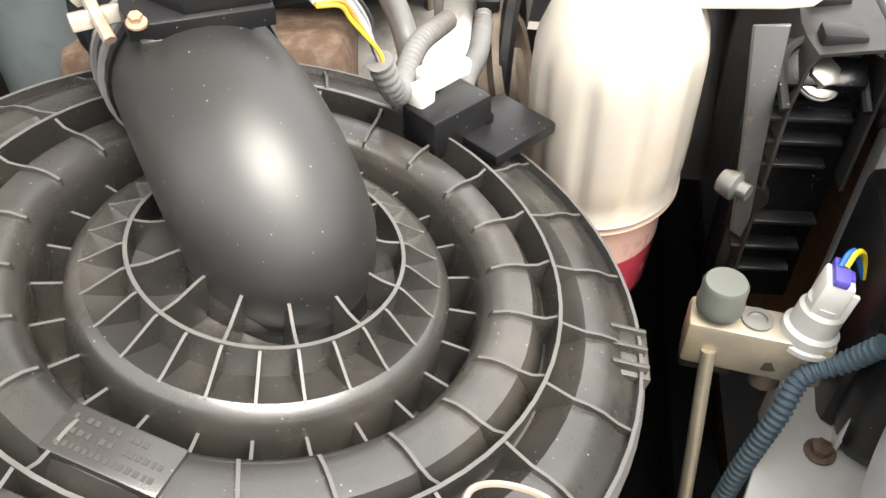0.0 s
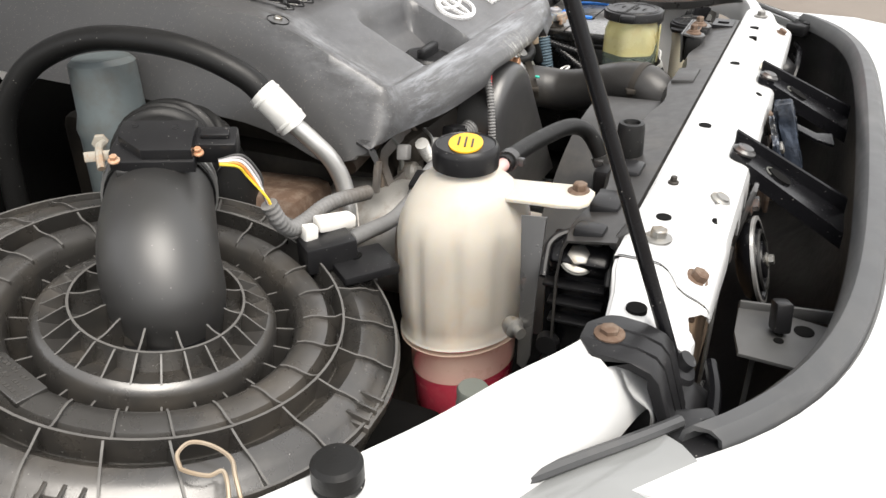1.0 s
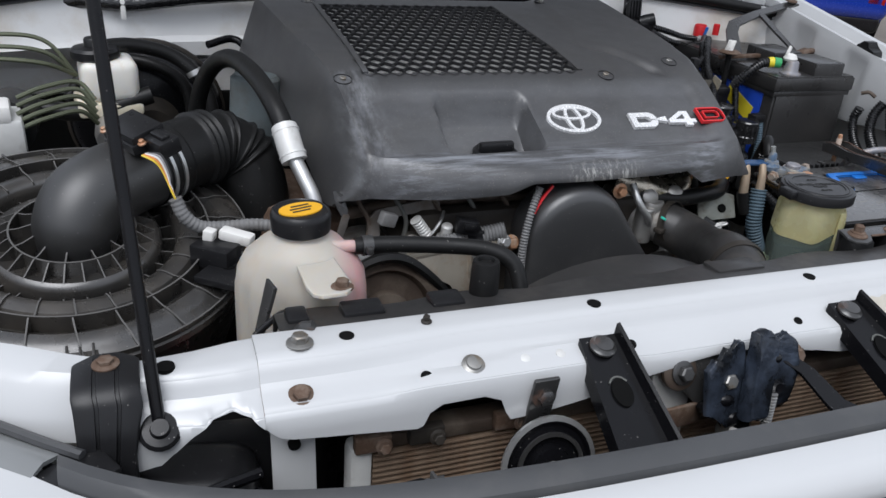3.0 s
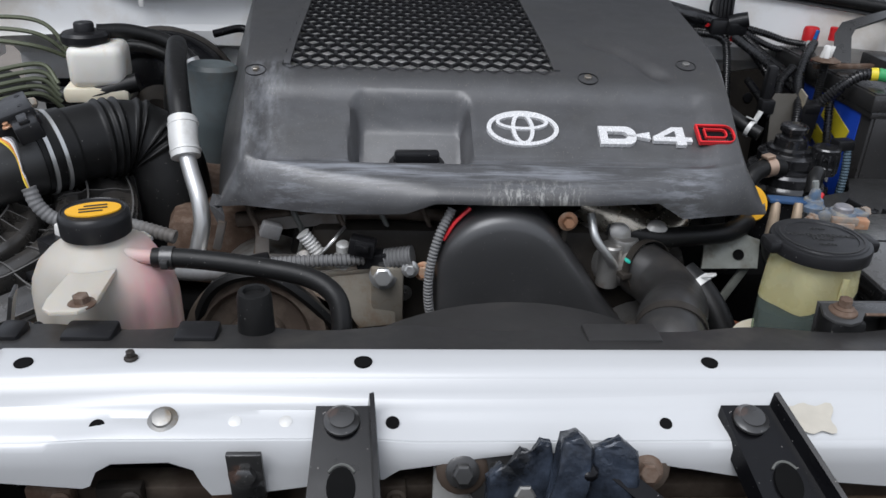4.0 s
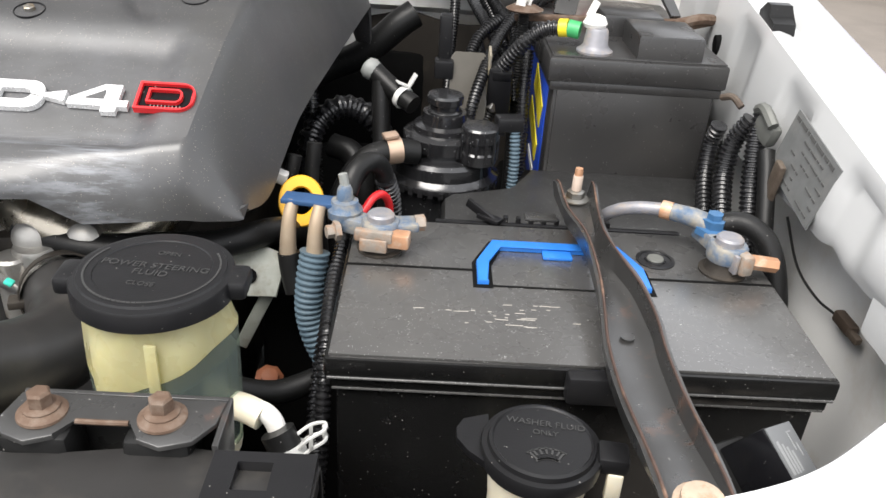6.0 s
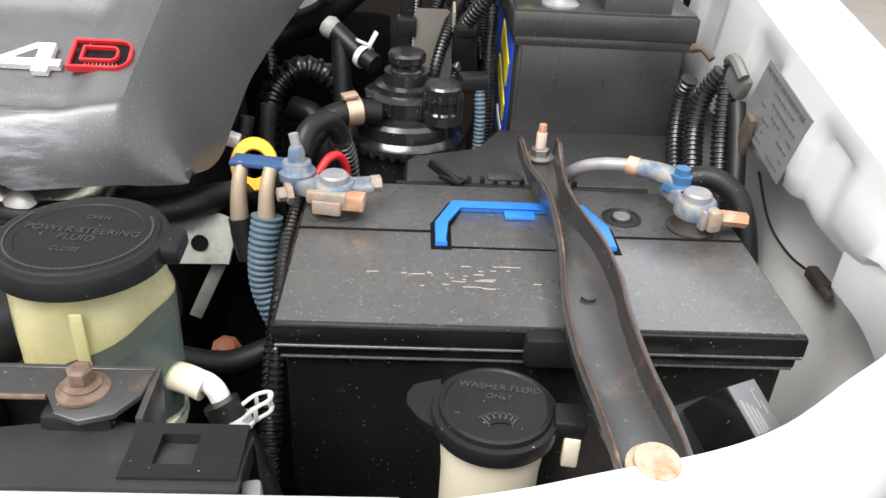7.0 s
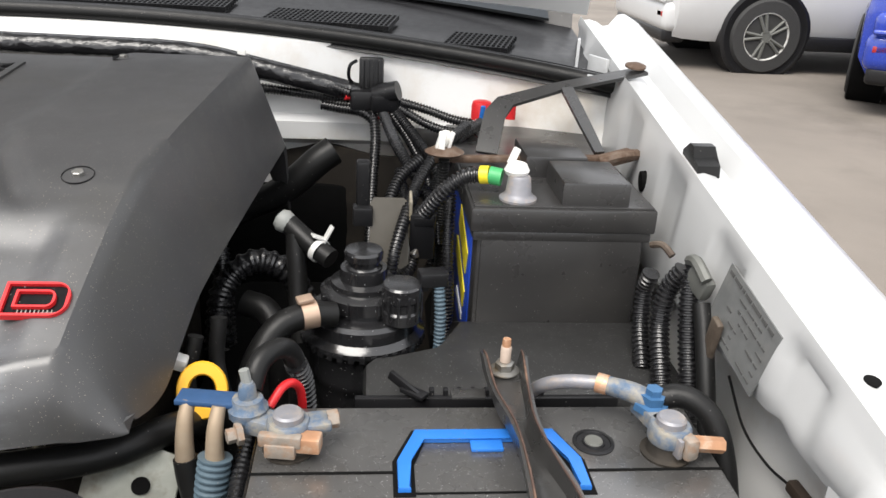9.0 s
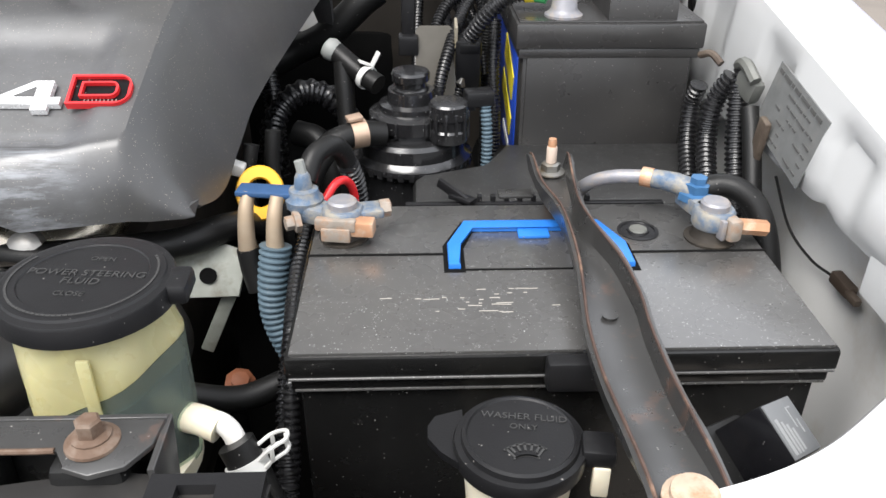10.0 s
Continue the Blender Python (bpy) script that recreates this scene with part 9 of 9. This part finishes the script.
# radiator hose
rh = thing("radiator_hose", "thick black radiator hose with spring clamps", "radiator hose", (0.27, 0.17, 0.85))
part("hose_body", tube(bm_(), [(0.285, 0.288, 0.925), (0.300, 0.266, 0.920), (0.305, 0.236, 0.918), (0.296, 0.200, 0.926), (0.277, 0.160, 0.943), (0.263, 0.128, 0.953), (0.256, 0.104, 0.950), (0.253, 0.086, 0.935)], 0.0295, 26), DUSTR, rh, "black rubber hose", 60)
for at, ax in (((0.290, 0.280, 0.928), (0.45, -0.85, 0.2)), ((0.260, 0.116, 0.953), (-0.28, -0.93, -0.10))):
    bm = lathe(bm_(), at, ax, [(0.0296, -0.0045), (0.0307, -0.0045), (0.0307, 0.0045), (0.0296, 0.0045), (0.0296, -0.0045)], 30, cap=False)
    a, u, w = basis(ax)
    box(bm, V(*at) + u * 0.030, (0.014, 0.012, 0.006), (0, 0, 20), 0.001)
    part("spring_clamp", bm, DARK, rh, "dull dark spring clamp")
part("paint_mark", box(bm_(), (0.262, 0.262, 0.946), (0.006, 0.006, 0.003), (0, 30, 0), 0.001), M("green_paint_dot", (0.05, 0.55, 0.42), 0.5), rh, "green paint dot")
part("radiator_neck", lathe(bm_(), (0.251, 0.096, 0.84), (0, 0.05, 1), [(0.032, 0), (0.031, 0.06)], 24), BLACK, rh)
lower = thing("bypass_hose", "black bypass hose with pale spring clamp", "hose", (0.35, 0.23, 0.85))
part("hose_body", tube(bm_(), [(0.325, 0.268, 0.930), (0.338, 0.252, 0.920), (0.352, 0.232, 0.900), (0.362, 0.215, 0.870), (0.366, 0.205, 0.82)], 0.0145, 16), RUBBER, lower, "black rubber hose")
bm = lathe(bm_(), (0.336, 0.255, 0.9215), (0.55, -0.65, -0.5), [(0.0147, -0.004), (0.0160, -0.004), (0.0160, 0.004), (0.0147, 0.004), (0.0147, -0.004)], 24, cap=False)
tube(bm, [(0.336, 0.247, 0.936), (0.344, 0.240, 0.941), (0.349, 0.248, 0.939), (0.341, 0.256, 0.934)], 0.0014, 6, 4)
part("spring_clamp", bm, SILVER, lower, "pale spring clamp")

# hose from the coolant reservoir to the radiator
ch = thing("coolant_hose", "black rubber coolant hose with clamps", "hose", (-0.1, 0.14, 0.93))
part("hose_body", tube(bm_(), [(-0.172, 0.150, 1.002), (-0.14, 0.148, 1.002), (-0.09, 0.140, 1.000), (-0.045, 0.128, 0.997), (-0.022, 0.116, 0.987), (-0.016, 0.104, 0.968), (-0.018, 0.092, 0.945)], 0.0083, 14), RUBBER, ch)
for at, ax in (((-0.160, 0.1495, 1.002), (1, 0, 0)), ((-0.017, 0.098, 0.956), (0, -0.4, -0.9))):
    bm = lathe(bm_(), at, ax, [(0.0085, -0.005), (0.0098, -0.005), (0.0098, 0.005), (0.0085, 0.005), (0.0085, -0.005)], 18, cap=False)
    a, u, w = basis(ax)
    box(bm, V(*at) + u * 0.0105, (0.006, 0.009, 0.007), (0, 0, 0), 0.001)
    part("clamp", bm, BRACK, ch, "dark spring clamp")
bm = box(bm_(), (-0.02, 0.085, 0.94), (0.05, 0.03, 0.03), (0, 0, 0), 0.006)
part("radiator_inlet", bm, BLACK, ch)

# air conditioning hose and pipe
ah = thing("air_con_hose", "black air conditioning hose with aluminium pipe", "hose", (-0.2, 0.45, 0.95))
part("hose_body", tube(bm_(), [(-0.197, 0.374, 1.034), (-0.205, 0.400, 1.062), (-0.220, 0.46, 1.086), (-0.238, 0.54, 1.089), (-0.256, 0.60, 1.068), (-0.272, 0.635, 1.030), (-0.282, 0.65, 0.98), (-0.285, 0.655, 0.90)], 0.0118, 16), RUBBER, ah, "thick black hose")
part("sleeve", tube(bm_(), [(-0.199, 0.384, 1.046), (-0.196, 0.368, 1.030), (-0.192, 0.356, 1.014)], 0.0152, 18, 6), SILVER, ah, "pale aluminium crimp sleeve")
for f in (0.15, 0.85):
    p = V(-0.199, 0.384, 1.046).lerp(V(-0.192, 0.356, 1.014), f)
    part("sleeve_ring", lathe(bm_(), p, (0.2, -0.66, -0.75), [(0.0148, -0.002), (0.0163, -0.001), (0.0163, 0.001), (0.0148, 0.002)], 22, cap=False), SILVER, ah)
part("pipe", tube(bm_(), [(-0.192, 0.357, 1.016), (-0.184, 0.342, 0.998), (-0.176, 0.328, 0.978), (-0.173, 0.318, 0.955), (-0.178, 0.310, 0.93), (-0.185, 0.305, 0.90)], 0.0088, 14), PIPE, ah, "bare aluminium pipe")
# wiring from the air flow sensor
wl = thing("sensor_loom", "grey wrapped sensor loom with coloured wires", "wiring loom", (-0.3, 0.3, 0.95))
cols = [M("wire_yellow", (0.75, 0.55, 0.05), 0.4), M("wire_orange", (0.65, 0.25, 0.06), 0.4), M("wire_white", (0.7, 0.7, 0.68), 0.4), M("wire_grey", (0.30, 0.29, 0.30), 0.4), M("wire_black", (0.03, 0.03, 0.03), 0.4)]
for k, m in enumerate(cols):
    e = 0.0017 * (k - 2)
    part("wire", tube(bm_(), [(-0.352 + e, 0.312 + e, 1.046), (-0.340 + e, 0.302, 1.044 + e), (-0.333 + e, 0.296 - e, 1.030), (-0.329, 0.291 + e * 0.5, 1.012 + e * 0.5), (-0.325, 0.289, 0.998)], 0.0011, 6), m, wl)
part("sleeve", tube(bm_(), [(-0.327, 0.290, 1.004), (-0.320, 0.287, 0.986), (-0.305, 0.287, 0.972), (-0.280, 0.289, 0.968), (-0.242, 0.288, 0.968), (-0.19, 0.279, 0.958)], 0.0072, 12, 8, 0.0006, 0.005), GREYC, wl, "grey wrapped sleeve")
solo("wiring_peg", box(bm_(), (-0.269, 0.268, 0.966), (0.036, 0.016, 0.012), (0, 8, -30), 0.003), WHITEP, "white plastic wiring peg on the tab", "peg")
solo("wiring_peg", box(bm_(), (-0.296, 0.276, 0.966), (0.012, 0.012, 0.014), (0, 8, -30), 0.002), WHITEP, "small white plastic peg by the loom", "peg")

# grey resonator pipe standing behind
solo("resonator", lathe(bm_(), (-0.215, 0.565, 0.88), (0.05, 0.05, 1), [(0.036, 0), (0.036, 0.10), (0.038, 0.11), (0.034, 0.125), (0.033, 0.175), (0.028, 0.18)], 28), M("grey_blue_resonator", (0.10, 0.12, 0.125), 0.45, var=0.2, stain=(0.08, 0.075, 0.065), stain_amt=0.4), "grey-green plastic resonator behind the intake hose", "resonator")
solo("rusty_manifold", box(bm_(), (-0.19, 0.45, 0.90), (0.10, 0.20, 0.08), (0, 10, 10), 0.015), RUST, "rusty exhaust shield low in the bay", "heat shield")

# brake master cylinder reservoir
mc = thing("brake_reservoir", "white plastic brake fluid reservoir, black cap", "brake reservoir", (-0.39, 0.67, 0.95))
bm = bm_()
box(bm, (-0.388, 0.675, 1.030), (0.076, 0.075, 0.060), (0, 0, 8), 0.014, 4)
part("tank", bm, M("brake_tank", (0.76, 0.74, 0.68), 0.4, var=0.08, stain=(0.55, 0.42, 0.28), stain_scale=16, stain_amt=0.35, sss=0.3), mc, "milky white tank")
part("tank_foot", box(bm_(), (-0.392, 0.678, 0.992), (0.088, 0.085, 0.022), (0, 0, 8), 0.006), CREAM, mc, "stained cream foot")
part("cap", lathe(bm_(), (-0.402, 0.672, 1.058), (0, 0, 1), [(0.030, 0), (0.0325, 0.003), (0.0325, 0.012), (0.029, 0.016), (0.014, 0.017), (0.0135, 0.027), (0.012, 0.029)], 30), BLACK, mc, "black screw cap")
part("cylinder", lathe(bm_(), (-0.39, 0.58, 0.965), (0, 1, 0), [(0.018, 0), (0.022, 0.03), (0.022, 0.20)], 20), ALU, mc, "cast aluminium cylinder")
mc.location += V(-0.008, 0.043, -0.008)
bo = thing("brake_booster", "round glossy black brake servo drum", "brake servo", (-0.36, 0.885, 0.84))
part("drum", lathe(bm_(), (-0.36, 0.885, 0.965), (0.05, -1, 0), [(0.121, 0), (0.121, 0.03), (0.116, 0.045), (0.105, 0.055), (0.060, 0.075)], 44), GLOSSB, bo, "glossy black pressed drum")
part("crimped_rim", lathe(bm_(), (-0.3595, 0.874, 0.965), (0.05, -1, 0), [(0.119, 0), (0.126, 0.002), (0.126, 0.010), (0.119, 0.013)], 44, cap=False), DARK, bo, "crimped steel rim")
part("neck", lathe(bm_(), (-0.356, 0.812, 0.965), (0.05, -1, 0), [(0.048, 0), (0.040, 0.012), (0.032, 0.03)], 28), DARK, bo, "dull neck")
part("check_valve", lathe(bm_(), (-0.30, 0.832, 1.010), (0.1, -0.8, 0.5), [(0.014, 0), (0.014, 0.01), (0.010, 0.012), (0.009, 0.03)], 16), BLACK, bo, "black check valve")
bo.location += V(0.012, 0.0, -0.045)
ab = thing("brake_modulator", "pale aluminium brake modulator block with pipes", "brake modulator", (-0.53, 0.56, 0.90))
part("block", box(bm_(), (-0.545, 0.570, 0.985), (0.10, 0.07, 0.06), (0, 0, 8), 0.006), SILVER, ab, "pale cast block")
part("valve_cap", box(bm_(), (-0.540, 0.560, 1.022), (0.07, 0.05, 0.022), (0, 0, 8), 0.005), WHITEP, ab, "pale plug")
part("motor", lathe(bm_(), (-0.52, 0.61, 0.985), (0, 1, 0), [(0.035, 0), (0.035, 0.07), (0.03, 0.075)], 24), BLACK, ab, "black motor can")
OLIVE = M("olive_brake_pipe", (0.10, 0.11, 0.07), 0.45, metal=0.3, var=0.2)
for k in range(5):
    z = 1.000 + 0.008 * k
    bm = tube(bm_(), [(-0.50, 0.55 + 0.008 * k, z), (-0.47, 0.56 + 0.008 * k, z + 0.01), (-0.43, 0.585 + 0.006 * k, z + 0.012), (-0.41, 0.60, z - 0.01)], 0.003, 8)
    part("pipe", bm, OLIVE, ab, "olive brake pipe")
for k in range(3):
    solo("brake_pipe", tube(bm_(), [(-0.66, 0.70 + 0.02 * k, 1.05 + 0.012 * k), (-0.56, 0.71 + 0.02 * k, 1.052 + 0.012 * k), (-0.48, 0.71 + 0.02 * k, 1.045 + 0.012 * k), (-0.44, 0.74, 1.02)], 0.0032, 8), OLIVE, "thin olive brake pipe", "brake pipe", "brake pipes")

# hoses and harness at the left rear
for pts, r, m, lb in (
    ([(-0.40, 0.735, 1.062), (-0.36, 0.752, 1.060), (-0.31, 0.760, 1.045), (-0.275, 0.752, 1.018), (-0.258, 0.74, 0.985), (-0.25, 0.73, 0.94)], 0.0105, RUBBER, "black hose looping from the brake reservoir"),
    ([(-0.46, 0.78, 0.97), (-0.43, 0.80, 1.01), (-0.38, 0.81, 1.026), (-0.33, 0.80, 1.018), (-0.29, 0.79, 0.99), (-0.28, 0.78, 0.93)], 0.009, RUBBER, "black hose beside the servo"),
    ([(-0.60, 0.72, 1.0), (-0.50, 0.70, 0.985), (-0.42, 0.69, 0.98), (-0.34, 0.70, 1.0)], 0.013, RUBBER, "black hose low at the rear"),
    ([(-0.25, 0.80, 1.05), (-0.21, 0.82, 1.055), (-0.19, 0.80, 1.04), (-0.19, 0.76, 1.0)], 0.006, GLOSSB, "thin black hose behind the cover"),
):
    solo("hose", tube(bm_(), pts, r, 14), m, lb, "hose")
solo("taped_harness", tube(bm_(), [(-0.66, 0.862, 1.060), (-0.60, 0.866, 1.066), (-0.54, 0.868, 1.082), (-0.49, 0.868, 1.098), (-0.43, 0.868, 1.104), (-0.36, 0.868, 1.100), (-0.25, 0.872, 1.112), (-0.10, 0.872, 1.122), (0.10, 0.872, 1.124), (0.30, 0.872, 1.122)], 0.013, 12), TAPE, "shiny black taped harness along the firewall", "wiring harness")
for x in (-0.55, -0.37):
    solo("harness_clip", box(bm_(), (x, 0.858, 1.092 if x > -0.5 else 1.076), (0.008, 0.006, 0.030), (0, 0, 0), 0.002), WHITEP, "pale harness clip on the firewall", "clip")
solo("hose_clip", lathe(bm_(), (-0.275, 0.752, 1.018), (0.45, -0.25, -0.85), [(0.0105, -0.004), (0.0119, -0.004), (0.0119, 0.004), (0.0105, 0.004)], 20, cap=False), PIPE, "bright spring clip on the black hose", "clip")
# dark filler masses added low down on both sides to keep the gaps dark
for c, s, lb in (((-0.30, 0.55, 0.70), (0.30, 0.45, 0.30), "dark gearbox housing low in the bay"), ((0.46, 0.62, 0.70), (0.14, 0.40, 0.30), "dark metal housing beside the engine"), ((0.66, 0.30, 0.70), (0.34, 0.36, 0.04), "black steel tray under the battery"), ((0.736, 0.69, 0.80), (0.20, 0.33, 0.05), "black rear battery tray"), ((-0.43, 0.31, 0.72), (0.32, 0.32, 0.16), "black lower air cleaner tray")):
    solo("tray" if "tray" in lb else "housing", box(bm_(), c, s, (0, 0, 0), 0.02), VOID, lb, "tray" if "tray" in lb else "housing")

# ---- parked cars and the edge of the yard ----


def wheel_at(parent, c, axis, r=0.36, w=0.24):
    wh = part("wheel", lathe(bm_(), c, axis, [(r * 0.62, -w / 2), (r * 0.93, -w / 2), (r, -w * 0.36), (r, w * 0.36), (r * 0.93, w / 2), (r * 0.64, w / 2), (r * 0.62, w * 0.42)], 44), TYRE, parent, "black tyre")
    a, u, v = basis(axis)
    part("rim", lathe(bm_(), V(*c), axis, [(r * 0.64, w * 0.30), (r * 0.66, w * 0.47), (r * 0.62, w * 0.49), (r * 0.58, w * 0.36)], 40, cap=False), SILVER, wh, "silver rim")
    bm = bm_()
    for k in range(5):
        for s in (-0.16, 0.16):
            t = 2 * math.pi * k / 5 + s
            d = u * math.cos(t) + v * math.sin(t)
            tube(bm, [V(*c) + a * w * 0.46 + d * r * 0.12, V(*c) + a * w * 0.44 + d * r * 0.62], r * 0.045, 6, 2)
    lathe(bm, V(*c) + a * w * 0.40, axis, [(r * 0.17, 0), (r * 0.16, w * 0.09)], 20)
    part("spoke_star", bm, GALV, wh, "five twin spokes")
    part("brake_disc", lathe(bm_(), V(*c) + a * w * 0.2, axis, [(r * 0.5, 0), (r * 0.5, 0.01)], 30), DARK, wh)


def parked_car(name, label, at, turn, paint, clad=True):
    """A parked estate-bodied car; its nose points along its own +x."""
    th = thing(name, label, "car", (0, 0, 0))
    L2, W2 = 2.3, 0.92
    sect = [(-L2, 0.55, 0.95, 0.80), (-L2 + 0.06, 0.30, 1.05, 0.88), (-1.9, 0.28, 1.12, 0.91), (-1.0, 0.28, 1.10, 0.92), (0.0, 0.28, 1.08, 0.92), (0.9, 0.28, 1.05, 0.92), (1.5, 0.28, 1.00, 0.90), (2.1, 0.32, 0.86, 0.84), (2.3, 0.45, 0.72, 0.70)]
    rows = []
    for x, lo, hi, w in sect:
        rows.append([(x, -w * 0.90, lo), (x, -w, lo + 0.14), (x, -w * 1.01, (lo + hi) / 2 + 0.05), (x, -w * 0.97, hi - 0.05), (x, -w * 0.88, hi), (x, w * 0.88, hi), (x, w * 0.97, hi - 0.05), (x, w * 1.01, (lo + hi) / 2 + 0.05), (x, w, lo + 0.14), (x, w * 0.90, lo)])
    body = part("body", loft(bm_(), rows, closed=True, cap=True), paint, th, "painted body shell", 50)
    rows = []
    for x, z, w in ((-2.22, 1.05, 0.78), (-1.95, 1.58, 0.66), (-1.2, 1.68, 0.66), (-0.2, 1.68, 0.66), (0.3, 1.60, 0.65), (1.05, 1.06, 0.78)):
        rows.append([(x, -w - 0.08 * (1.7 - z), 1.04), (x, -w, z - 0.03), (x, -w + 0.06, z), (x, w - 0.06, z), (x, w, z - 0.03), (x, w + 0.08 * (1.7 - z), 1.04)])
    part("glasshouse", loft(bm_(), rows, closed=True, cap=True), GLASS, th, "dark side and rear glass", 50)
    rows = [[(x, -0.60, z + 0.012), (x, 0, z + 0.03), (x, 0.60, z + 0.012)] for x, z in ((-2.0, 1.58), (-1.2, 1.685), (-0.2, 1.685), (0.28, 1.61))]
    bm = loft(bm_(), rows)
    bmesh.ops.solidify(bm, geom=list(bm.faces), thickness=0.02)
    part("roof", bm, paint, th, "painted roof")
    for x in (-1.35, 1.4):
        for s in (-1, 1):
            part("arch", lathe(bm_(), (x, s * 0.86, 0.37), (0, s, 0), [(0.455, -0.2), (0.455, 0.065), (0.42, 0.078), (0.40, 0.07)], 40), BLACK if clad else VOID, th, "black wheel arch")
            wheel_at(th, (x, s * 0.84, 0.36), (0, s, 0))
    if clad:
        for s in (-1, 1):
            part("sill", box(bm_(), (0.02, s * 0.89, 0.30), (2.0, 0.08, 0.14), (0, 0, 0), 0.03), BLACK, th, "black lower sill")
    part("rear_bumper", box(bm_(), (-2.24, 0, 0.50), (0.26, 1.70, 0.30), (0, 0, 0), 0.09, 4), paint, th, "painted rear bumper")
    part("rear_valance", box(bm_(), (-2.22, 0, 0.32), (0.24, 1.60, 0.14), (0, 0, 0), 0.04, 3), BLACK, th, "black lower valance")
    part("rear_panel", box(bm_(), (-2.27, 0, 0.70), (0.22, 1.64, 0.20), (0, 0, 0), 0.07, 4), paint, th, "painted rear bumper top")
    for s in (-1, 1):
        part("tail_lamp", box(bm_(), (-2.275, s * 0.50, 0.895), (0.16, 0.54, 0.12), (0, 0, s * -8), 0.03), LAMPRED, th, "red tail lamp")
        part("tail_lamp_lens", box(bm_(), (-2.350, s * 0.46, 0.885), (0.02, 0.34, 0.050), (0, 0, s * -8), 0.008), SILVER, th, "clear lamp strip")
        part("reflector", box(bm_(), (-2.36, s * 0.72, 0.52), (0.02, 0.14, 0.05), (0, 0, 0), 0.006), LAMPRED, th, "red reflector")
    part("plate_recess", frame_prism(bm_(), [(-0.36, -0.11), (0.36, -0.11), (0.44, 0.12), (-0.44, 0.12)], [(-0.35, -0.10), (0.35, -0.10), (0.43, 0.11), (-0.43, 0.11)], (-2.376, 0, 0.77), (0, -1, 0), (0.1, 0, 1), 0.008), paint, th, "pressed edge round the plate")
    part("bumper_crease", box(bm_(), (-2.375, 0, 0.645), (0.05, 1.62, 0.035), (0, 25, 0), 0.012), paint, th, "creased bumper edge")
    pl = part("number_plate", box(bm_(), (-2.374, 0, 0.79), (0.02, 0.34, 0.105), (0, 6, 0), 0.004), M("dark_plate", (0.03, 0.03, 0.035), 0.4), th, "dark number plate")
    part("plate_bar", box(bm_(), (-2.3845, 0.06, 0.812), (0.004, 0.16, 0.022), (0, 6, 0)), WHITEP, pl, "pale bar")
    part("plate_bar", box(bm_(), (-2.386, -0.01, 0.778), (0.004, 0.27, 0.012), (0, 6, 0)), PRINT, pl, "grey bar")
    part("badge", lathe(bm_(), (-2.33, 0, 1.02), (-1, 0, 0.1), [(0.05, 0), (0.05, 0.01)], 24, 0.7), CHROME, th, "chrome oval badge")
    for s in (-1, 1):
        part("door_handle", box(bm_(), (-0.5, s * 0.935, 0.90), (0.18, 0.03, 0.03), (0, 0, 0), 0.01), paint, th)
        part("mirror", box(bm_(), (0.75, s * 1.0, 1.08), (0.12, 0.18, 0.13), (0, 0, 0), 0.04), paint, th, "door mirror")
        part("headlamp", box(bm_(), (2.18, s * 0.62, 0.74), (0.2, 0.30, 0.14), (0, 0, s * 14), 0.04), SILVER, th, "headlamp")
    part("underbody", box(bm_(), (0, 0, 0.30), (4.2, 1.5, 0.06)), VOID, th)
    th.matrix_world = pose(at[0], at[1], 0, 0, 0, turn)
    return th


parked_car("parked_car", "white sport utility car with black sills parked", (5.75, 8.47), 0, WHITE)
parked_car("parked_car", "blue car with dark lower bumper parked behind", (6.35, 7.2), 55, BLUEPAINT, False)
parked_car("parked_car", "red sport utility car, rear towards the yard", (6.22, 1.82), 8, REDPAINT)

# kerb, bark bed and shrubs beyond
solo("kerb", box(bm_(), (10.5, -3.5, 0.06), (0.35, 17, 0.14), (0, 0, 16.7), 0.03), KERB, "pale concrete kerb along the yard", "kerb", kind="structure")
solo("garden_bed", box(bm_(), (14.2, -2.4, 0.05), (7.0, 17, 0.12), (0, 0, 16.7), 0.03), SOIL, "brown bark garden bed behind the kerb", "garden bed", kind="structure")
random.seed(31)


def shrub(x, y, r):
    th = thing("shrub", "dense green shrub in the garden bed", "shrub", (x, y, 0.1), "shrubs")
    bm = bm_()
    for k in range(5):
        a = 2 * math.pi * k / 5 + random.random()
        tube(bm, [(x, y, 0.08), (x + 0.3 * r * math.cos(a), y + 0.3 * r * math.sin(a), 0.5 * r), (x + 0.6 * r * math.cos(a), y + 0.6 * r * math.sin(a), 1.1 * r)], 0.03, 5, 3)
    part("stem", bm, SOIL, th)
    vs, fs = [], []
    for k in range(900):
        d = V(random.gauss(0, 1), random.gauss(0, 1), random.gauss(0, 1)).normalized() * r * (0.55 + 0.5 * random.random())
        c = V(x, y, 0.1 + r * 0.8) + V(d.x, d.y, d.z * 0.8)
        u = V(random.gauss(0, 1), random.gauss(0, 1), random.gauss(0, 1)).normalized()
        w = u.orthogonal().normalized()
        s = 0.06 + 0.05 * random.random()
        i = len(vs)
        vs += [c - u * s, c + w * s * 0.4, c + u * s, c - w * s * 0.4]
        fs.append((i, i + 1, i + 2, i + 3))
    me = bpy.data.meshes.new("leaves")
    me.from_pydata([tuple(v - V(x, y, 0.1)) for v in vs], [], fs)
    me.materials.append(LEAF)
    ob = new("leaves", me)
    ob.parent = th
    tagged(ob, "small green leaves", kind="stuff")


for k in range(9):
    q = -9 + 1.7 * k
    shrub(12.6 + 1.2 * random.random() - 0.3 * (q + 3), q, 0.7 + 0.4 * random.random())
